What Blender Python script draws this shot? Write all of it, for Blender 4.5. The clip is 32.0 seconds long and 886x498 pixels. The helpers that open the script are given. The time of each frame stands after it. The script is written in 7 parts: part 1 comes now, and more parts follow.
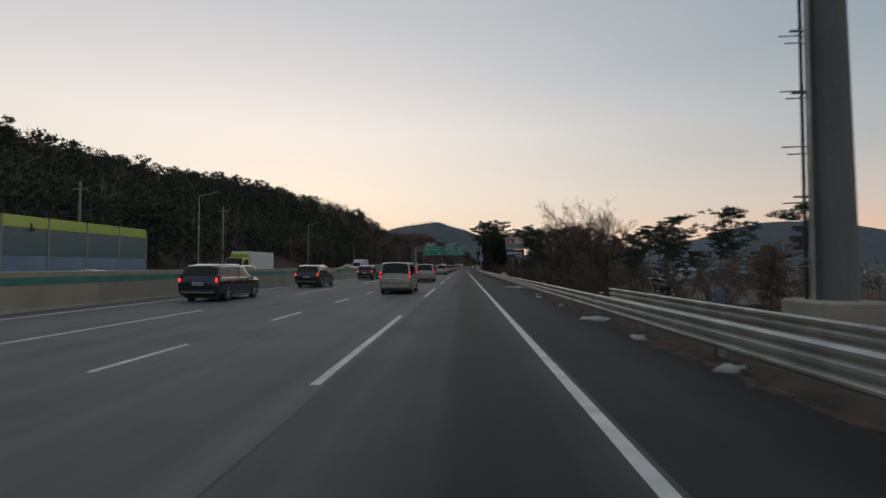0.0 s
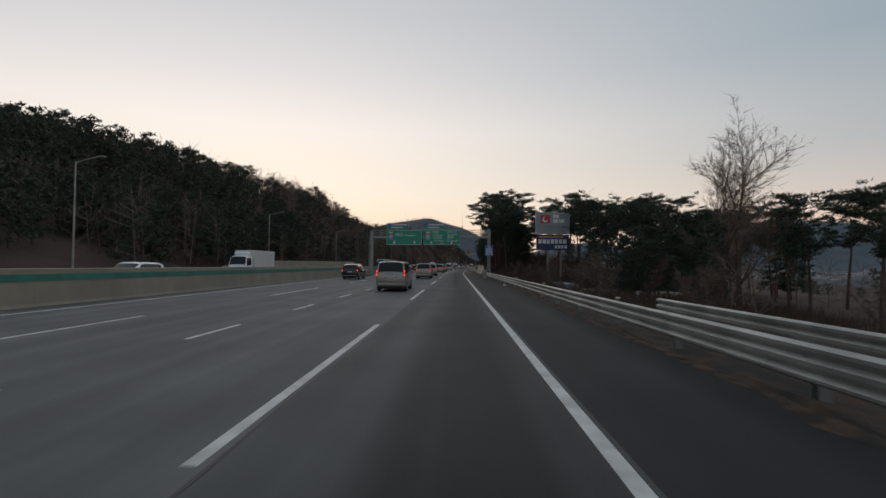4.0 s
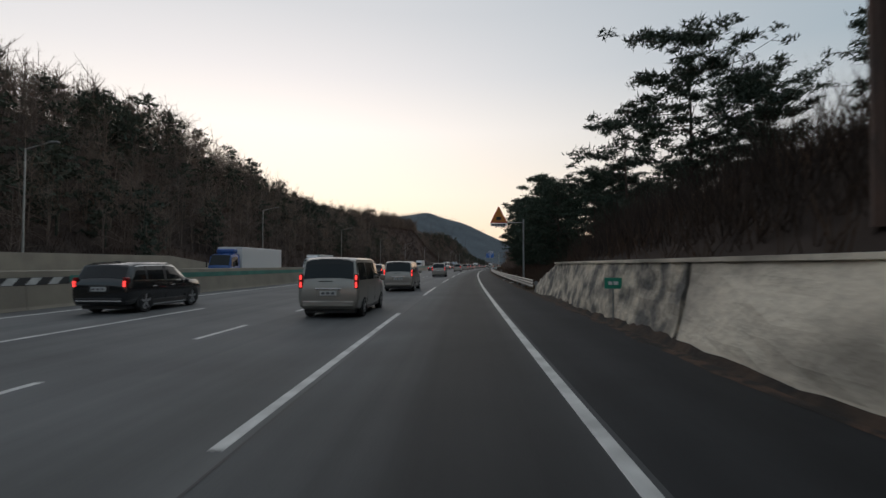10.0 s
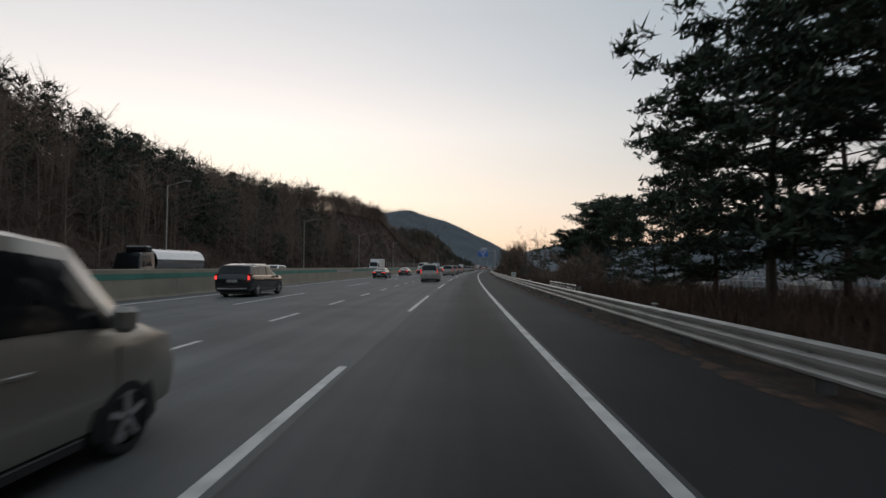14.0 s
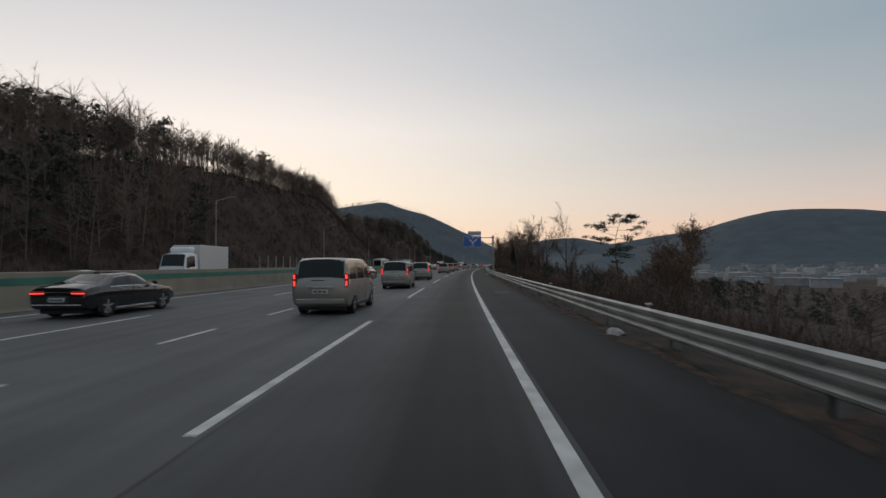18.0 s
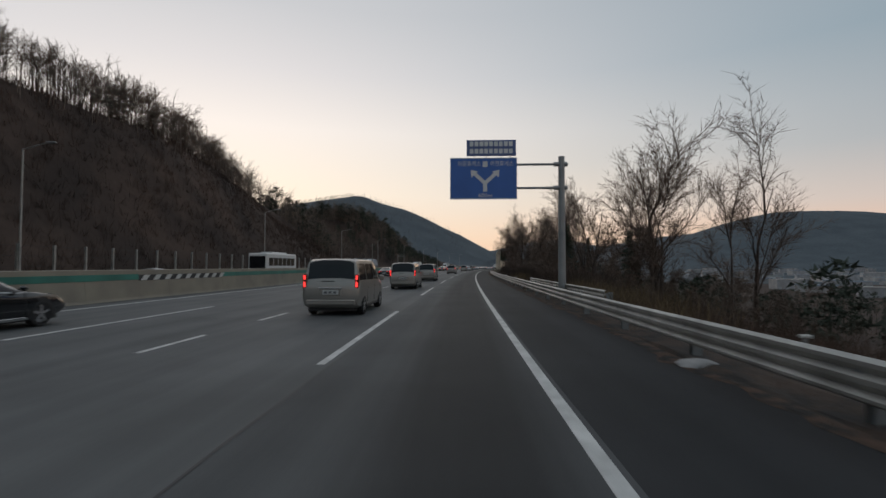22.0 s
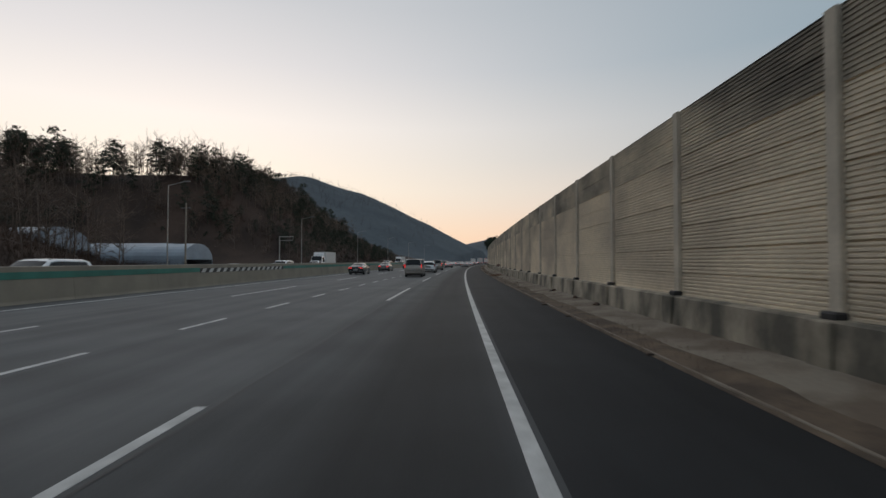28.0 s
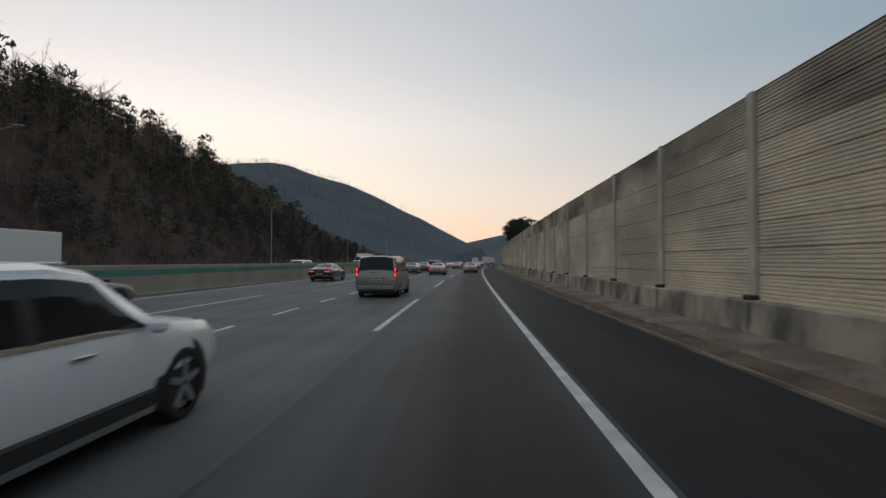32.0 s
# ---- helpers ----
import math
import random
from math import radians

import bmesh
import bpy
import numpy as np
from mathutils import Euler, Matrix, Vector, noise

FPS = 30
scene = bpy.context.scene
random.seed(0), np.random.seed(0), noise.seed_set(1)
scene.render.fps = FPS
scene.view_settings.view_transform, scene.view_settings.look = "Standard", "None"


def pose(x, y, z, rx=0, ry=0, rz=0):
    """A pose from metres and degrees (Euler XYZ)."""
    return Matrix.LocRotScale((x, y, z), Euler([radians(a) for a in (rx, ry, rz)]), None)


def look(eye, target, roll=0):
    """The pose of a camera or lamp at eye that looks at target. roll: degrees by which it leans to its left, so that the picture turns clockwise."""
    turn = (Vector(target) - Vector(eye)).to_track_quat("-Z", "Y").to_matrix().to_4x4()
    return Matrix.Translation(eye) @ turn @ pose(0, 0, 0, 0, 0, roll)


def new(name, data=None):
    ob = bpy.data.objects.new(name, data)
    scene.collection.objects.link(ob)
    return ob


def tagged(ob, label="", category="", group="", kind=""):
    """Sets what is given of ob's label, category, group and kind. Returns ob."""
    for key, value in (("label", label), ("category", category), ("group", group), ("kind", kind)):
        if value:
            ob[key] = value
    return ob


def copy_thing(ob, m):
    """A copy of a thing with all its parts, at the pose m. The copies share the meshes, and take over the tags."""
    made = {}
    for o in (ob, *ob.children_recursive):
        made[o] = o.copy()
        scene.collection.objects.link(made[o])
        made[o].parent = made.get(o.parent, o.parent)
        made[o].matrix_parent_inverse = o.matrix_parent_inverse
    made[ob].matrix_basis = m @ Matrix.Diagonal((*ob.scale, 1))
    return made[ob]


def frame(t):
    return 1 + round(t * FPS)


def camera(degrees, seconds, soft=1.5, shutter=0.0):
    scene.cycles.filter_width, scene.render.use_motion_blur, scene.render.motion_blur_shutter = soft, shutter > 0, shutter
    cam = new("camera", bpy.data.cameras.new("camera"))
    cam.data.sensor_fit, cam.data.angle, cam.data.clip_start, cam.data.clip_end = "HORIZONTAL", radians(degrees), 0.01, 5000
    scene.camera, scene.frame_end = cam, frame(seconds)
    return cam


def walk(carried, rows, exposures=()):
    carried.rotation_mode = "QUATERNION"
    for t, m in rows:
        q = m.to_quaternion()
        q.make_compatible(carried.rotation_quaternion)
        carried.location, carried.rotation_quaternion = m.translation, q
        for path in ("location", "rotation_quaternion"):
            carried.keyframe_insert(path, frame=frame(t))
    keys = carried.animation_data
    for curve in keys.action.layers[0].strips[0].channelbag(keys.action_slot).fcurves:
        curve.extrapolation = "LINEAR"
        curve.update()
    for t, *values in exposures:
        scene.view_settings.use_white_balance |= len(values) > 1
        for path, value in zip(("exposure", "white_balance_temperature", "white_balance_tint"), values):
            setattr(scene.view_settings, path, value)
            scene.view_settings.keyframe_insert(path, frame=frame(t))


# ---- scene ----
# The road is a centre line that runs straight and then bends gently to the right.
# (s, x): metres along the solid right-hand edge line, metres to the right of it.
BEND, RADIUS = 133.0, 2280.0


def heading(s):
    return max(0.0, s - BEND) / RADIUS


def W(s, x, z=0.0):
    """World place of the road coordinates s, x and the height z."""
    if s <= BEND:
        return Vector((x, s, z))
    a = (s - BEND) / RADIUS
    return Vector((RADIUS - (RADIUS - x) * math.cos(a), BEND + (RADIUS - x) * math.sin(a), z))


def at(s, x, z=0.0, turn=0.0):
    """Pose of a thing that faces along the road (its +y), turned to the left by some degrees."""
    p = W(s, x, z)
    return pose(p.x, p.y, p.z, 0, 0, turn - math.degrees(heading(s)))


# ---- camera: seconds, s, x, yaw to the left of the road, pitch, roll ----
CAM_H = 1.674
RIDE = [
    (0, -9.2, -1.51, 2.29, 2.04, 0.05), (1, 6.7, -1.61, 1.51, 2.35, 0.29), (2, 22.2, -1.59, 1.71, 2.10, 0.35),
    (5, 69.7, -1.18, 1.26, 1.92, 0.31), (6, 85.7, -0.91, 0.79, 1.90, 0.11), (7, 101.0, -0.76, 0.98, 1.95, -0.12),
    (8, 116.8, -0.91, 1.57, 2.23, 0.12), (9, 133.5, -1.10, 1.80, 2.23, -0.06), (10, 150.5, -1.38, 2.08, 1.88, -0.01),
    (11, 167.8, -1.69, 2.25, 1.81, 0.13), (12, 184.7, -1.88, 2.67, 1.91, 0.13), (13, 201.7, -1.81, 2.38, 2.19, 0.37),
    (16, 255.9, -1.21, 1.55, 1.76, -0.21), (17, 274.4, -0.98, 1.57, 1.89, -0.21), (18, 292.9, -0.95, 1.68, 1.81, -0.32),
    (19, 311.6, -0.99, 1.96, 1.70, -0.45), (20, 330.2, -1.01, 2.11, 1.98, -0.07), (21, 349.5, -1.10, 1.88, 2.16, 0.11),
    (22, 369.4, -1.22, 1.94, 2.01, 0.11), (23, 389.1, -1.33, 2.59, 1.77, -0.17), (24, 407.9, -1.46, 1.78, 1.64, 0.15),
    (27, 461.2, -1.03, 1.37, 1.58, 0.27), (28, 476.8, -0.69, 1.18, 1.44, 0.01), (29, 493.2, -0.77, 1.68, 1.77, 0.09),
    (30, 510.3, -1.05, 2.09, 1.71, 0.24), (31, 527.8, -1.21, 2.73, 1.28, -0.23), (32, 546.0, -1.42, 2.57, 1.42, 0.05)]
cam = camera(84.17, 32.0, shutter=0.18)
rows = []
for t, s, x, yaw, pitch, roll in RIDE:
    p = W(s, x, CAM_H)
    rows.append((t, pose(p.x, p.y, p.z, 90 + pitch, -roll, yaw - math.degrees(heading(s)))))
walk(cam, rows, [(t, e, 6650, 12) for t, e in ((0, -.02), (2, -.02), (5, .12), (7, .30), (8, .40), (9, .26), (11, .30), (13, .28), (16, .12), (18, .06), (21, .06), (24, .14), (28, .12), (30, .04), (31, .08), (32, .16))])

# ---- light: clear sky shortly before sunrise, the sun still behind the hill to the left ----
SUN_AZ, SUN_EL = -19.0, 1.6
world = bpy.data.worlds.new("dawn_sky")
scene.world = world
world.use_nodes = True
wn, wl = world.node_tree.nodes, world.node_tree.links
sky = wn.new("ShaderNodeTexSky")
sky.sky_type, sky.sun_disc = "NISHITA", False
sky.sun_elevation, sky.sun_rotation = radians(SUN_EL), radians(SUN_AZ)
sky.air_density, sky.dust_density, sky.ozone_density = 1.0, 2.0, 1.0
# the clear dawn sky: Nishita overhead, thinned into a pale haze that glows towards the sunrise
tc = wn.new("ShaderNodeTexCoord")
sepz = wn.new("ShaderNodeSeparateXYZ")
wl.new(tc.outputs["Generated"], sepz.inputs[0])


def sky_ramp(stops):
    r = wn.new("ShaderNodeValToRGB")
    for pos, col in stops:
        el = r.color_ramp.elements.new(pos) if 0 < pos < 1 else r.color_ramp.elements[0 if pos == 0 else -1]
        el.color = (*col, 1)
    wl.new(sepz.outputs["Z"], r.inputs[0])
    return r


sunward = sky_ramp([(0, (.96, .69, .48)), (.06, (1.0, .81, .61)), (.14, (1.0, .905, .76)), (.26, (.95, .90, .845)), (.36, (.76, .75, .755)), (.46, (.61, .63, .655)), (.7, (.50, .54, .58)), (1, (.38, .43, .48))])
away = sky_ramp([(0, (.80, .46, .32)), (.05, (.78, .52, .39)), (.11, (.58, .51, .48)), (.20, (.365, .41, .445)), (.36, (.228, .325, .392)), (.7, (.33, .385, .44)), (1, (.38, .43, .48))])
flat = wn.new("ShaderNodeVectorMath")
flat.operation = "MULTIPLY"
flat.inputs[1].default_value = (1, 1, 0)
wl.new(tc.outputs["Generated"], flat.inputs[0])
level = wn.new("ShaderNodeVectorMath")
level.operation = "NORMALIZE"
wl.new(flat.outputs[0], level.inputs[0])
dot = wn.new("ShaderNodeVectorMath")
dot.operation = "DOT_PRODUCT"
wl.new(level.outputs[0], dot.inputs[0])
ga = radians(SUN_AZ - 6)
dot.inputs[1].default_value = (math.sin(ga), math.cos(ga), 0)
near = wn.new("ShaderNodeMapRange")
near.inputs[1].default_value, near.inputs[2].default_value = -0.2, 1.0
wl.new(dot.outputs["Value"], near.inputs[0])
fall = wn.new("ShaderNodeMath")
fall.operation, fall.inputs[1].default_value = "POWER", 2.5
wl.new(near.outputs[0], fall.inputs[0])
dawn = wn.new("ShaderNodeMix")
dawn.data_type = "RGBA"
wl.new(fall.outputs[0], dawn.inputs[0])
wl.new(away.outputs[0], dawn.inputs[6])
wl.new(sunward.outputs[0], dawn.inputs[7])
dim = wn.new("ShaderNodeVectorMath")
dim.operation = "SCALE"
dim.inputs["Scale"].default_value = 0.10
wl.new(sky.outputs[0], dim.inputs[0])
both = wn.new("ShaderNodeMix")
both.data_type = "RGBA"
both.inputs[0].default_value = 0.06
wl.new(dawn.outputs[2], both.inputs[6])
wl.new(dim.outputs[0], both.inputs[7])
wl.new(both.outputs[2], wn["Background"].inputs["Color"])
wn["Background"].inputs["Strength"].default_value = 1.0

sun = new("sun", bpy.data.lights.new("sun", "SUN"))
sun.data.energy, sun.data.angle, sun.data.color = 0.6, radians(10), (1.0, 0.82, 0.62)
sa, se = radians(SUN_AZ), radians(3.0)
sun.matrix_world = look((0, 0, 60), (-math.sin(sa) * math.cos(se), -math.cos(sa) * math.cos(se), 60 - math.sin(se)))

# ---- materials ----


def principled(name):
    m = bpy.data.materials.new(name)
    m.use_nodes = True
    return m, m.node_tree.nodes, m.node_tree.links, m.node_tree.nodes["Principled BSDF"]


def mat(name, col, rough=0.7, metal=0.0, var=0.25, scale=3.0, fine=40.0, bump=0.0, col2=None, rand=0.0, spec=0.5, stretch=(1, 1, 1), soft=0.15, world=False):
    """Colour that wanders at two scales, with fine relief; rand: spread from piece to piece."""
    m, n, l, b = principled(name)
    tc = n.new("ShaderNodeTexCoord")
    mp = n.new("ShaderNodeMapping")
    mp.inputs["Scale"].default_value = stretch
    l.new(n.new("ShaderNodeNewGeometry").outputs["Position"] if world else tc.outputs["Object"], mp.inputs["Vector"])
    n1 = n.new("ShaderNodeTexNoise")
    n1.inputs["Scale"].default_value, n1.inputs["Detail"].default_value = scale, 5
    n2 = n.new("ShaderNodeTexNoise")
    n2.inputs["Scale"].default_value, n2.inputs["Detail"].default_value = fine, 3
    l.new(mp.outputs[0], n1.inputs["Vector"])
    l.new(mp.outputs[0], n2.inputs["Vector"])
    c2 = col2 or [c * (1 - var) for c in col]
    mix = n.new("ShaderNodeMix")
    mix.data_type = "RGBA"
    ramp = n.new("ShaderNodeMapRange")
    ramp.inputs[1].default_value, ramp.inputs[2].default_value = 0.5 - soft, 0.5 + soft
    l.new(n1.outputs[0], ramp.inputs[0])
    l.new(ramp.outputs[0], mix.inputs[0])
    mix.inputs[6].default_value, mix.inputs[7].default_value = (*col, 1), (*c2, 1)
    h = n.new("ShaderNodeHueSaturation")
    l.new(mix.outputs[2], h.inputs["Color"])
    add = n.new("ShaderNodeMath")
    add.operation, add.inputs[1].default_value = "MULTIPLY_ADD", var
    add.inputs[2].default_value = 1 - var / 2
    l.new(n2.outputs[0], add.inputs[0])
    if rand:
        oi = n.new("ShaderNodeObjectInfo")
        r = n.new("ShaderNodeMath")
        r.operation, r.inputs[1].default_value = "MULTIPLY_ADD", rand
        l.new(oi.outputs["Random"], r.inputs[0])
        l.new(add.outputs[0], r.inputs[2])
        l.new(r.outputs[0], h.inputs["Value"])
    else:
        l.new(add.outputs[0], h.inputs["Value"])
    l.new(h.outputs[0], b.inputs["Base Color"])
    b.inputs["Roughness"].default_value, b.inputs["Metallic"].default_value = rough, metal
    b.inputs["Specular IOR Level"].default_value = spec
    if bump:
        bp = n.new("ShaderNodeBump")
        bp.inputs["Strength"].default_value, bp.inputs["Distance"].default_value = bump, 0.03
        l.new(n2.outputs[0], bp.inputs["Height"])
        l.new(bp.outputs[0], b.inputs["Normal"])
    return m


def glow(name, col, strength):
    m, n, l, b = principled(name)
    b.inputs["Base Color"].default_value = (*[c * 0.6 for c in col], 1)
    b.inputs["Emission Color"].default_value, b.inputs["Emission Strength"].default_value = (*col, 1), strength
    b.inputs["Roughness"].default_value = 0.25
    return m


def paint(name, col, metal=0.0, rough=0.28):
    m, n, l, b = principled(name)
    b.inputs["Base Color"].default_value = (*col, 1)
    b.inputs["Metallic"].default_value, b.inputs["Roughness"].default_value = metal, rough
    b.inputs["Coat Weight"].default_value, b.inputs["Coat Roughness"].default_value = 0.6, 0.08
    ns = n.new("ShaderNodeTexNoise")
    ns.inputs["Scale"].default_value = 2.5
    mr = n.new("ShaderNodeMapRange")
    mr.inputs[3].default_value, mr.inputs[4].default_value = rough * 0.8, rough * 1.6
    l.new(ns.outputs[0], mr.inputs[0])
    l.new(mr.outputs[0], b.inputs["Roughness"])
    return m


def asphalt(name, base, worn, spec=0.35, oil=None):
    """Dark asphalt: aggregate grain, long wheel-track streaks, patches, and a strip dark from drips and painted
    reflection.
    """
    m, n, l, b = principled(name)
    tc = n.new("ShaderNodeUVMap")
    tc.uv_map = "road"
    sep = n.new("ShaderNodeMapping")
    sep.inputs["Scale"].default_value = (1.3, 0.02, 1)
    l.new(tc.outputs[0], sep.inputs["Vector"])
    streak = n.new("ShaderNodeTexNoise")
    streak.inputs["Scale"].default_value, streak.inputs["Detail"].default_value = 1.0, 4
    l.new(sep.outputs[0], streak.inputs["Vector"])
    blot = n.new("ShaderNodeTexNoise")
    blot.inputs["Scale"].default_value, blot.inputs["Detail"].default_value = 0.35, 6
    l.new(tc.outputs[0], blot.inputs["Vector"])
    grain = n.new("ShaderNodeTexNoise")
    grain.inputs["Scale"].default_value, grain.inputs["Detail"].default_value = 45, 2
    l.new(tc.outputs[0], grain.inputs["Vector"])
    s1 = n.new("ShaderNodeMapRange")
    s1.inputs[1].default_value, s1.inputs[2].default_value = 0.22, 0.78
    l.new(streak.outputs[0], s1.inputs[0])
    mix = n.new("ShaderNodeMix")
    mix.data_type = "RGBA"
    mix.inputs[6].default_value, mix.inputs[7].default_value = (*base, 1), (*worn, 1)
    l.new(s1.outputs[0], mix.inputs[0])
    h = n.new("ShaderNodeHueSaturation")
    l.new(mix.outputs[2], h.inputs["Color"])
    v1 = n.new("ShaderNodeMath")
    v1.operation, v1.inputs[1].default_value, v1.inputs[2].default_value = "MULTIPLY_ADD", 1.0, 0.5
    l.new(blot.outputs[0], v1.inputs[0])
    v2 = n.new("ShaderNodeMath")
    v2.operation, v2.inputs[1].default_value = "MULTIPLY_ADD", 0.5
    l.new(grain.outputs[0], v2.inputs[0])
    l.new(v1.outputs[0], v2.inputs[2])
    v3 = n.new("ShaderNodeMath")
    v3.operation, v3.inputs[1].default_value = "SUBTRACT", 0.25
    l.new(v2.outputs[0], v3.inputs[0])
    l.new(v3.outputs[0], h.inputs["Value"])
    if oil:
        # drip-darkened strip between the wheel tracks, with the windscreen's dark reflection painted in: (middle, half
        # width, softness, darkness)
        ux = n.new("ShaderNodeSeparateXYZ")
        l.new(tc.outputs[0], ux.inputs[0])
        off = n.new("ShaderNodeMath")
        off.operation, off.inputs[1].default_value = "SUBTRACT", oil[0]
        l.new(ux.outputs["X"], off.inputs[0])
        away_ = n.new("ShaderNodeMath")
        away_.operation = "ABSOLUTE"
        l.new(off.outputs[0], away_.inputs[0])
        rag = n.new("ShaderNodeMath")
        rag.operation, rag.inputs[1].default_value = "MULTIPLY_ADD", 0.7
        l.new(streak.outputs[0], rag.inputs[0])
        l.new(away_.outputs[0], rag.inputs[2])
        strip = n.new("ShaderNodeMapRange")
        strip.interpolation_type = "SMOOTHSTEP"
        strip.inputs[1].default_value, strip.inputs[2].default_value = oil[1] + .35 - oil[2], oil[1] + .35 + oil[2]
        strip.inputs[3].default_value, strip.inputs[4].default_value = oil[3], 1.0
        l.new(rag.outputs[0], strip.inputs[0])
        dk = n.new("ShaderNodeVectorMath")
        dk.operation = "SCALE"
        l.new(h.outputs[0], dk.inputs[0])
        l.new(strip.outputs[0], dk.inputs["Scale"])
        l.new(dk.outputs[0], b.inputs["Base Color"])
    else:
        l.new(h.outputs[0], b.inputs["Base Color"])
    b.inputs["Roughness"].default_value = 0.72
    b.inputs["Specular IOR Level"].default_value = spec
    bp = n.new("ShaderNodeBump")
    bp.inputs["Strength"].default_value, bp.inputs["Distance"].default_value = 0.25, 0.01
    l.new(grain.outputs[0], bp.inputs["Height"])
    l.new(bp.outputs[0], b.inputs["Normal"])
    return m


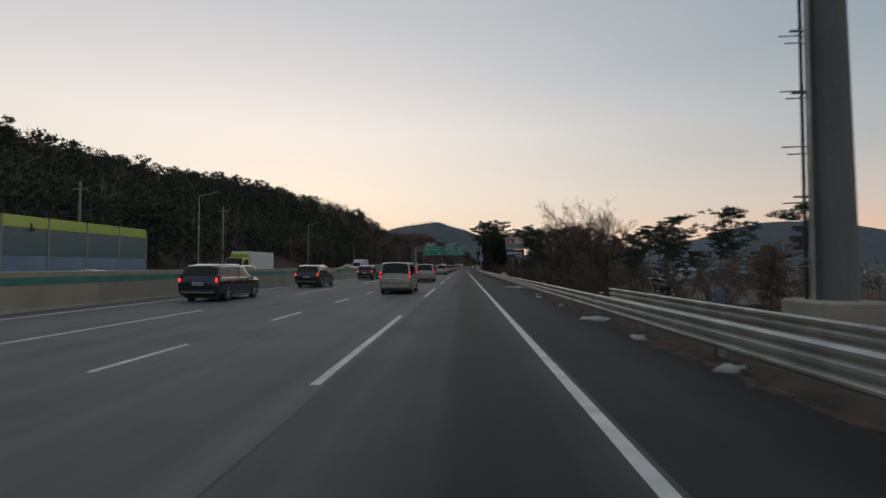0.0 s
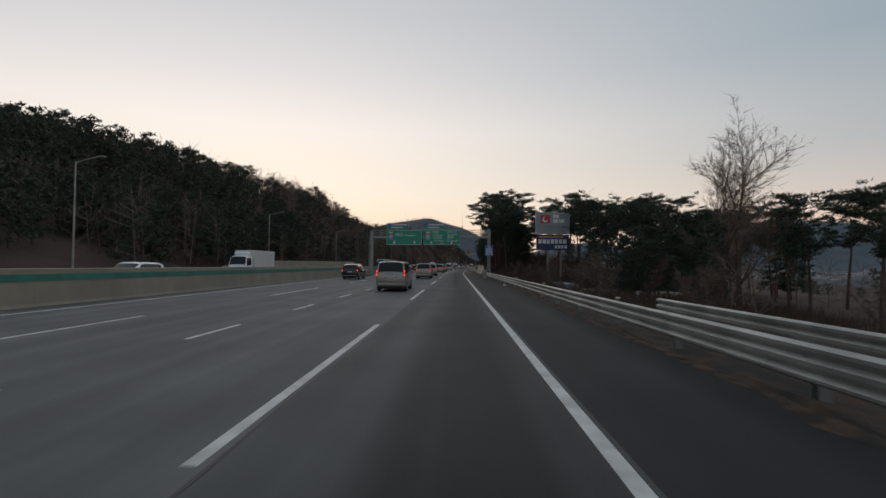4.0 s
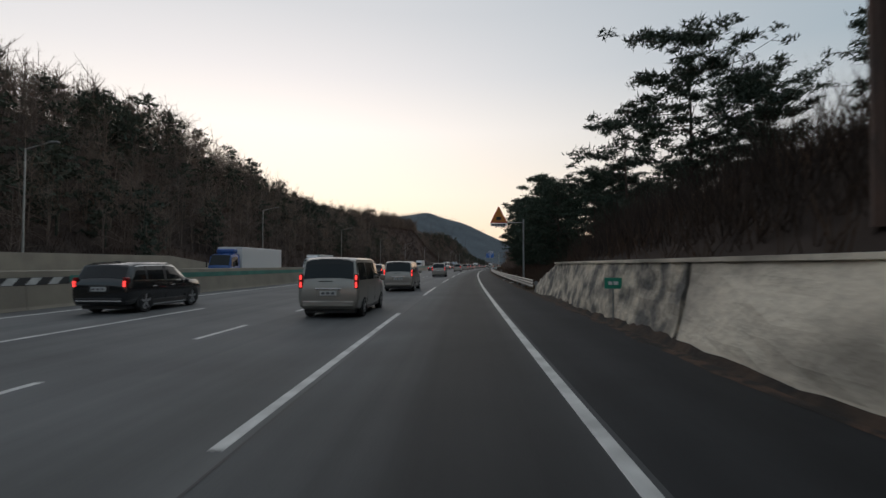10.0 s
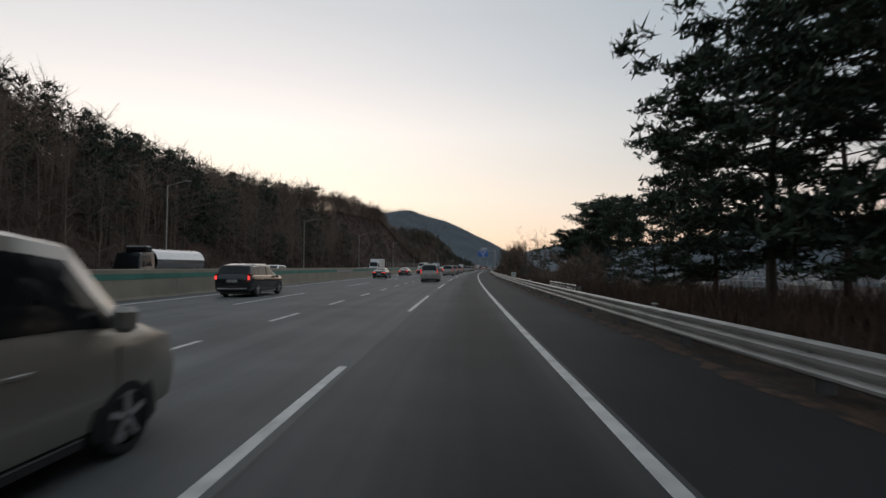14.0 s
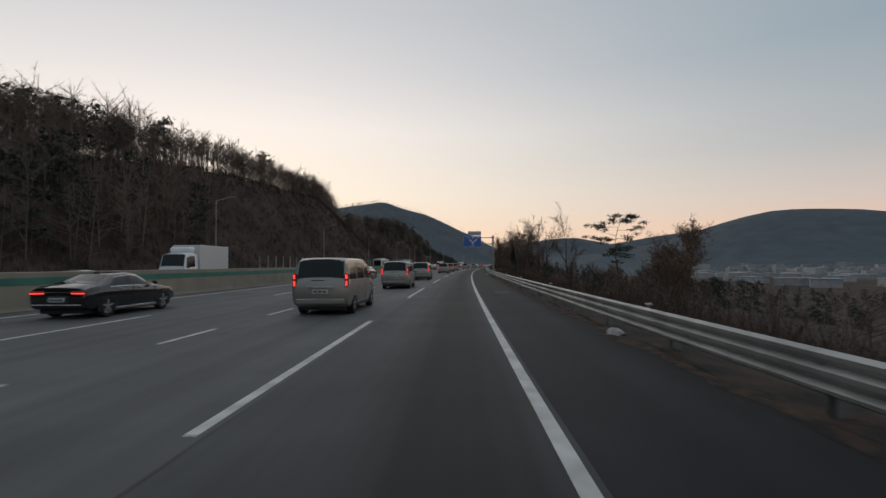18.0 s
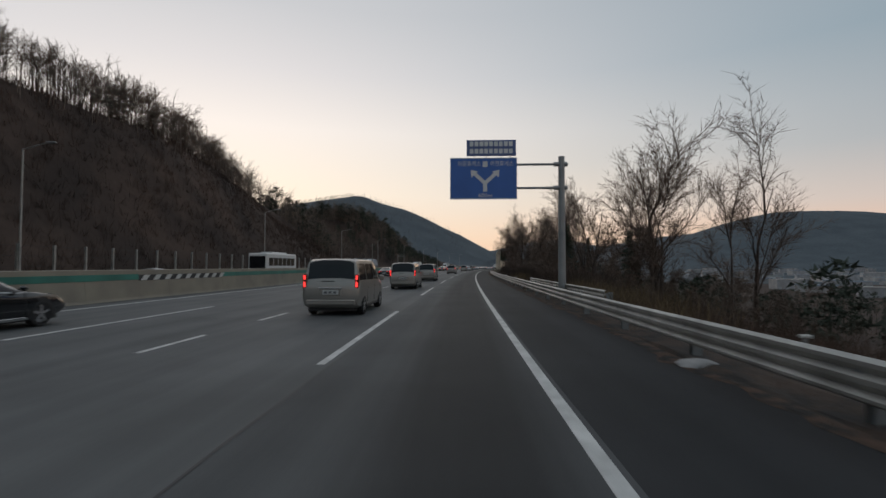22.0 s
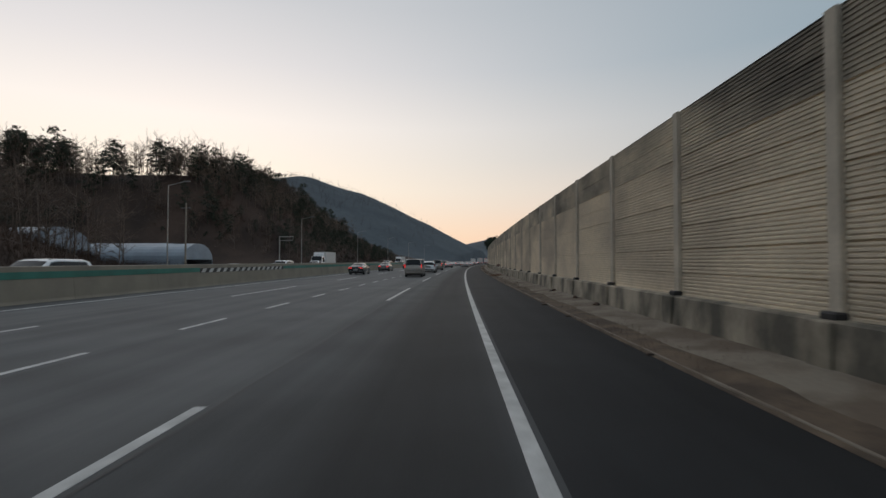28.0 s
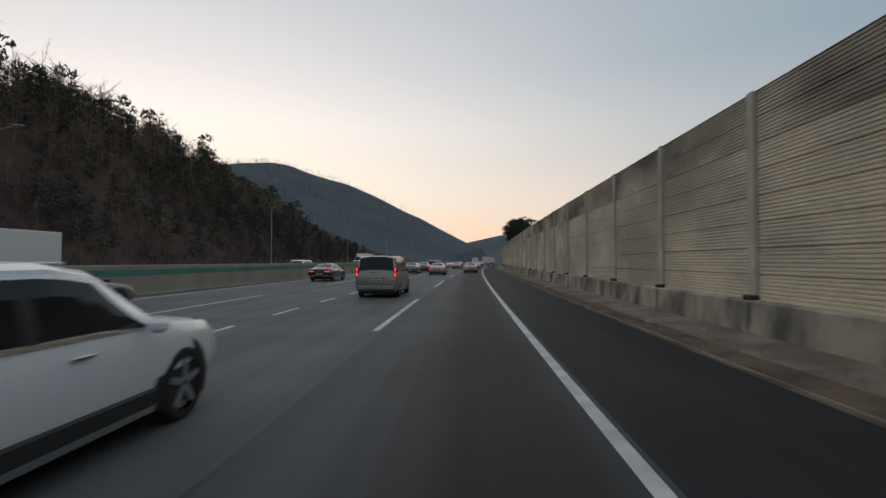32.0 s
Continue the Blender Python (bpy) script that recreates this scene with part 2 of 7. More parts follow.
M = dict(
    asphalt=asphalt("asphalt", (0.064, 0.067, 0.068), (0.128, 0.132, 0.131)),
    # outer lane and shoulder also darkened to paint in the windscreen reflection
    outerlane=asphalt("outer_lane_asphalt", (0.055, 0.057, 0.059), (0.109, 0.112, 0.113), 0.2, (-1.1, 1.0, .75, .34)),
    shoulder=asphalt("shoulder_asphalt", (0.018, 0.019, 0.0205), (0.033, 0.034, 0.036), 0.14),
    line=mat("worn_white_paint", (0.62, 0.62, 0.60), 0.6, var=0.35, scale=2.0, fine=60, bump=0.1),
    concrete=mat("concrete", (0.36, 0.33, 0.27), 0.85, var=0.3, scale=0.8, fine=25, bump=0.3, col2=(0.24, 0.22, 0.19)),
    palecon=mat("shotcrete", (0.78, 0.68, 0.55), 0.9, var=0.3, scale=0.6, fine=7, bump=0.9, col2=(0.36, 0.315, 0.26), stretch=(1, .6, 1), soft=0.1),
    median=mat("barrier_concrete", (0.30, 0.265, 0.205), 0.85, var=0.25, scale=0.7, fine=20, bump=0.2, col2=(0.24, 0.21, 0.17)),
    parapet=mat("stained_parapet", (0.34, 0.30, 0.24), 0.9, var=0.4, scale=0.7, fine=8, bump=0.5, col2=(0.075, 0.068, 0.060), stretch=(1, .7, 1), soft=0.1),
    green=mat("faded_green_paint", (0.035, 0.20, 0.155), 0.6, var=0.3, scale=0.8, fine=20),
    white=mat("white_paint", (0.6, 0.6, 0.57), 0.6, var=0.25, scale=2, fine=30),
    black=mat("black_paint", (0.03, 0.03, 0.032), 0.6, var=0.2),
    zinc=mat("galvanised_steel", (0.42, 0.42, 0.40), 0.48, 0.7, var=0.25, scale=1.2, fine=18, col2=(0.28, 0.28, 0.265)),
    dullzinc=mat("dull_steel", (0.30, 0.31, 0.31), 0.55, 0.5, var=0.25, scale=1.5, fine=18),
    polecon=mat("dark_pole_concrete", (0.17, 0.178, 0.182), 0.8, var=0.3, scale=0.9, fine=14, bump=0.2, stretch=(1, 1, .4)),
    steel=mat("grey_steel_paint", (0.30, 0.31, 0.31), 0.5, 0.2, var=0.2, scale=1.0, fine=20),
    dirt=mat("dry_verge_soil", (0.058, 0.036, 0.024), 0.95, var=0.5, scale=1.3, fine=9, bump=1.0, col2=(0.016, 0.013, 0.011), soft=0.1),
    soil=mat("forest_floor", (0.090, 0.064, 0.052), 0.95, var=0.55, scale=0.10, fine=1.6, bump=0.8, col2=(0.046, 0.036, 0.032), spec=0.15),
    hillbrush=mat("hill_brush", (0.098, 0.069, 0.056), 0.95, var=0.55, scale=0.10, fine=1.5, spec=0.1, col2=(0.050, 0.039, 0.034)),
    litter=mat("leaf_litter", (0.088, 0.050, 0.032), 0.95, var=0.5, scale=2.6, fine=26, bump=1.0, col2=(0.018, 0.015, 0.013), soft=0.07),
    footing=mat("stained_footing", (0.47, 0.405, 0.315), 0.9, var=0.4, scale=0.9, fine=14, bump=0.3, col2=(0.12, 0.11, 0.09), stretch=(1, 1, 0.6), soft=0.13, world=True),
    gutter=mat("silted_gutter", (0.25, 0.215, 0.17), 0.9, var=0.4, scale=0.8, fine=12, bump=0.3, col2=(0.15, 0.115, 0.085), soft=0.1),
    silt=mat("road_silt", (0.15, 0.108, 0.074), 0.95, var=0.45, scale=1.1, fine=14, bump=0.6, col2=(0.075, 0.055, 0.040), soft=0.12),
    rubble=mat("mottled_stone_face", (0.62, 0.53, 0.42), 0.95, var=0.45, scale=1.5, fine=9, bump=1.0, col2=(0.14, 0.13, 0.12), soft=0.12),
    # grey base colour stands in for haze in front of the far woods
    hazedwood=mat("mountain_branches", (0.115, 0.115, 0.122), 0.9, var=0.4, scale=0.05, fine=0.6, spec=0.1, col2=(0.08, 0.085, 0.092)),
    bark=mat("bark", (0.085, 0.062, 0.050), 0.9, var=0.4, scale=3, fine=25, bump=0.7, stretch=(1, 1, 0.25)),
    pinebark=mat("red_pine_bark", (0.13, 0.075, 0.055), 0.9, var=0.45, scale=3, fine=20, bump=0.8, col2=(0.07, 0.05, 0.045), stretch=(1, 1, 0.3)),
    needle=mat("pine_needles", (0.050, 0.068, 0.046), 0.8, var=0.5, scale=1.2, fine=9, col2=(0.034, 0.050, 0.038), rand=0.3, spec=0.2),
    farneedle=mat("conifer_foliage", (0.064, 0.076, 0.056), 0.85, var=0.5, scale=0.1, fine=2, col2=(0.044, 0.056, 0.044), spec=0.2),
    twig=mat("bare_twigs", (0.155, 0.115, 0.092), 0.9, var=0.4, scale=1.0, fine=8, rand=0.25, spec=0.2),
    fartwig=mat("hill_branches", (0.20, 0.158, 0.128), 0.9, var=0.45, scale=0.08, fine=1.0, spec=0.2, col2=(0.135, 0.11, 0.094)),
    oakleaf=mat("dry_oak_leaves", (0.21, 0.13, 0.08), 0.85, var=0.45, scale=1.0, fine=8, rand=0.2, spec=0.2),
    brush=mat("dry_brush", (0.115, 0.073, 0.052), 0.95, var=0.5, scale=0.5, fine=6, spec=0.2, col2=(0.055, 0.040, 0.033)),
    litterweed=mat("dead_weeds", (0.24, 0.13, 0.075), 0.95, var=0.5, scale=1.0, fine=8, spec=0.2, col2=(0.07, 0.042, 0.028)),
    straw=mat("dry_grass", (0.22, 0.16, 0.09), 0.95, var=0.5, scale=0.6, fine=8, spec=0.2),
    dust=mat("road_dust", (0.062, 0.061, 0.058), 0.9, var=0.4, scale=2, fine=20),
    snow=mat("old_snow", (0.46, 0.45, 0.44), 0.75, var=0.35, scale=2.5, fine=12, bump=0.5),
    # blue-grey base colour paints the aerial haze over distant slopes
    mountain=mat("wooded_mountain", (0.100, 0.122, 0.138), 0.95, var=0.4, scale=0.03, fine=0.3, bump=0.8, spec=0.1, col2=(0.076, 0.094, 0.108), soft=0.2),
    signgreen=mat("sign_green", (0.014, 0.29, 0.20), 0.42, var=0.12, scale=0.8, fine=20),
    signblue=mat("sign_blue", (0.040, 0.145, 0.47), 0.42, var=0.12, scale=0.8, fine=20),
    signwhite=mat("sign_white", (0.70, 0.72, 0.72), 0.45, var=0.08),
    signred=mat("sign_red", (0.50, 0.05, 0.035), 0.45, var=0.1),
    orange=mat("sign_orange", (0.62, 0.20, 0.03), 0.5, var=0.15, scale=2, fine=15),
    led=mat("unlit_message_panel", (0.09, 0.14, 0.32), 0.5, var=0.2, scale=2, fine=30),
    billgrey=mat("billboard_grey", (0.30, 0.33, 0.36), 0.5, var=0.15, scale=0.7, fine=10),
    billnavy=mat("billboard_navy", (0.03, 0.045, 0.13), 0.5, var=0.2, scale=0.7, fine=10),
    yellow=mat("sign_yellow", (0.60, 0.42, 0.05), 0.5, var=0.1),
    panel=mat("ribbed_noise_panel", (0.80, 0.68, 0.52), 0.85, var=0.35, scale=0.45, fine=9, bump=0.3, col2=(0.50, 0.42, 0.325), rand=0.12, stretch=(1, .5, 1), world=True),
    wallpost=mat("weathered_wall_post", (0.70, 0.61, 0.49), 0.85, var=0.3, scale=0.8, fine=14, bump=0.2, col2=(0.48, 0.42, 0.34)),
    toppanel=mat("weathered_top_panel", (0.76, 0.65, 0.50), 0.9, var=0.4, scale=0.6, fine=10, bump=0.25, col2=(0.20, 0.175, 0.145), rand=0.06, stretch=(1, .35, .8), world=True),
    clear=mat("smoky_acrylic", (0.10, 0.16, 0.17), 0.25, var=0.1),
    roof=mat("blue_metal_roof", (0.18, 0.27, 0.36), 0.5, 0.3, var=0.2, scale=0.6, fine=10),
    shed=mat("shed_wall", (0.50, 0.49, 0.46), 0.8, var=0.3, scale=0.6, fine=10),
    plastic=mat("greenhouse_film", (0.30, 0.37, 0.44), 0.35, var=0.2, scale=0.5, fine=8),
    tyre=mat("tyre_rubber", (0.018, 0.018, 0.019), 0.8, var=0.2),
    rim=mat("alloy_rim", (0.50, 0.50, 0.51), 0.3, 0.7, var=0.1),
    glass=mat("dark_car_glass", (0.012, 0.014, 0.016), 0.08, var=0.2, scale=1.5, fine=6, spec=0.32),
    trim=mat("black_plastic", (0.022, 0.022, 0.023), 0.6, var=0.15),
    chrome=mat("chrome", (0.6, 0.6, 0.6), 0.15, 1.0, var=0.05),
    plate=mat("number_plate", (0.55, 0.56, 0.55), 0.5, var=0.1),
    platebar=mat("plate_bars", (0.12, 0.12, 0.13), 0.5),
    tail=glow("lit_tail_lamp", (1.0, 0.05, 0.045), 1.6),
    head=glow("head_lamp", (1.0, 0.95, 0.85), 1.0),
    tailoff=mat("red_lens", (0.25, 0.01, 0.01), 0.2, var=0.1),
    brick=mat("red_brick", (0.22, 0.10, 0.07), 0.9, var=0.3, scale=1, fine=12),
    town=mat("town_wall", (0.30, 0.31, 0.32), 0.85, var=0.25, scale=0.3, fine=3, rand=0.35),
    window=mat("dark_window", (0.03, 0.035, 0.04), 0.2, var=0.1),
    timber=mat("weathered_timber", (0.16, 0.12, 0.09), 0.85, var=0.4, scale=1.5, fine=20),
)
PAINTS = dict(
    silver=paint("beige_silver_paint", (0.30, 0.285, 0.26), 0.65, 0.34),
    black=paint("black_car_paint", (0.010, 0.011, 0.013), 0.1, 0.12),
    navy=paint("dark_navy_paint", (0.014, 0.016, 0.024), 0.2, 0.15),
    white=paint("white_car_paint", (0.82, 0.84, 0.86), 0.0, 0.22),
    grey=paint("grey_car_paint", (0.11, 0.115, 0.12), 0.5, 0.25),
    pearl=paint("pale_silver_paint", (0.42, 0.42, 0.42), 0.4, 0.28),
    blue=paint("blue_truck_paint", (0.03, 0.09, 0.28), 0.1, 0.25),
    lime=paint("lime_truck_paint", (0.35, 0.45, 0.06), 0.0, 0.3),
    truckwhite=paint("white_box_body", (0.62, 0.63, 0.62), 0.0, 0.4),
)

# ---- mesh helpers ----


def obj(name, verts, faces, material, parent=None, label="", smooth=False):
    me = bpy.data.meshes.new(name)
    me.from_pydata([tuple(v) for v in verts], [], faces)
    me.materials.append(material)
    if smooth:
        me.polygons.foreach_set("use_smooth", [True] * len(me.polygons))
    ob = new(name, me)
    if parent:
        ob.parent = parent
    if label:
        ob["label"] = label
    return ob


def part(name, bm, material, parent=None, label="", smooth=False):
    me = bpy.data.meshes.new(name)
    bm.to_mesh(me)
    bm.free()
    me.materials.append(material)
    if smooth:
        me.polygons.foreach_set("use_smooth", [True] * len(me.polygons))
    ob = new(name, me)
    if parent:
        ob.parent = parent
    if label:
        ob["label"] = label
    return ob


def thing(name, m, label, category, group="", kind=""):
    e = new(name)
    e.empty_display_size = 0.3
    e.matrix_world = m
    return tagged(e, label, category, group, kind)


def add_box(bm, lo, hi, bevel=0.0, m=None):
    r = bmesh.ops.create_cube(bm, size=1)["verts"]
    c = [(a + b) / 2 for a, b in zip(lo, hi)]
    for v in r:
        v.co = Vector((c[0] + v.co.x * (hi[0] - lo[0]), c[1] + v.co.y * (hi[1] - lo[1]), c[2] + v.co.z * (hi[2] - lo[2])))
        if m:
            v.co = m @ v.co
    if bevel:
        es = list({e for v in r for e in v.link_edges})
        bmesh.ops.bevel(bm, geom=es, offset=bevel, segments=1, affect="EDGES")
    return bm


def box(lo, hi, bevel=0.0, m=None):
    return add_box(bmesh.new(), lo, hi, bevel, m)


def add_tube(bm, a, b, r0, r1=None, n=10, cap=True):
    a, b = Vector(a), Vector(b)
    r1 = r0 if r1 is None else r1
    d = (b - a).normalized()
    u = d.orthogonal().normalized()
    w = d.cross(u)
    A = [bm.verts.new(a + (u * math.cos(k * math.tau / n) + w * math.sin(k * math.tau / n)) * r0) for k in range(n)]
    B = [bm.verts.new(b + (u * math.cos(k * math.tau / n) + w * math.sin(k * math.tau / n)) * r1) for k in range(n)]
    for k in range(n):
        bm.faces.new((A[k], A[(k + 1) % n], B[(k + 1) % n], B[k]))
    if cap:
        bm.faces.new(A[::-1])
        bm.faces.new(B)
    return bm


def tube(a, b, r0, r1=None, n=10):
    return add_tube(bmesh.new(), a, b, r0, r1, n)


def sweep(name, s0, s1, profile, material, parent=None, step=8.0, closed=False, uv=False, label="", wob=None):
    """A profile of (x, z) points drawn along the road from s0 to s1."""
    n = max(1, int(math.ceil((s1 - s0) / step)))
    k = len(profile)
    verts, faces, uvs = [], [], []
    for i in range(n + 1):
        s = s0 + (s1 - s0) * i / n
        for j, (x, z) in enumerate(profile):
            if wob:
                x, z = wob(s, x, z, j)
            verts.append(W(s, x, z))
            uvs.append((x, s))
    kk = k if closed else k - 1
    for i in range(n):
        for j in range(kk):
            a, b = i * k + j, i * k + (j + 1) % k
            faces.append((a, b, b + k, a + k))
    if closed:
        faces.append(tuple(range(k - 1, -1, -1)))
        faces.append(tuple(n * k + j for j in range(k)))
    ob = obj(name, verts, faces, material, parent, label)
    if uv:
        lay = ob.data.uv_layers.new(name="road")
        for lp in ob.data.loops:
            lay.data[lp.index].uv = uvs[lp.vertex_index]
    return ob


def text(body, size, at_xyz, material, parent, name="lettering", width=None):
    """Flat lettering that faces -y, centred at a place; width fits it to that many metres."""
    cu = bpy.data.curves.new(name, "FONT")
    cu.body, cu.size, cu.align_x, cu.align_y, cu.extrude, cu.fill_mode = body, size, "CENTER", "CENTER", 0.004, "FRONT"
    cu.resolution_u = 3
    tmp = bpy.data.objects.new(name, cu)
    scene.collection.objects.link(tmp)
    dg = bpy.context.evaluated_depsgraph_get()
    me = bpy.data.meshes.new_from_object(tmp.evaluated_get(dg))
    scene.collection.objects.unlink(tmp)
    bpy.data.objects.remove(tmp)
    me.materials.clear()
    me.materials.append(material)
    xs = [v.co.x for v in me.vertices] or [0, 1]
    k = width / max(0.01, max(xs) - min(xs)) if width else 1.0
    for v in me.vertices:
        v.co = Vector((v.co.x * k, 0, v.co.y)) + Vector((0, -v.co.z, 0))
    ob = new(name, me)
    ob.parent = parent
    ob.location = at_xyz
    return ob

# ---- ground: one sheet from the road to the horizon, with the hill, the valley and the mountains ----


def smooth(t):
    t = np.clip(t, 0, 1)
    return t * t * (3 - 2 * t)


def Wn(s, x):
    a = np.maximum(0.0, s - BEND) / RADIUS
    straight = s <= BEND
    return np.where(straight, x, RADIUS - (RADIUS - x) * np.cos(a)), np.where(straight, s, BEND + (RADIUS - x) * np.sin(a))


# left hill: foot-slope height and width along the road
HS = [-700, -100, 100, 190, 230, 275, 330, 385, 440, 480, 520, 540, 570, 588, 600, 650, 750, 900, 3300]
HC = [24, 23.5, 21.5, 24, 22, 14.5, 14.5, 20.5, 21.5, 23, 22, 24, 25, 24.5, 23, 20, 18, 12, 8]
HW = [80, 75, 62, 36, 22, 18, 24, 15, 14, 24, 40, 85, 85, 60, 30, 30, 60, 120, 200]
# right side: heights at seven distances from the edge line
RX = [2.8, 4.4, 7, 13, 25, 60, 130]
RS = [60, 125, 139, 150, 158, 176, 188, 235, 262, 300, 400, 440, 476, 490]
RZ = [(-.1, -.2, -.8, -1.4, -2.6, -3, -3.5), (-.1, -.2, -.6, -1.2, -1.8, -3, -5),
      (-.1, 0.2, .9, 1.2, 0, -3, -6), (-.1, 1.5, 3.1, 3.4, 2, -3, -7), (-.1, 1.8, 4.4, 4.8, 3, -3, -8),
      (-.1, 1.7, 3.6, 4.2, 2, -4, -9), (-.1, .1, 1.0, 1.2, -1, -6, -10), (-.1, -.1, .3, .2, -3, -9, -12),
      (-.1, -.2, -.5, -2, -5, -11, -14), (-.1, -.2, -1.0, -3.6, -7, -12, -14), (-.1, -.2, -.6, -2.4, -6, -12, -14),
      (-.1, -.2, -.4, -1.2, -4, -11, -13), (-.1, -.1, -.3, -.8, -3, -10, -12), (-.1, -.1, -.1, -.3, -2, -8, -12)]
PEAK = Wn(np.array(985.0), np.array(-228.0))
PEAK = (float(PEAK[0]), float(PEAK[1]))


def lumps(X, Y, k, seed=0):
    """A cheap sum of waves that stands for uneven ground."""
    r = np.random.RandomState(seed)
    z = np.zeros_like(X)
    for i in range(7):
        a, f = r.uniform(0, math.tau), k * r.uniform(0.6, 2.2)
        z = z + np.sin((X * math.cos(a) + Y * math.sin(a)) * f + r.uniform(0, 6)) / (1 + i * 0.35)
    return z / 3


def ground_height(s, x):
    s, x = np.asarray(s, float), np.asarray(x, float)
    X, Y = Wn(s, x)
    # left
    u = -35.5 - x
    c, w = np.interp(s, HS, HC), np.interp(s, HS, HW)
    t = np.clip(u / w, 0, 1)
    left = 0.3 + c * (0.55 * t + 0.45 * smooth(t)) + np.clip(u - w, 0, 260) * 0.055
    left = left + lumps(X, Y, 0.09, 1) * np.clip(u / 25, 0, 1) * 1.2
    # level yard with the greenhouses
    yard = smooth((s - 528) / 10) * (1 - smooth((s - 586) / 9))
    left = left * (1 - yard) + yard * np.where(u < 66, .4 + .035 * u, np.minimum(2.7 + (u - 66) * .8, left + 6))
    left = left * (1 - smooth((u - 420) / 500))
    # right
    right = np.zeros_like(x)
    tab = np.array(RZ)
    cols = np.stack([np.interp(s, RS, tab[:, j]) for j in range(7)], -1)
    xx = np.clip(x, RX[0], RX[-1])
    for j in range(6):
        k = np.clip((xx - RX[j]) / (RX[j + 1] - RX[j]), 0, 1)
        seg = (xx >= RX[j]) & (xx <= RX[j + 1])
        right = np.where(seg, cols[..., j] * (1 - k) + cols[..., j + 1] * k, right)
    right = right + lumps(X, Y, 0.35, 2) * 0.22 * np.clip((x - 4.4) / 4, 0, 1)
    z = np.where(x < -20, np.where(u > 0, left, -0.12), np.where(x > 2.8, right, -0.12))
    # the wooded mountain ahead
    dx, dy = X - PEAK[0], Y - PEAK[1]
    ca, sa_ = math.cos(radians(6)), math.sin(radians(6))
    a, b = dx * ca - dy * sa_, dx * sa_ + dy * ca
    m = 102 - np.where(a > 0, 0.43 * a, -0.20 * a) - 0.22 * np.abs(b) + lumps(X, Y, 0.02, 3) * 5
    m = np.where(m > 95, 95 + (m - 95) * 0.55, m)
    m = np.where((x > -36) & (x < 40) & (s < 1500), -5, m)
    z = np.maximum(z, m)
    # far ridges across the valley and ahead

    def ridge(cx, cy, ang, h, la, lb, wd):
        p, q = (X - cx) * math.cos(ang) + (Y - cy) * math.sin(ang), -(X - cx) * math.sin(ang) + (Y - cy) * math.cos(ang)
        L = np.where(p > 0, la, lb)
        return h * np.exp(-np.abs(p / L) ** 1.6) * np.exp(-(q / wd) ** 2) * (1 + 0.10 * lumps(X, Y, 0.008, 4))
    far = np.maximum.reduce([ridge(900, 1500, radians(-37), 156, 520, 300, 330), ridge(1700, 1500, radians(-45), 150, 900, 500, 300),
                             ridge(620, 2450, radians(-10), 95, 420, 420, 300), ridge(1500, 2500, radians(-20), 150, 800, 800, 350)])
    return z + far * smooth((np.hypot(X, Y - 300) - 500) / 500)


def build_ground():
    ss = np.concatenate([np.arange(-700, -40, 60), np.arange(-40, 100, 5), np.arange(100, 560, 4), np.arange(560, 800, 8),
                         np.arange(800, 1500, 20), np.arange(1500, 4300, 90)])
    xs = np.concatenate([np.arange(-2400, -500, 130), np.arange(-500, -250, 16), np.arange(-250, -120, 9), np.arange(-120, -35, 3.2),
                         [-35.4, -35, -19, 2.7, 2.8, 3.2, 3.8, 4.4, 5, 5.8, 6.6, 7.6, 9, 11, 13, 16, 20, 25, 31, 38, 47, 58, 72, 90, 115, 150],
                         np.arange(190, 1100, 45), np.arange(1100, 2000, 90)])
    S, X = np.meshgrid(ss, xs, indexing="ij")
    wx, wy = Wn(S, X)
    z = ground_height(S, X)
    co = np.stack([wx, wy, z], -1).reshape(-1, 3)
    ns, nx = S.shape
    i, j = np.meshgrid(np.arange(ns - 1), np.arange(nx - 1), indexing="ij")
    a = (i * nx + j).ravel()
    faces = np.stack([a, a + 1, a + nx + 1, a + nx], -1)
    me = bpy.data.meshes.new("ground")
    me.from_pydata(co.tolist(), [], faces.tolist())
    me.materials.append(M["soil"])
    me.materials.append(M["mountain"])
    me.materials.append(M["dirt"])
    sx, xm = S[:-1, :-1].ravel(), X[:-1, :-1].ravel()
    # slot 1, the haze-tinted colour, goes to all far ground
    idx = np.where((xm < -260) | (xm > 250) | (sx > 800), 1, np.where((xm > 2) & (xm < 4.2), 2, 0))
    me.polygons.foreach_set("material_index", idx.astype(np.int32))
    me.polygons.foreach_set("use_smooth", np.ones(len(idx), bool))
    return tagged(new("ground", me), "brown winter ground with wooded hill and valley", "ground", kind="structure")


build_ground()


def gz(s, x):
    return float(ground_height(np.array([s]), np.array([x]))[0])


# ---- road, markings ----
S0, S1 = -60.0, 900.0
road = tagged(sweep("road", S0, S1, [(-17.4, 0), (-15.9, 0), (-11.4, 0), (-7.4, 0), (-3.42, 0)], M["asphalt"], step=6, uv=True),
              "worn dark grey asphalt motorway carriageway", "road", kind="structure")
tagged(sweep("road_outer_lane", S0, S1, [(-3.42, 0), (-1.6, 0), (0.15, 0)], M["outerlane"], step=6, uv=True),
       "darker asphalt of the outer lane", "road", kind="structure")
shoulder = tagged(sweep("road_shoulder", S0, S1, [(0.15, 0), (1.5, -0.01), (2.85, -0.03), (2.86, -0.2)], M["shoulder"], step=6, uv=True),
                  "darker newer asphalt hard shoulder", "road", kind="structure")
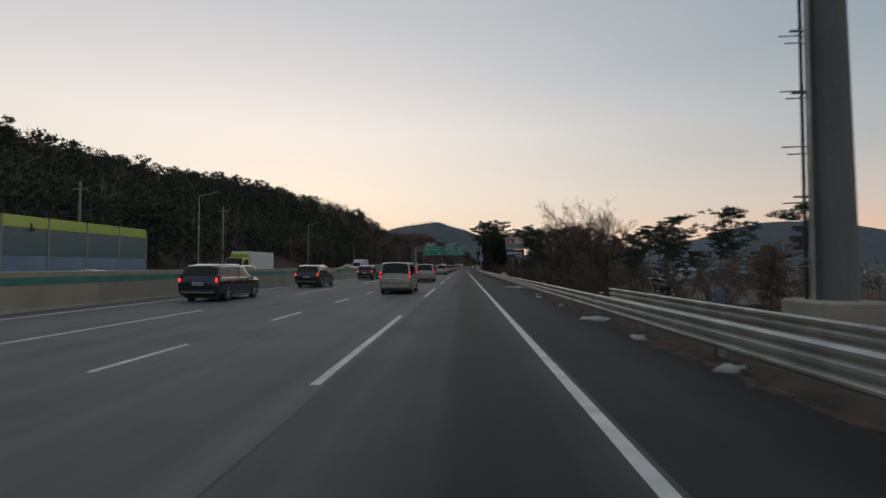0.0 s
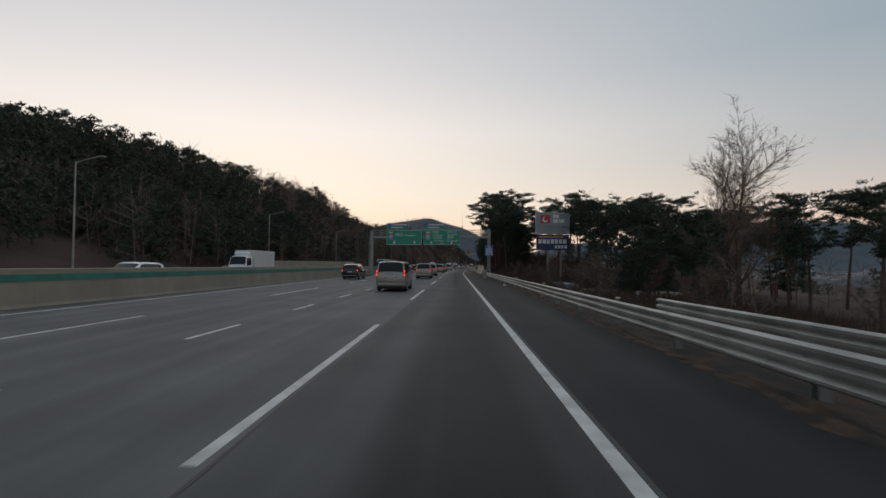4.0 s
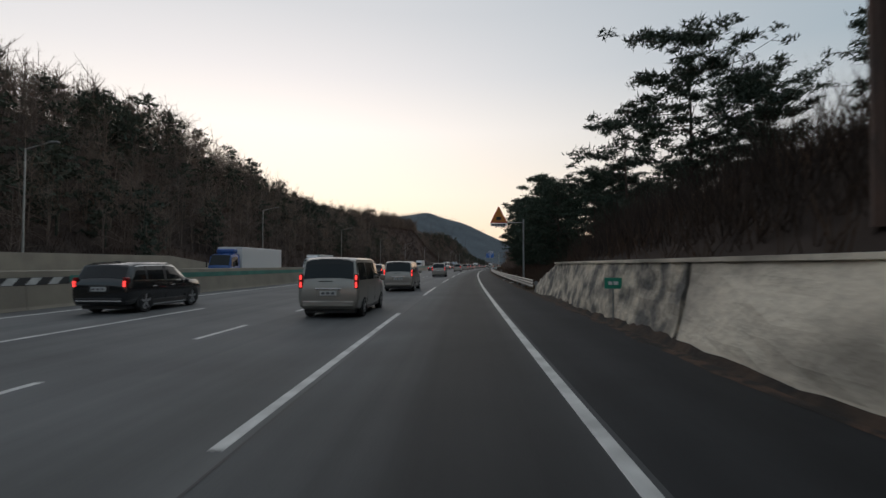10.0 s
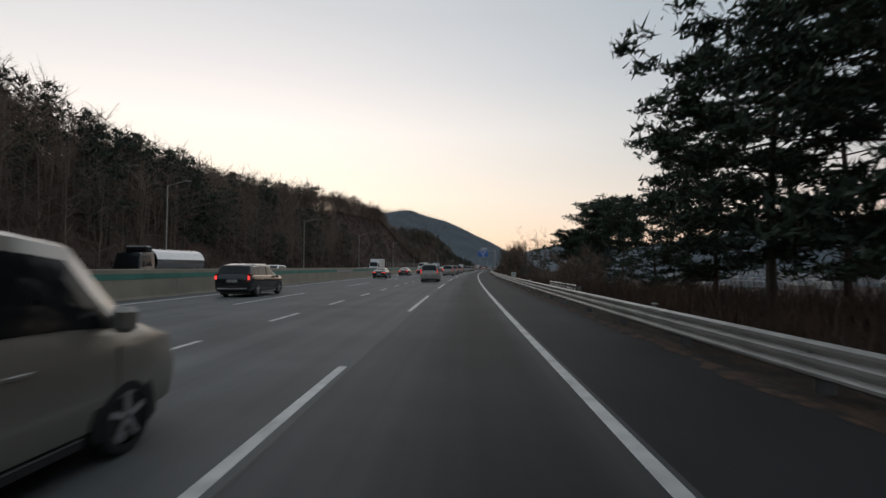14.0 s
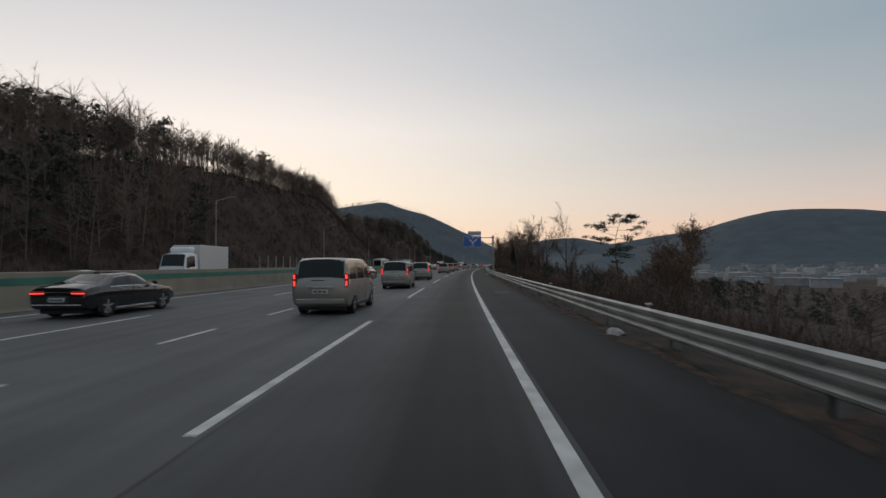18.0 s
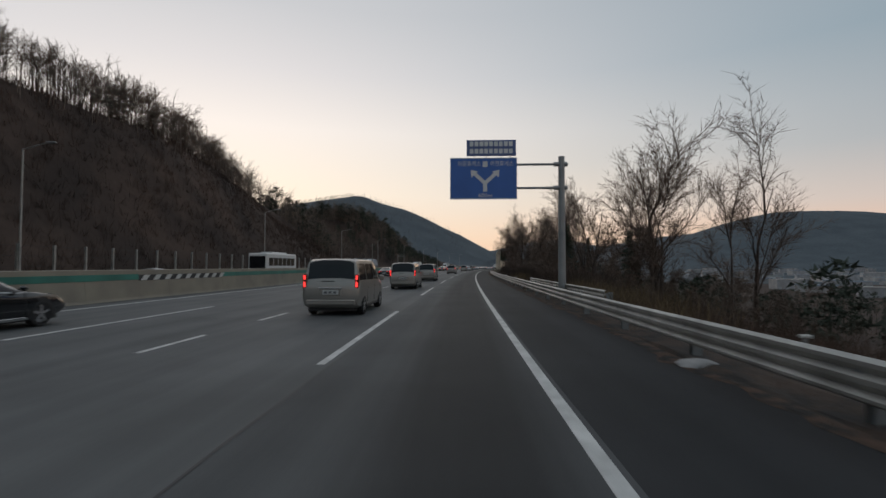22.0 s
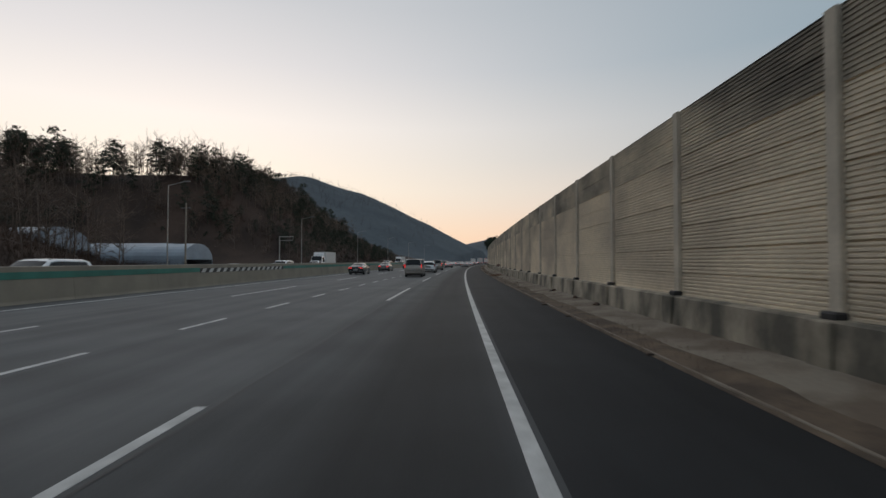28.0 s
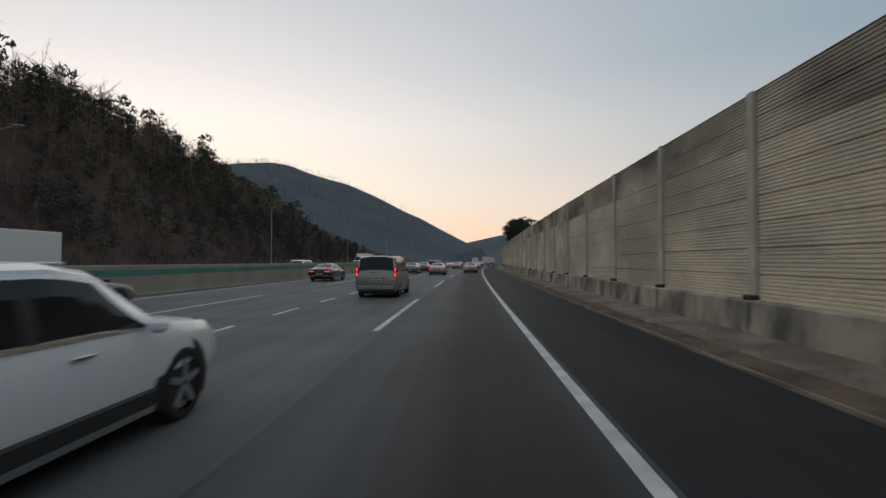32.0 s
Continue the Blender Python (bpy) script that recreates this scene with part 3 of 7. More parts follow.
tagged(sweep("road_opposite", S0, S1, [(-34.6, 0), (-30, 0), (-25, 0), (-18.2, 0)], M["asphalt"], step=6, uv=True),
       "grey asphalt carriageway of the opposite direction", "road", kind="structure")
LINE_Z = 0.006


def stripe(name, s0, s1, x, w, parent, step=4.0):
    return sweep(name, s0, s1, [(x - w / 2, 0.001), (x - w / 2 + 0.01, LINE_Z), (x + w / 2 - 0.01, LINE_Z), (x + w / 2, 0.001)], M["line"], parent, step)


marks = tagged(new("lane_markings"), "worn white painted lane lines", "road marking", kind="structure")
stripe("edge_line", S0, S1, 0, 0.17, marks)
stripe("edge_line", S0, S1, -15.9, 0.15, marks)
stripe("edge_line", S0, S1, -18.9, 0.15, marks)
for k in range(-2, 40):
    stripe("lane_dash", 20 * k - (2.3 if k != 8 else 5.1), 20 * k + (7.5 if k != 24 else 2.4), -3.6, 0.15, marks)
    stripe("lane_dash", 20 * k + 0.0, 20 * k + 9.2, -11.44, 0.13, marks)
k = -24.24
while k < 640:
    stripe("lane_dash", k, k + 2.75 - k * .0008, -7.41, 0.13, marks)
    k += float(np.interp(k, [-30, 60, 150, 240, 330, 420, 500, 620], [7.6, 7.2, 6.7, 6.5, 5.8, 5.5, 5.4, 4.2]))
for k in range(-2, 34):
    for x in (-22.5, -26.2, -29.9):
        stripe("lane_dash", 20 * k, 20 * k + 8, x, 0.13, marks, 8)

# the paving seam along the lane line, filled with dark sealant
rs = random.Random(5)
seam = [(s, -3.42 + rs.uniform(-0.02, 0.02)) for s in np.arange(-40, 640, 1.5)]
vs, fs = [], []
for i, (s, x) in enumerate(seam):
    w = 0.012 + 0.012 * rs.random()
    vs += [W(s, x - w, 0.004), W(s, x + w, 0.004)]
    if i:
        fs.append((2 * i - 2, 2 * i - 1, 2 * i + 1, 2 * i))
tagged(obj("pavement_seam", vs, fs, M["black"]), "dark sealed joint in the asphalt", "road joint", kind="structure")


def patch(s, x, L, w, material, label, z=0.003, n=14, seed=0):
    """A thin irregular patch or stain on the road."""
    r = random.Random(seed)
    c = W(s, x, z)
    vs = [c]
    for i in range(n):
        a = i * math.tau / n
        q = r.uniform(0.75, 1.1)
        vs.append(W(s + math.sin(a) * L / 2 * q, x + math.cos(a) * w / 2 * q, z))
    return tagged(obj("road_patch", vs, [(0, 1 + i, 1 + (i + 1) % n) for i in range(n)], material), label, "road patch", kind="structure")


patch(217.6, -9.8, 3.2, 1.7, M["black"], "black tar repair patch on the asphalt", seed=1)
patch(322.5, 1.6, 2.6, 1.1, M["dust"], "pale dust stain on the shoulder", z=-0.006, seed=4)
patch(424, 2.0, 1.4, 0.9, M["dust"], "pale dust stain on the shoulder", z=-0.010, seed=6)
patch(128, 1.9, 2.0, 0.9, M["dust"], "pale dust stain on the shoulder", z=-0.006, seed=7)

# ---- verge: gutter, dry soil edge ----
tagged(sweep("verge", S0, 124.0, [(2.86, -.02), (3.0, .02), (3.6, .0), (4.4, -.16)], M["dirt"], step=2,
             wob=lambda s, x, z, j: (x + (0.06 * math.sin(s * 1.3 + j) if j in (1, 2) else 0), z + (0.04 * math.sin(s * 2.1 + 2 * j) if 0 < j < 3 else 0))),
       "dry brown soil verge with dead grass", "verge", kind="structure")
tagged(sweep("verge", 136.8, 479, [(2.86, -.02), (3.0, .02), (3.6, .0), (4.4, -.16)], M["dirt"], step=2,
             wob=lambda s, x, z, j: (x + (0.06 * math.sin(s * 1.3 + j) if j in (1, 2) else 0), z + (0.04 * math.sin(s * 2.1 + 2 * j) if 0 < j < 3 else 0))),
       "dry brown soil verge with dead grass", "verge", kind="structure")
tagged(sweep("verge", 479, 760, [(2.86, -.03), (3.0, .0), (3.35, .03), (3.62, .02)], M["silt"], step=1.5,
             wob=lambda s, x, z, j: (x + (0.10 * math.sin(s * 1.1 + j) + .06 * math.sin(s * 2.9) if j == 3 else 0), z + (0.02 * math.sin(s * 2.1 + 2 * j) if 0 < j < 3 else 0))),
       "brown silt and dead leaves along the gutter", "verge", kind="structure")
tagged(sweep("gutter", 479, 760, [(3.2, -.03), (3.5, .005), (3.95, .05), (4.6, .12), (4.75, .12)], M["gutter"], step=3,
             wob=lambda s, x, z, j: (x, z + 0.012 * math.sin(s * 0.9 + j))), "dusty sloping concrete gutter", "gutter", kind="structure")



def litter_strip(s0, s1, seed):
    """Dead leaves and silt blown onto the edge of the shoulder, with a ragged inner edge."""
    vs, fs = [], []
    ss = np.arange(s0, s1, .35)
    for i, s in enumerate(ss):
        q = noise.noise(Vector((s * .35, seed, 0))) * .5 + noise.noise(Vector((s * 1.6, seed, 3))) * .38 + noise.noise(Vector((s * 5, seed, 7))) * .2
        a = 2.62 - max(-.2, q) * .62
        for x in (a, a + (2.9 - a) * .35, 2.9):
            vs.append(W(s, x, -.010 - (x - 1.5) * .0148 + (.004 if x == a else .016 + .01 * noise.noise(Vector((s * 3, x, seed))))))
        if i:
            k = 3 * i
            fs += [(k - 3, k - 2, k + 1, k), (k - 2, k - 1, k + 2, k + 1)]
    return tagged(obj("leaf_litter_strip", vs, fs, M["litter"]), "brown dead leaves and silt along the shoulder", "leaf litter", kind="structure")


litter_strip(-20, 124, 1)
litter_strip(137, 182, 2)
litter_strip(182, 479, 3)

# ---- guard rails ----
BEAM = [(0, .29), (-.075, .33), (-.075, .37), (0, .43), (-.075, .50), (-.075, .56), (0, .62), (-.075, .69), (-.075, .74), (0, .78), (.012, .78),
        (-.055, .735), (-.055, .695), (.02, .62), (-.055, .555), (-.055, .505), (.02, .43), (-.055, .368), (-.055, .332), (.012, .29)]


def guard_rail(s0, s1, x, label, group="guard rails by the road", dz=-0.04, end0=True, end1=True):
    """A three-wave steel rail in four-metre beams on I-posts."""
    rail = thing("guard_rail", Matrix(), label, "guard rail", group)
    n = max(1, round((s1 - s0) / 4.0))
    L = (s1 - s0) / n
    for i in range(n):
        a, b = s0 + i * L, s0 + (i + 1) * L
        prof = [(px + x - (0.004 if i % 2 else 0), pz + dz) for px, pz in BEAM]
        sweep("beam", a, b + 0.12, prof, M["zinc"], rail, step=4.3, closed=True)
    post = None
    for i in range(n + 1):
        s = s0 + i * L
        m = at(s, x + 0.10, dz)
        if post is None:
            bm = box((-.01, -.06, -.5), (.16, -.045, .70))
            add_box(bm, (-.01, .045, -.5), (.16, .06, .70))
            add_box(bm, (.065, -.05, -.5), (.085, .05, .70))
            add_box(bm, (-.09, -.04, .46), (-.01, .04, .66))
            post = part("post", bm, M["dullzinc"], rail)
            post.matrix_basis = m
        else:
            q = new("post", post.data)
            q.parent, q.matrix_basis = rail, m
        bx = new("bolt_cap", cap_mesh)
        bx.parent, bx.matrix_basis = rail, at(s, x - 0.008, dz + 0.62)
    return rail


bm = bmesh.new()
bmesh.ops.create_uvsphere(bm, u_segments=6, v_segments=4, radius=0.035)
cap_mesh = bpy.data.meshes.new("bolt_cap")
bm.to_mesh(cap_mesh)
bm.free()
cap_mesh.materials.append(M["dullzinc"])

guard_rail(-28, 123.9, 3.0, "galvanised three-wave steel guard rail along the shoulder")
guard_rail(136.9, 144.4, 3.0, "short galvanised steel guard rail between concrete walls")
guard_rail(181.8, 479.3, 3.0, "long galvanised three-wave guard rail above the valley")
guard_rail(-20, 12.6, 5.0, "second guard rail set back behind the first")
guard_rail(60.5, 68.5, 4.7, "short second guard rail before the pines")
guard_rail(246, 254, 4.5, "short second guard rail at the tree edge")
guard_rail(389, 411.5, 4.45, "second guard rail that shields the sign pole")

# delineator plates behind the rail, small white reflectors
plate0 = None
for s in list(np.arange(-4, 118, 12.0)) + list(np.arange(196, 470, 12.0)):
    d = thing("delineator", at(s, 3.27, -.04), "small white reflector plate on a rail post", "delineator", "delineators on the guard rail")
    if plate0 is None:
        plate0 = part("plate", box((-.06, -.04, .79), (.08, .04, .83), 0.008), M["white"], d)
        stem0 = part("bracket", box((-.02, -.02, .55), (.02, .02, .80)), M["dullzinc"], d)
    else:
        for src in (plate0, stem0):
            q = new(src.name.split(".")[0], src.data)
            q.parent = d

# ---- parapet below the gantry, shotcrete wall in the cutting ----
tagged(sweep("parapet_wall", 124.0, 136.8, [(2.86, -.1), (2.92, .25), (2.96, .97), (3.22, .99), (3.26, -.3)], M["parapet"], step=1.1, closed=True),
             "stained concrete parapet wall beside the shoulder", "parapet", kind="structure")


rail_end = thing("rail_end_shoe", at(123.9, 2.93), "pale bent steel plate that joins rail and parapet", "rail end")
part("plate", box((-.06, -.35, .26), (.03, .55, .80), .02), M["zinc"], rail_end)
for k in range(3):
    part("bolt", tube((-.075, -.2 + k * .28, .55), (-.05, -.2 + k * .28, .55), .03, n=6), M["dullzinc"], rail_end)


def cut_wall(s0, s1, step, rough, material, label):
    r = random.Random(3)
    top = lambda s: float(np.interp(s, [144.6, 145.5, 149.6, 172.5, 176, 181.6], [.62, .8, 1.72, 1.78, 1.72, .72]))
    vs, fs = [], []
    rowsn = 9
    ss = np.arange(s0, s1, step)
    for s in ss:
        h = top(s) + r.uniform(-rough, rough) * .8
        for j in range(rowsn):
            t = j / (rowsn - 1)
            bulge = 0.10 * math.sin(s * 0.55) * math.sin(t * 3.1) + r.uniform(-rough, rough)
            vs.append(W(s, 2.95 + 0.42 * t + bulge * 0.7, -0.1 + (h + 0.1) * t))
        vs.append(W(s, 3.75, h))
        vs.append(W(s, 3.95, -0.3))
    k = rowsn + 2
    for i in range(len(ss) - 1):
        for j in range(k - 1):
            a = i * k + j
            fs.append((a, a + 1, a + 1 + k, a + k))
    fs.append(tuple(range(k)))
    fs.append(tuple((len(ss) - 1) * k + j for j in range(k - 1, -1, -1)))
    return tagged(obj("retaining_wall", vs, fs, M[material]), label, "retaining wall", kind="structure")


cut_wall(144.6, 161.01, .6, .035, "palecon", "stained pale shotcrete retaining wall")
cut_wall(161.0, 181.7, .3, .05, "rubble", "rough mottled stone-faced retaining wall")
tagged(sweep("wall_coping", 149.6, 176, [(3.30, 1.74), (3.30, 1.82), (3.80, 1.84), (3.80, 1.70)], M["palecon"], step=2, closed=True),
       "pale concrete coping", "coping", kind="structure")

# ---- central barrier ----
MED = [(-17.42, 0), (-17.48, .12), (-17.56, .95), (-17.58, 1.45), (-18.0, 1.47), (-18.08, .95), (-18.16, .12), (-18.2, 0)]
median = tagged(new("median_barrier"), "cream concrete central barrier with a green band", "barrier", kind="structure")
for i in range(120):
    a = S0 + i * 6.0
    if 126 < a + 3 < 137:
        continue
    sweep("barrier_block", a + 0.006, a + 5.994, MED, M["median"], median, step=6, closed=True)
CHEV = [(44, 52.5), (158, 170), (229, 237), (279, 287), (393.5, 402), (508.5, 523.5)]
prev = S0
for a, b in CHEV + [(660, 660)]:
    cuts = [(prev, min(b, a))] if not (prev < 131 < a) else [(prev, 124), (138, a)]
    for p, q in cuts:
        sweep("green_band", p, q, [(-17.552, .97), (-17.545, .975), (-17.558, 1.25), (-17.566, 1.252)], M["green"], median, step=6)
    prev = b
    if b > a:
        sweep("dark_band", a, b, [(-17.552, .92), (-17.545, .925), (-17.558, 1.21), (-17.566, 1.212)], M["black"], median, step=4)
        s = a + 0.15
        while s < b - 0.5:
            # slanted white bar
            vs = [W(s, -17.538, .935), W(s + .45, -17.538, .935), W(s + .75, -17.548, 1.20), W(s + .30, -17.548, 1.20)]
            vs += [W(s, -17.56, .935), W(s + .45, -17.56, .935), W(s + .75, -17.57, 1.20), W(s + .30, -17.57, 1.20)]
            obj("hazard_bar", vs, [(0, 3, 2, 1), (4, 5, 6, 7), (0, 1, 5, 4), (2, 3, 7, 6), (1, 2, 6, 5), (3, 0, 4, 7)], M["white"], median)
            s += 0.98
tagged(sweep("median_gap_fill", S0, 660, [(-17.5, 0.0), (-18.15, 0.0)], M["concrete"], step=12), "concrete footing of the central barrier", "footing", kind="structure")

# gantry plinth in the barrier line
plinth = thing("gantry_plinth", at(131.4, -15.3, 0), "tall stained concrete plinth around the gantry leg", "plinth")
part("block", box((-2.4, -5.0, 0), (-.1, 5.0, 1.0), 0.06), M["concrete"], plinth)
part("end_ramp", box((-2.2, -7.4, 0), (-.9, -5.0, .85), 0.10), M["concrete"], plinth)
part("end_ramp", box((-2.2, 5.0, 0), (-.9, 7.0, .85), 0.10), M["concrete"], plinth)

# ---- far side of the opposite carriageway ----
tagged(sweep("far_kerb_wall", S0, 120, [(-34.6, 0), (-34.66, .8), (-34.9, .8), (-34.95, 0)], M["median"], step=6, closed=True),
       "low concrete wall beyond the opposite lanes", "wall", kind="structure")
tagged(sweep("far_retaining_wall", 120, 222, [(-34.6, 0), (-34.75, 2.6), (-35.2, 2.62), (-35.3, 0)], M["median"], step=6, closed=True,
             wob=lambda s, x, z, j: (x, z * float(np.interp(s, [120, 132, 205, 222], [.35, .9, 1.05, .3])))),
       "weathered retaining wall below the hill", "retaining wall", kind="structure")
tagged(sweep("far_kerb_wall", 222, 700, [(-34.6, 0), (-34.66, .75), (-34.9, .75), (-34.95, 0)], M["median"], step=6, closed=True),
       "low concrete wall beyond the opposite lanes", "wall", kind="structure")

# ---- noise wall on the right ----
PITCH = 5.22
noise_wall = tagged(new("noise_wall"), "tall weathered ribbed grey-beige noise wall", "noise wall", kind="structure")


def panel_mesh():
    """One stack panel, 5.06 m long and 1.16 m high, with horizontal ribs."""
    vs, fs = [], []
    prof = []
    n = 14
    for i in range(n):
        z = 0.002 + i * (1.160 / n)
        d = 1.160 / n
        dep = .045 if i in (6, 13) else .02
        prof += [(0, z), (0, z + d * .5), (dep, z + d * .62), (dep, z + d * .94)]
    prof += [(0, 1.163), (.14, 1.163), (.14, 0.002)]
    k = len(prof)
    for y in (-2.53, 2.53):
        vs += [(x, y, z) for x, z in prof]
    for j in range(k):
        fs.append((j, (j + 1) % k, (j + 1) % k + k, j + k))
    me = bpy.data.meshes.new("panel")
    me.from_pydata(vs, [], fs)
    me.materials.append(M["panel"])
    return me


PANEL = panel_mesh()
TOP_PANEL = PANEL.copy()
TOP_PANEL.materials.clear()
TOP_PANEL.materials.append(M["toppanel"])
bm = box((-.05, -.13, .72), (.22, .13, 5.484), 0.012)
post = part("post", bm, M["wallpost"], noise_wall)
post.matrix_basis = at(479.0, 5.0)
# dark blocks that stand in for lumps of debris at the post feet
bm = box((-.11, -.17, .80), (.10, .17, .93), 0.03)
debris = part("post_base", bm, M["black"], noise_wall)
debris.matrix_basis = at(479.0, 4.94)
for i in range(0, 52):
    s = 479.0 + i * PITCH
    if i:
        q = new("post", post.data)
        q.parent, q.matrix_basis = noise_wall, at(s, 5.0)
        q = new("post_base", debris.data)
        q.parent, q.matrix_basis = noise_wall, at(s, 4.94)
    for j in range(4):
        q = new("panel", PANEL if j < 3 else TOP_PANEL)
        q.parent, q.matrix_basis = noise_wall, at(s + PITCH / 2, 5.03, .82 + j * 1.165)
tagged(sweep("gutter_edge", 479, 760, [(2.93, -.03), (2.94, .004), (2.99, .006), (3.0, -.02)], M["gutter"], step=4,
             wob=lambda s, x, z, j: (x + .03 * math.sin(s * .8), z)), "thin pale concrete edge of the gutter", "kerb", kind="structure")
sweep("footing_wall", 478.6, 751, [(4.72, -.1), (4.78, .78), (4.86, .82), (5.28, .82), (5.3, -.3)], M["footing"], noise_wall, step=5.22, closed=True,
      label="stained cream concrete footing wall")

pil = part("pilaster", box((-.06, -.24, -.1), (.06, .24, .80), 0.02), M["footing"], noise_wall)
pil.matrix_basis = at(479.0, 4.74)
for i in range(1, 40):
    q = new("pilaster", pil.data)
    q.parent, q.matrix_basis = noise_wall, at(479.0 + i * PITCH, 4.74)

# noise barrier of clear panels beyond the opposite lanes
nb = tagged(new("clear_noise_barrier"), "clear-panelled noise barrier with a lime green top", "noise barrier", kind="structure")
for i in range(17):
    s = 40.3 - i * 4.0
    p = part("post", box((-.08, -.06, .3), (.08, .06, 5.2), 0.01), M["steel"], nb)
    p.matrix_basis = at(s, -34.3)
    if i < 16:
        for z0, z1, mm in ((.35, 1.25, M["median"]), (1.27, 2.45, M["roof"]), (2.47, 4.55, M["clear"]), (4.57, 5.45, PAINTS["lime"])):
            q = part("panel", box((-.03, -3.93, z0), (.03, -.07, z1)), mm, nb)
            q.matrix_basis = at(s, -34.3) @ (Matrix.Rotation(radians(0), 4, "Y"))

# ---- trees ----


class Soup:
    """Vertices and faces gathered for one mesh."""

    def __init__(self):
        self.v, self.f = [], []

    def cone(self, a, b, r0, r1, n=3):
        a, b = Vector(a), Vector(b)
        d = (b - a)
        u = d.orthogonal().normalized()
        w = d.normalized().cross(u)
        k = len(self.v)
        for p, r in ((a, r0), (b, r1)):
            for i in range(n):
                t = i * math.tau / n
                self.v.append(p + (u * math.cos(t) + w * math.sin(t)) * r)
        for i in range(n):
            j = (i + 1) % n
            self.f.append((k + i, k + j, k + n + j, k + n + i))

    def blade(self, a, d, width, rnd):
        """One thin triangle from a along d."""
        side = d.cross(Vector((rnd.uniform(-1, 1), rnd.uniform(-1, 1), rnd.uniform(-1, 1))))
        if side.length < 1e-6:
            return
        side = side.normalized() * width / 2
        k = len(self.v)
        self.v += [a - side, a + side, a + d]
        self.f.append((k, k + 1, k + 2))

    def mesh(self, name, material):
        me = bpy.data.meshes.new(name)
        me.from_pydata([tuple(p) for p in self.v], [], self.f)
        me.materials.append(material)
        return me

    def arrays(self):
        tri = []
        for f in self.f:
            tri.append(f[:3])
            if len(f) == 4:
                tri.append((f[0], f[2], f[3]))
        return np.array([tuple(p) for p in self.v]), np.array(tri)


def unit(rnd, up=0.0):
    v = Vector((rnd.gauss(0, 1), rnd.gauss(0, 1), rnd.gauss(0, 1) * 0.8 + up))
    return v.normalized()


def clump(soup, c, r, rnd, n=30, width=0.11, flat=0.55):
    """A tuft of needles: thin blades that stand out from twigs."""
    for _ in range(n):
        o = Vector((rnd.gauss(0, .45), rnd.gauss(0, .45), rnd.gauss(0, .25) * flat)) * r
        d = unit(rnd, 0.5)
        soup.blade(c + o, d * r * rnd.uniform(0.45, 0.85), width * rnd.uniform(.7, 1.4), rnd)


def pine(seed, h=11.0, first=0.5, spread=3.0, lean=0.5, tufts=6, r=0.17, density=34, limbs=22, width=0.085):
    """Trunk and crown meshes of a pine: crooked stem, level limbs that rise at the tip, tufts on the outer half."""
    rnd = random.Random(seed)
    wood, crown = Soup(), Soup()
    pts = []
    ph = rnd.uniform(0, 6)
    for i in range(9):
        t = i / 8
        pts.append(Vector((math.sin(t * 3 + ph) * lean * t, math.cos(t * 2.3 + ph) * lean * t * 0.8, h * t * 0.97)))
    for i in range(8):
        wood.cone(pts[i], pts[i + 1], r * (1 - i / 8.6), r * (1 - (i + 1) / 8.6), 7)

    def stem(t):
        q = t * 8
        i = min(7, int(q))
        return pts[i].lerp(pts[i + 1], q - i)
    for k in range(limbs):
        t = first + (1 - first) * (k + rnd.random()) / limbs
        a = rnd.uniform(0, math.tau)
        L = spread * (0.45 + 0.75 * math.sin(math.pi * min(1, (1 - t) / (1 - first) * 0.75 + 0.22))) * rnd.uniform(.65, 1.15)
        p0 = stem(min(.999, t))
        d = Vector((math.cos(a), math.sin(a), rnd.uniform(-.1, .25)))
        p1 = p0 + d * L * .55 + Vector((0, 0, rnd.uniform(-.15, .2)))
        p2 = p1 + (d + Vector((rnd.uniform(-.35, .35), rnd.uniform(-.35, .35), .25))) * L * .45
        wood.cone(p0, p1, r * .33 * (1.2 - t * .7), r * .2 * (1.2 - t * .7), 4)
        wood.cone(p1, p2, r * .2 * (1.2 - t * .7), .012, 3)
        for j in range(tufts):
            q = rnd.uniform(0.25, 1.0)
            c = p0.lerp(p1, q * 2) if q < .5 else p1.lerp(p2, q * 2 - 1)
            off = Vector((rnd.gauss(0, .42), rnd.gauss(0, .42), rnd.gauss(0.12, .16)))
            if rnd.random() < .5:
                wood.cone(c, c + off, .018, .006, 3)
            clump(crown, c + off, rnd.uniform(.38, .62), rnd, density, width)
    for j in range(tufts * 2):
        clump(crown, pts[8] + Vector((rnd.gauss(0, .6), rnd.gauss(0, .6), rnd.uniform(-.5, .25))), .5, rnd, density, width)
    return wood, crown


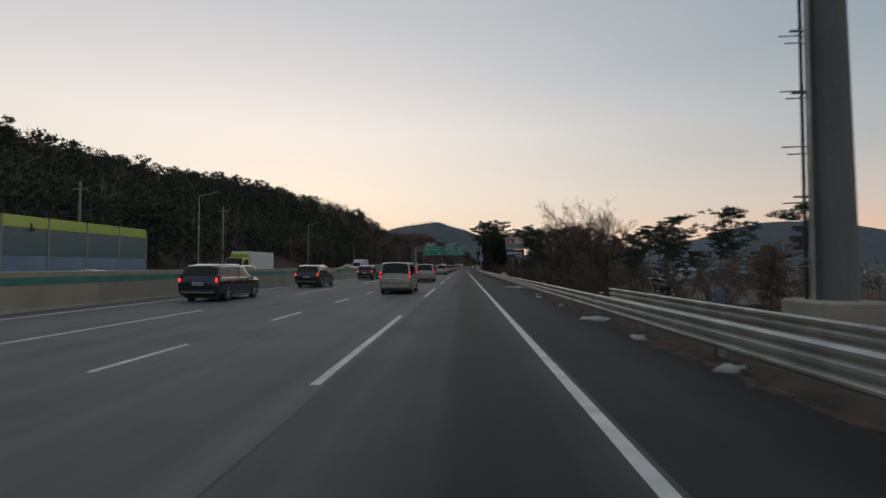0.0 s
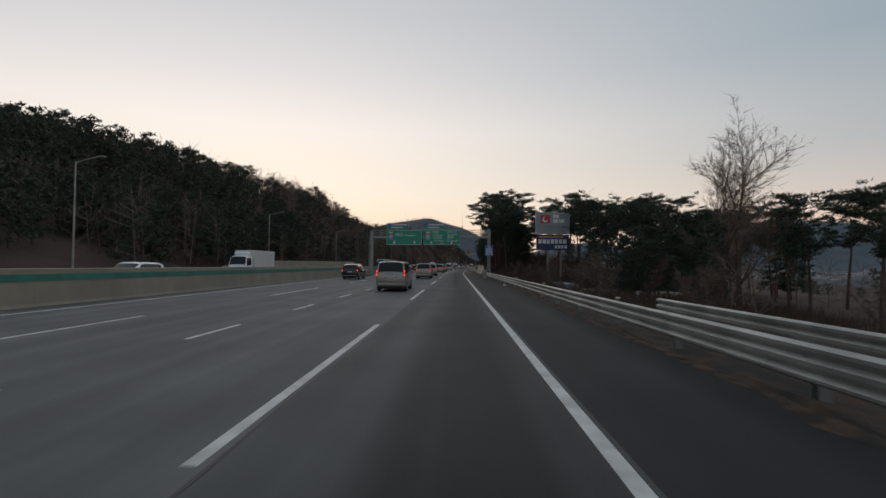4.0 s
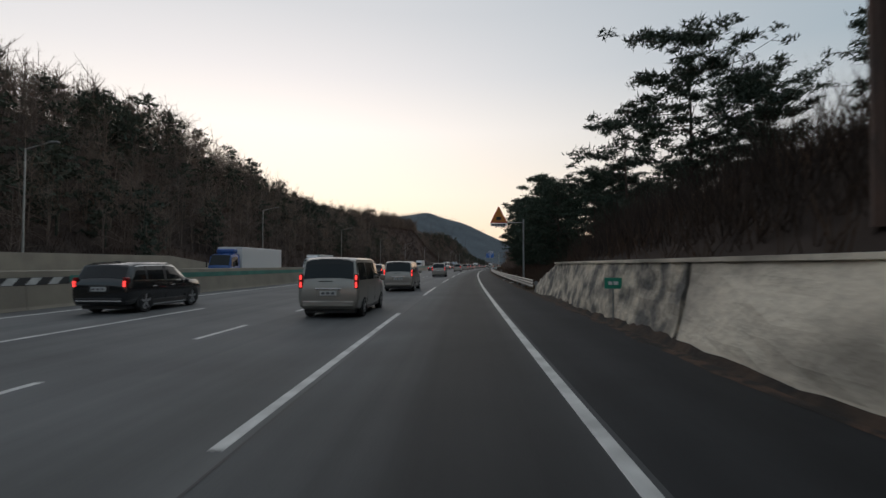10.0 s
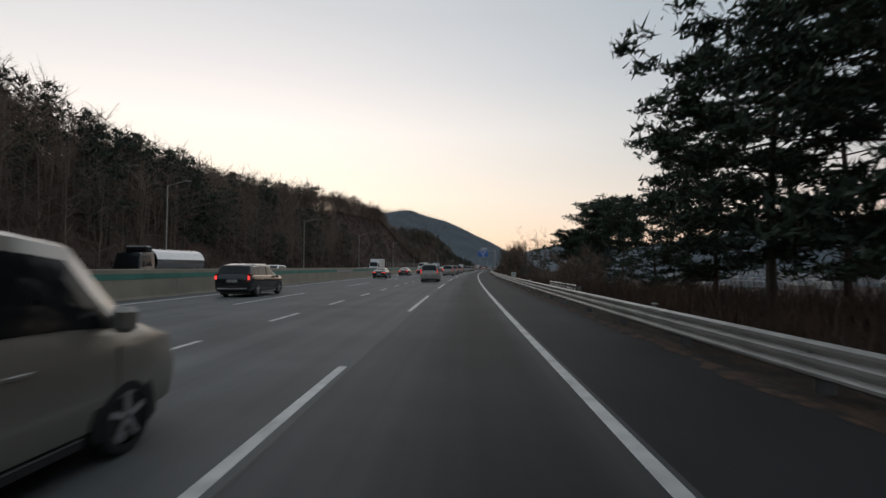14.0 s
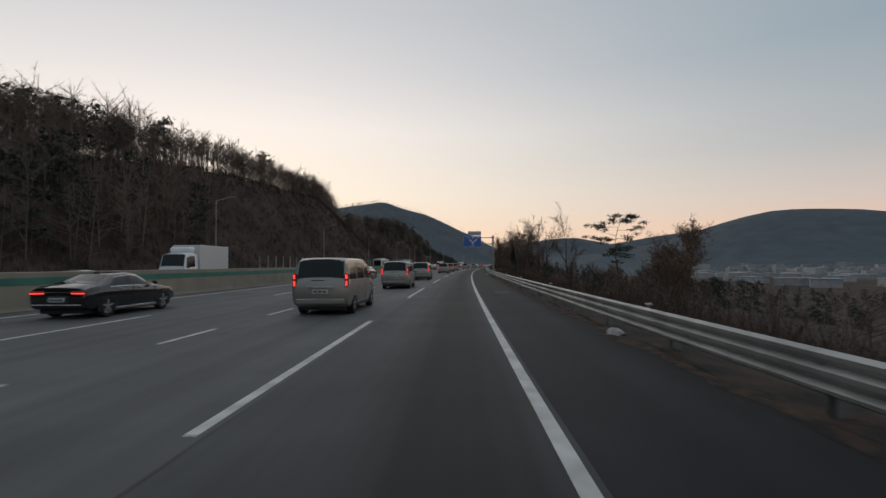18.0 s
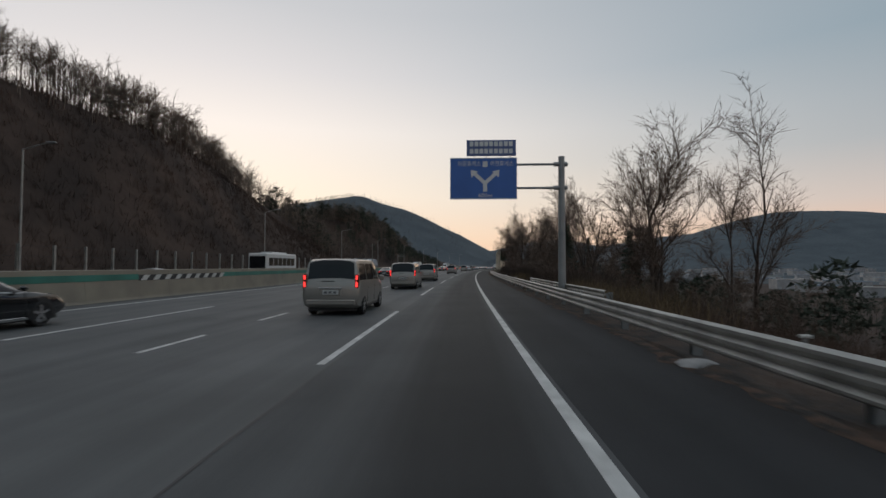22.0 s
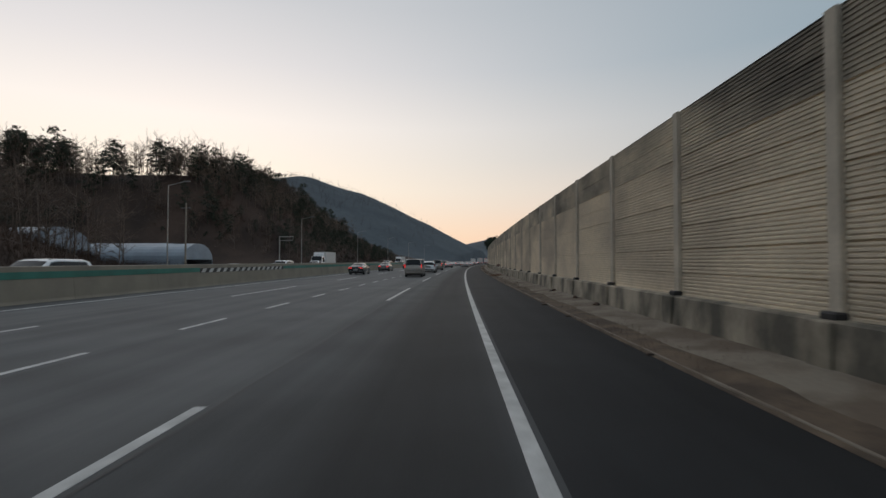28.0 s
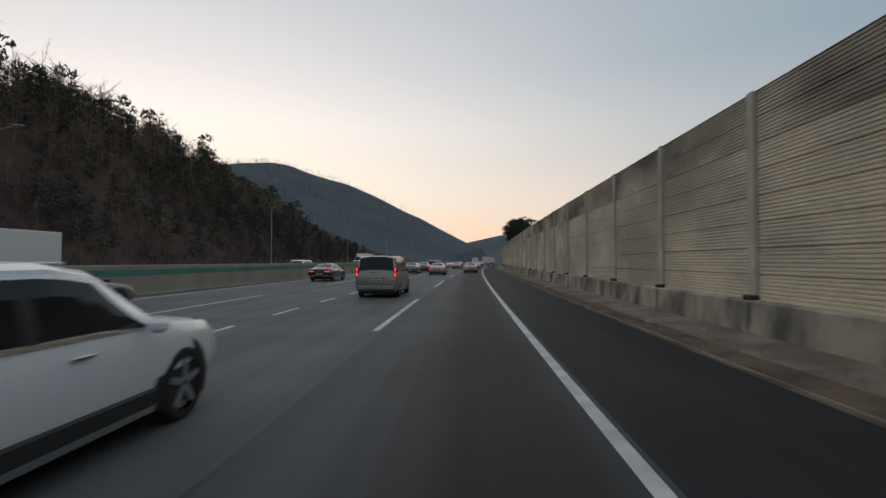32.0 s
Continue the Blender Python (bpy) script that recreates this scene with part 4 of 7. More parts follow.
def bare(seed, h=12.0, r=0.14, stem=2, forks=5, twigs=7, spread=0.5, leafy=0, tw=0.022, levels=4, first=.28):
    """Trunk and crown meshes of a leafless tree: branches fork down to twigs; leafy adds dry leaves."""
    rnd = random.Random(seed)
    wood, crown, leaves = Soup(), Soup(), Soup()

    def grow(p, d, L, rad, lev):
        q = p
        n = 3
        for i in range(n):
            d = (d + Vector((rnd.gauss(0, .11), rnd.gauss(0, .11), rnd.gauss(0.02, .06)))).normalized()
            e = q + d * L / n
            (wood if lev < stem else crown).cone(q, e, rad * (1 - .31 * i), rad * (1 - .31 * (i + 1)), 6 if lev == 0 else (4 if lev == 1 else 3))
            if lev < levels:
                for _ in range(forks if lev else max(1, forks - 1)):
                    if lev == 0 and i == 0 and rnd.random() > .25:
                        continue
                    if rnd.random() < .62:
                        a = unit(rnd)
                        nd = (d + (a - d * a.dot(d)) * rnd.uniform(.5, .5 + spread * 1.4) + Vector((0, 0, .12))).normalized()
                        grow(q.lerp(e, rnd.random()), nd, L * rnd.uniform(.36, .56), max(.005, rad * .42), lev + 1)
            q = e
        if lev >= 2:
            for _ in range(twigs):
                c = q - d * L * rnd.uniform(0, .9)
                nd = (d + unit(rnd) * .8).normalized()
                crown.blade(c, nd * rnd.uniform(.35, .8), tw, rnd)
                if leafy and rnd.random() < leafy:
                    for _ in range(3):
                        leaves.blade(c + nd * rnd.uniform(.1, .5), unit(rnd) * rnd.uniform(.08, .15), .09, rnd)
    grow(Vector((0, 0, -.2)), Vector((rnd.gauss(0, .05), rnd.gauss(0, .05), 1)).normalized(), h * .62, r, 0)
    return wood, crown, leaves


def plant(name, protos, spots, labels, category, group):
    """Stand copies of some tree shapes at (s, x, scale) spots."""
    made = {}
    for i, (s, x, k, *rest) in enumerate(spots):
        v = rest[0] if rest else i % len(protos)
        rot = rest[1] if len(rest) > 1 else (i * 137.5) % 360
        e = thing(name, at(s, x, gz(s, x) - 0.05, rot) @ Matrix.Scale(k, 4), labels[v % len(labels)], category, group)
        for nm, me in protos[v]:
            q = new(nm, me)
            q.parent = e
        made[i] = e
    return made


def pine_set(seeds, bark="pinebark", **kw):
    out = []
    for sd in seeds:
        w, c = pine(sd, **kw)
        out.append([("trunk", w.mesh("trunk", M[bark])), ("crown", c.mesh("crown", M["needle"]))])
    return out


def bare_set(seeds, leaf=None, **kw):
    out = []
    for sd in seeds:
        w, c, lv = bare(sd, **kw)
        p = [("trunk", w.mesh("trunk", M["bark"])), ("crown", c.mesh("crown", M["twig"]))]
        if lv.f:
            p.append(("foliage", lv.mesh("foliage", M["oakleaf"])))
        out.append(p)
    return out


RED = pine_set([11, 12, 13, 14], h=11.5, first=.55, spread=3.2, lean=.7, tufts=7, limbs=20)
FLAT = pine_set([27, 28], h=11.0, first=.52, spread=3.7, lean=1.5, tufts=12, limbs=30, r=.2, density=40, width=.10) + pine_set([29], h=10.0, first=.55, spread=2.6, lean=1.8, tufts=4, limbs=12, r=.12)
UMBRELLA = pine_set([33, 34], h=11.0, first=.60, spread=2.3, lean=1.0, tufts=12, limbs=28, r=.15, density=42, width=.075)
FULL = pine_set([21, 22, 23, 24], bark="bark", h=10.5, first=.14, spread=3.3, lean=.35, tufts=6, limbs=42, r=.15, density=36, width=.10)
TALL = pine_set([31, 32], h=15.5, first=.40, spread=3.5, lean=.5, tufts=9, limbs=40, r=.2)
BARE = bare_set([41, 42, 43, 44], h=13.5, forks=5, twigs=6, levels=3, tw=.020)
BUSHY = bare_set([51, 52, 53], h=9.0, r=.1, forks=5, twigs=3, spread=.8, levels=3, tw=.032)
OAK = bare_set([61, 62], h=8.4, r=.15, forks=6, twigs=4, spread=1.7, leafy=.26, levels=3, tw=.013)

r7 = random.Random(7)


def tops(protos, rows_):
    """Spots for trees given by the height of their tops: s, x, top, shape, turn."""
    out = []
    for i, (s, x, top, *rest) in enumerate(rows_):
        v = rest[0] if rest else i % len(protos)
        hgt = max(p.co.z for _, me in protos[v] for p in me.vertices)
        out.append((s, x, (top - gz(s, x)) / hgt, v, *(rest[1:] or [(i * 137.5) % 360])))
    return out


# red pines behind the billboard and along the parapet
rows_ = [(137.5, 7.0, 12.7, 0), (139.2, 8.4, 12.4, 3), (141, 9.5, 12.2, 1), (143.5, 7.6, 12.6, 0), (146, 6.6, 12.0, 2), (135, 12.0, 12.0, 3), (133.4, 21.4, 13.2, 1), (150, 16, 13.5, 3), (143, 17, 13.5, 0)]
for s in np.arange(119, 150, 4.6):
    rows_.append((s + r7.uniform(-1.2, 1.2), r7.uniform(16.5, 20), min(14.0, 1.7 + .262 * (s - 85.7)) - r7.uniform(0, 1.2)))
for s in np.arange(80, 156, 4.6):
    rows_.append((s + r7.uniform(-1.5, 1.5), r7.uniform(23, 30), r7.uniform(6.5, 8.0) if s < 112 else min(14.5, 1.7 + .262 * (s - 85.7)) - r7.uniform(0, 1.4)))
for s in np.arange(60, 130, 6.0):
    rows_.append((s + r7.uniform(-2, 2), r7.uniform(34, 46), r7.uniform(8, 12)))
for s in np.arange(121, 152, 3.4):
    rows_.append((s + r7.uniform(-1.2, 1.2), r7.uniform(31, 40), min(14.5, 1.7 + .262 * (s - 85.7)) - r7.uniform(0.5, 2.5)))
plant("pine_tree", RED, tops(RED, rows_), ["tall red pine with bare trunk and flat dark crown"], "pine tree", "red pines beside the road")
plant("pine_tree", TALL, tops(TALL, [(142.5, 5.6, 15.0, 0), (152, 5.9, 17, 1), (150, 8.2, 17, 0), (152.8, 10.6, 17, 1), (158.0, 4.9, 17.5, 0), (160.3, 8.4, 15.5, 1)]),
      ["tall pine with reddish trunk on the cut bank"], "pine tree", "tall pines on the bank")
plant("pine_tree", FLAT, tops(FLAT, [(352, 18.2, 8.0, 2, 0)]),
      ["crooked pine with a broad flat dark crown"], "pine tree", "crooked pines above the valley")
plant("pine_tree", UMBRELLA, tops(UMBRELLA, [(291, 18, 13.2, 0, 20), (280, 16.8, 10.6, 1, 130), (304, 15.6, 9.2, 1, 250), (307, 18.5, 8.6, 0, 90), (301, 19.5, 7.8, 1, 40)]),
      ["crooked pine with a dense umbrella crown"], "pine tree", "crooked pines above the valley")
plant("pine_tree", UMBRELLA, tops(UMBRELLA, [(637, 6.2, 9.9, 0, 60), (640, 6.6, 10.4, 1, 200), (634, 7.0, 8.6, 1, 20)]),
      ["dark bushy pine that rises behind the noise wall"], "pine tree", "pines behind the noise wall")
# bushy pines beyond the cutting
rows_ = [(172.5, 8.6, 12.9), (175, 13.5, 12.0), (179, 15, 12.6), (182, 9.0, 11.5), (186, 8.0, 9.0), (139.5, 8.0, 8.5), (142, 11, 9.0), (97, 15, 5.5), (101, 17.5, 6), (94, 13, 4.5), (104, 20, 6), (99, 20, 7), (107, 23, 6), (90, 16, 4), (111, 19, 3.2), (168, 14, 11)]
for s in np.arange(192, 238, 4.2):
    rows_.append((s + r7.uniform(-1, 1), r7.uniform(6.8, 8.6) if s > 203 else r7.uniform(5.7, 7.2), r7.uniform(10.0, 12.5) if s > 203 else r7.uniform(8.8, 10.4)))
for s in [188, 193, 198, 203, 208, 213, 222, 231, 240]:
    rows_.append((s + r7.uniform(-2, 2), r7.uniform(11, 16), r7.uniform(12, 14.5) if s > 207 else r7.uniform(9, 10.5)))
rows_ += [(240, 8.8, 9.0), (245, 10, 8.0), (251, 10.5, 6.5), (290, 16, 5.0), (293.5, 20, 6.0), (301, 17, 5.5),
          
          (48, 22, 3.2), (52, 27, 3.8), (44, 31, 4.2), (70, 21, 4.2), (75, 24, 5)]
rows_ += [(118 + 4.6 * i + r7.uniform(-1, 1), r7.uniform(33, 44), r7.uniform(5.0, 8.0)) for i in range(7)]
plant("pine_tree", FULL, tops(FULL, rows_), ["dense dark green pine above dry undergrowth"], "pine tree", "dense pines behind the guard rail")
# leafless trees
rows_ = [(38, 11.5, 8.6, 1), (42, 14, 7.0, 2), (88, 18, 12.5, 3), (95, 21, 13, 1), (84, 14.5, 11.5, 0), (103, 26, 12.5, 2),
         (151, 7.4, 11.5, 2), (161.5, 13, 12, 3), (405, 12.4, 12.6, 2), (401, 11.0, 10.5, 3), (400, 15, 9.5, 1),
         (410.2, 22.4, 16.4, 0, 165), (409, 13.8, 14.1, 1, 100), (412, 15.5, 13, 3, 10), (418, 11.5, 10, 2, 200), (422, 16, 12.5, 1, 280),
         (429, 14.8, 12.8, 0, 130), (433, 10.5, 10.5, 3, 330), (437, 9.0, 10, 2, 20), (443, 13.9, 13.4, 1, 90), (446, 8.0, 9, 0, 250), (430, 20, 13, 2, 60), (424, 12.5, 13.5, 0, 70), (427.5, 10.0, 11.5, 3, 160), (432, 13.0, 13.0, 1, 220)]
for s in np.arange(449, 475, 4.2):
    rows_.append((s + r7.uniform(-1, 1), r7.uniform(6.8, 9.8), r7.uniform(9.5, 13.0)))
for s in np.arange(446, 490, 6.0):
    rows_.append((s + r7.uniform(-1, 1), r7.uniform(10.5, 18), r7.uniform(11, 14.5)))
plant("bare_tree", BARE, tops(BARE, rows_), ["tall leafless tree with fine grey-brown twigs"], "tree", "leafless trees beside the road")
spots = [(s + r7.uniform(-2, 2), r7.uniform(6.5, 9.5), r7.uniform(.4, .7)) for s in np.arange(252, 268, 2.2)]
spots += [(s + r7.uniform(-2, 2), r7.uniform(7.5, 14), r7.uniform(.2, .36) if s < 375 else r7.uniform(.3, .55)) for s in np.arange(290, 480, 3.0)]
spots += [(s + r7.uniform(-1, 1), r7.uniform(5.6, 8.5), r7.uniform(.35, .6)) for s in np.arange(408, 479, 2.2)]
spots += [(s + r7.uniform(-2, 2), r7.uniform(6.5, 13), r7.uniform(.3, .5)) for s in np.arange(4, 130, 4.0)]
spots += [(s + r7.uniform(-1.5, 1.5), r7.uniform(9, 21), r7.uniform(.45, .75)) for s in np.arange(92, 128, 4.2)]
spots += [(s + r7.uniform(-2, 2), r7.uniform(14, 27), r7.uniform(.5, .85)) for s in np.arange(338, 372, 2.6)]
spots += [(s + r7.uniform(-1.5, 1.5), r7.uniform(10, 26), r7.uniform(.45, .75)) for s in np.arange(16, 62, 3.2)]
spots += [(s + r7.uniform(-1, 1), r7.uniform(10, 23), r7.uniform(.55, .85)) for s in np.arange(410, 458, 2.0)]
spots += [(655, 6.8, .75), (659, 7.2, .9)]
plant("bare_shrub", BUSHY, spots, ["leafless brown roadside shrub with dense twigs"], "shrub", "leafless roadside shrubs")
WIDE = bare_set([81, 82, 83], h=10.0, r=.13, forks=5, twigs=9, spread=1.0, levels=3, tw=.013)
plant("bare_tree", WIDE, tops(WIDE, [(33.3, 10.0, 8.2, 0, 0), (35.5, 11.4, 7.0, 1, 90), (482, 7.6, 12.0, 1, 150), (484, 10.5, 12.0, 0, 20), (471, 9.4, 10.5, 1, 30), (463, 12.5, 11.5, 2, 0)]),
      ["broad leafless tree with dense fine twigs"], "tree", "broad leafless trees")
LEANING = bare_set([85, 86], h=8.6, r=.11, forks=5, twigs=4, spread=1.6, levels=3, tw=.011)
plant("bare_tree", LEANING, tops(LEANING, [(479.6, 6.2, 9.8, 0, 0), (476.6, 6.6, 10.2, 1, 120)]), ["spreading leafless tree that overhangs the guard rail"], "tree", "broad leafless trees")
crest = [(s + r7.uniform(-1.5, 1.5), -36.0 - float(np.interp(s, HS, HW)) * r7.uniform(.92, 1.12), r7.uniform(.62, .9)) for s in np.arange(392, 503, 5.0)]
plant("bare_tree", WIDE, crest, ["broad leafless tree on the crest of the cut slope"], "tree", "leafless trees on the crest")
SAPLING = bare_set([91, 92], leaf=True, h=9.0, r=.032, forks=4, twigs=3, spread=.30, leafy=.28, levels=2, stem=1)
plant("sapling", SAPLING, tops(SAPLING, [(284, 8.6, 7.0), (286, 7.5, 7.4), (288.5, 6.9, 7.6), (291, 7.6, 7.0)]),
      ["thin sapling still holding a few dry leaves"], "sapling", "saplings behind the guard rail")
plant("oak_tree", OAK, tops(OAK, [(357.8, 27.6, 9.0, 0), (352.5, 24.5, 6.0, 1), (346, 21, 3.5, 0), (36, 26, 5, 1), (364, 30, 7.0, 1), (371, 26, 2, 0), (380, 24, 2.5, 1)]),
      ["oak with brown leaves still on its branches"], "tree", "oaks with dry leaves")


def spruce(seed, h=8.0):
    rnd = random.Random(seed)
    wood, crown = Soup(), Soup()
    wood.cone((0, 0, -.2), (0, 0, h), .12, .01, 6)
    for k in range(64):
        t = .12 + .88 * (k + rnd.random()) / 64
        a = k * 2.4
        L = (1 - t) * h * .24 + .15
        z = h * t
        d = Vector((math.cos(a), math.sin(a), -.28))
        wood.cone((0, 0, z), Vector((0, 0, z)) + d * L, .02, .006, 3)
        for j in range(5):
            clump(crown, Vector((0, 0, z)) + d * L * (.3 + .17 * j), .3, rnd, 14, .1, .4)
    return [("trunk", wood.mesh("trunk", M["bark"])), ("crown", crown.mesh("crown", M["needle"]))]


SPRUCE = [spruce(71), spruce(72, 9.5)]
plant("spruce_tree", SPRUCE, tops(SPRUCE, [(425.6, 10.2, 6.5, 0), (414, 13.5, 5.0, 0), (436, 15, 5.6, 1)]),
      ["dark narrow spruce among leafless trees"], "spruce tree", "spruces among the bare trees")

# ---- the woods on the hill: many trees in one mesh each ----


def far_bare(seed, h=9.0):
    rnd = random.Random(seed)
    so = Soup()
    so.cone((0, 0, -.5), (rnd.gauss(0, .3), rnd.gauss(0, .3), h * .8), .085, .025, 3)
    for k in range(16):
        t = rnd.uniform(.10, .9)
        p = Vector((0, 0, h * .8 * t))
        d = Vector((rnd.gauss(0, .75), rnd.gauss(0, .75), rnd.uniform(.35, .95))).normalized()
        L = h * rnd.uniform(.18, .34)
        e = p + d * L
        so.cone(p, e, .04, .012, 3)
        for j in range(15):
            c = p.lerp(e, rnd.uniform(.25, 1))
            so.blade(c, (d + unit(rnd) * 1.0).normalized() * rnd.uniform(.4, 1.05), .026, rnd)
    return so.arrays()


def crest_bare(seed, h=7.5):
    """Slender bare tree with a clear stem and a fine upright crown."""
    rnd = random.Random(seed)
    so = Soup()
    top = Vector((rnd.gauss(0, .4), rnd.gauss(0, .4), h * .85))
    so.cone((0, 0, -.5), top, .075, .02, 4)
    for k in range(18):
        t = rnd.uniform(.38, .95)
        p = top * t
        a = rnd.uniform(0, math.tau)
        d = Vector((math.cos(a) * .6, math.sin(a) * .6, rnd.uniform(.5, 1.1))).normalized()
        L = h * rnd.uniform(.14, .30) * (1.25 - .6 * t)
        e = p + d * L
        so.cone(p, e, .030, .010, 3)
        for j in range(13):
            c = p.lerp(e, rnd.uniform(.3, 1))
            so.blade(c, (d * 1.2 + unit(rnd) * .9).normalized() * rnd.uniform(.35, .8), .020, rnd)
    return so.arrays()


def far_pine(seed, h=8.5):
    rnd = random.Random(seed)
    so = Soup()
    so.cone((0, 0, -.5), (0, 0, h * .9), .13, .04, 4)
    for k in range(24):
        t = .14 + .86 * (k + rnd.random()) / 24
        a = rnd.uniform(0, math.tau)
        L = 2.5 * math.sin(math.pi * min(.93, .25 + .68 * t)) + .4
        c = Vector((math.cos(a) * L * rnd.random(), math.sin(a) * L * rnd.random(), h * t))
        clump(so, c, rnd.uniform(.7, 1.15), rnd, 20, .27, .6)
    return so.arrays()


def woods(name, protos, places, material, label, category):
    """Many trees joined into one mesh; places: rows of s, x, scale."""
    rr = np.random.RandomState(9)
    V, F, base = [], [], 0
    places = np.array(places)
    px, py = Wn(places[:, 0], places[:, 1])
    pz = ground_height(places[:, 0], places[:, 1])
    for i in range(len(places)):
        v, f = protos[i % len(protos)]
        a, k = rr.uniform(0, math.tau), places[i, 2]
        c, s_ = math.cos(a) * k, math.sin(a) * k
        q = np.stack([v[:, 0] * c - v[:, 1] * s_ + px[i], v[:, 0] * s_ + v[:, 1] * c + py[i], v[:, 2] * k * rr.uniform(.85, 1.15) + pz[i]], -1)
        V.append(q)
        F.append(f + base)
        base += len(v)
    V, F = np.concatenate(V), np.concatenate(F)
    me = bpy.data.meshes.new(name)
    me.vertices.add(len(V))
    me.vertices.foreach_set("co", V.astype(np.float32).ravel())
    me.loops.add(len(F) * 3)
    me.loops.foreach_set("vertex_index", F.astype(np.int32).ravel())
    me.polygons.add(len(F))
    me.polygons.foreach_set("loop_start", np.arange(0, len(F) * 3, 3, dtype=np.int32))
    me.update(calc_edges=True)
    me.materials.append(material)
    return tagged(new(name, me), label, category, kind="stuff")


FB = [far_bare(80 + i) for i in range(5)]
FP = [far_pine(90 + i) for i in range(4)]
rw = np.random.RandomState(12)
bare_places, pine_places = [], []
for _ in range(12000):
    s = rw.uniform(-30, 760)
    w = float(np.interp(s, HS, HW))
    u = 1 + (min(w, 62) * 1.25 + 6) * rw.rand() ** .85
    x = -36.5 - u
    if 368 < s < 500 and u < w * .92:      # bare cut slope
        continue
    if 536 < s < 588 and u < 60:           # yard with the greenhouses
        continue
    if 588 <= s < 760 and u < w * .8:
        continue
    if u < 4 and rw.rand() < .5 or 372 < s < 512 and rw.rand() < .72:
        continue
    piney = .66 if s < 190 else (.12 if s < 380 else (.03 if s < 535 else .16))
    if rw.rand() < piney:
        if len(pine_places) < 1500:
            pine_places.append((s, x, rw.uniform(.75, 1.15)))
    elif len(bare_places) < 3600:
        bare_places.append((s, x, rw.uniform(.75, 1.25)))
for _ in range(900):
    s, u = rw.uniform(462, 604), rw.uniform(3, 120)
    if 534 < s < 588 and u < 66 or s > 590 and u < 22 or s < 500 and u < 26:
        continue
    (pine_places if rw.rand() < (.05 if s < 535 else .16) else bare_places).append((s, -36.5 - u, rw.uniform(.7, 1.15)))
for _ in range(520):
    s, u = rw.uniform(526, 604), rw.uniform(64, 150)
    (pine_places if rw.rand() < .2 else bare_places).append((s, -36.5 - u, rw.uniform(.8, 1.25)))
for _ in range(420):
    s, u = rw.uniform(588, 720), rw.uniform(24, 140)
    (pine_places if rw.rand() < .18 else bare_places).append((s, -36.5 - u, rw.uniform(.75, 1.2)))
crest_trees = []
for _ in range(860):
    s = 325 + 187 * rw.rand() ** 1.25
    w = float(np.interp(s, HS, HW))
    crest_trees.append((s, -35.5 - w * rw.uniform(.84, 1.08) - 12 * rw.rand() ** 2, rw.uniform(.65, 1.1)))
for _ in range(850):
    s = rw.uniform(534, 604)
    (pine_places if rw.rand() < .24 else bare_places).append((s, -36.5 - rw.uniform(68, 116), rw.uniform(.75, 1.1)))
for _ in range(560):
    s = rw.uniform(590, 720)
    w = float(np.interp(s, HS, HW))
    (pine_places if rw.rand() < .12 else bare_places).append((s, -36.5 - w * rw.uniform(.5, 1.1) - 14 * rw.rand() ** 2, rw.uniform(.6, .95)))
for _ in range(900):                       # scrub all over the steep face
    s = rw.uniform(588, 725)
    w = float(np.interp(s, HS, HW))
    (pine_places if rw.rand() < .3 else bare_places).append((s, -37.5 - w * rw.uniform(.04, .85), rw.uniform(.3, .55)))
woods("leafless_woods", FB, bare_places, M["fartwig"], "leafless brown winter woods on the hillside", "woods")
woods("crest_trees", [crest_bare(140 + i) for i in range(6)], crest_trees, M["fartwig"], "slender leafless trees along the crest of the cut slope", "woods")
woods("pine_woods", FP, pine_places, M["farneedle"], "dark pines scattered over the hillside", "woods")


valley_bare, valley_pine = [], []
for _ in range(1900):
    s, x = rw.uniform(40, 520), 14 + 120 * rw.rand() ** 1.5
    if 20 < s < 75 and x < 40 or 130 < s < 262 and x < 22 or s < 262 and rw.rand() < .5:
        continue
    (valley_pine if rw.rand() < .35 and not (255 < s < 350 and x < 45) else valley_bare).append((s, x, rw.uniform(.3, .6) if s > 262 else rw.uniform(.45, .8)))
woods("valley_thicket", FB, valley_bare, M["fartwig"], "leafless thicket on the slope below the road", "woods")
woods("valley_pines", FP, valley_pine, M["farneedle"], "low dark pines on the slope below the road", "woods")


def crest_places(n):
    out = []
    while len(out) < n:
        s, x = rw.uniform(700, 1250), rw.uniform(-420, -45)
        z = gz(s, x)
        if z > 12 and rw.rand() < z / 90 and x < -60:
            out.append((s, x, rw.uniform(.45, .75)))
    return out


# these trees carry painted distance haze in their grey colour
woods("mountain_woods", [(v[:], f[::2]) for v, f in FB[:3]], crest_places(2200), M["hazedwood"], "leafless woods on the mountain ahead", "woods")

# ---- undergrowth: dry stems and grass ----


def undergrowth(name, spans, n, material, label, hmin, hmax, width=.03, per=9):
    rnd = random.Random(len(name))
    so = Soup()
    tot = sum(b - a for a, b, *_ in spans)
    for a, b, x0, x1 in spans:
        m = int(n * (b - a) / tot)
        S = np.array([rnd.uniform(a, b) for _ in range(m)])
        X = np.array([rnd.uniform(x0, x1) for _ in range(m)])
        Z = ground_height(S, X)
        for s, x, z in zip(S, X, Z):
            p = W(s, x, z - .05)
            for _ in range(per):
                d = Vector((rnd.gauss(0, .35), rnd.gauss(0, .35), 1)).normalized()
                so.blade(p + Vector((rnd.gauss(0, .25), rnd.gauss(0, .25), 0)), d * rnd.uniform(hmin, hmax), width, rnd)
    return tagged(new(name, so.mesh(name, material)), label, "undergrowth", kind="stuff")


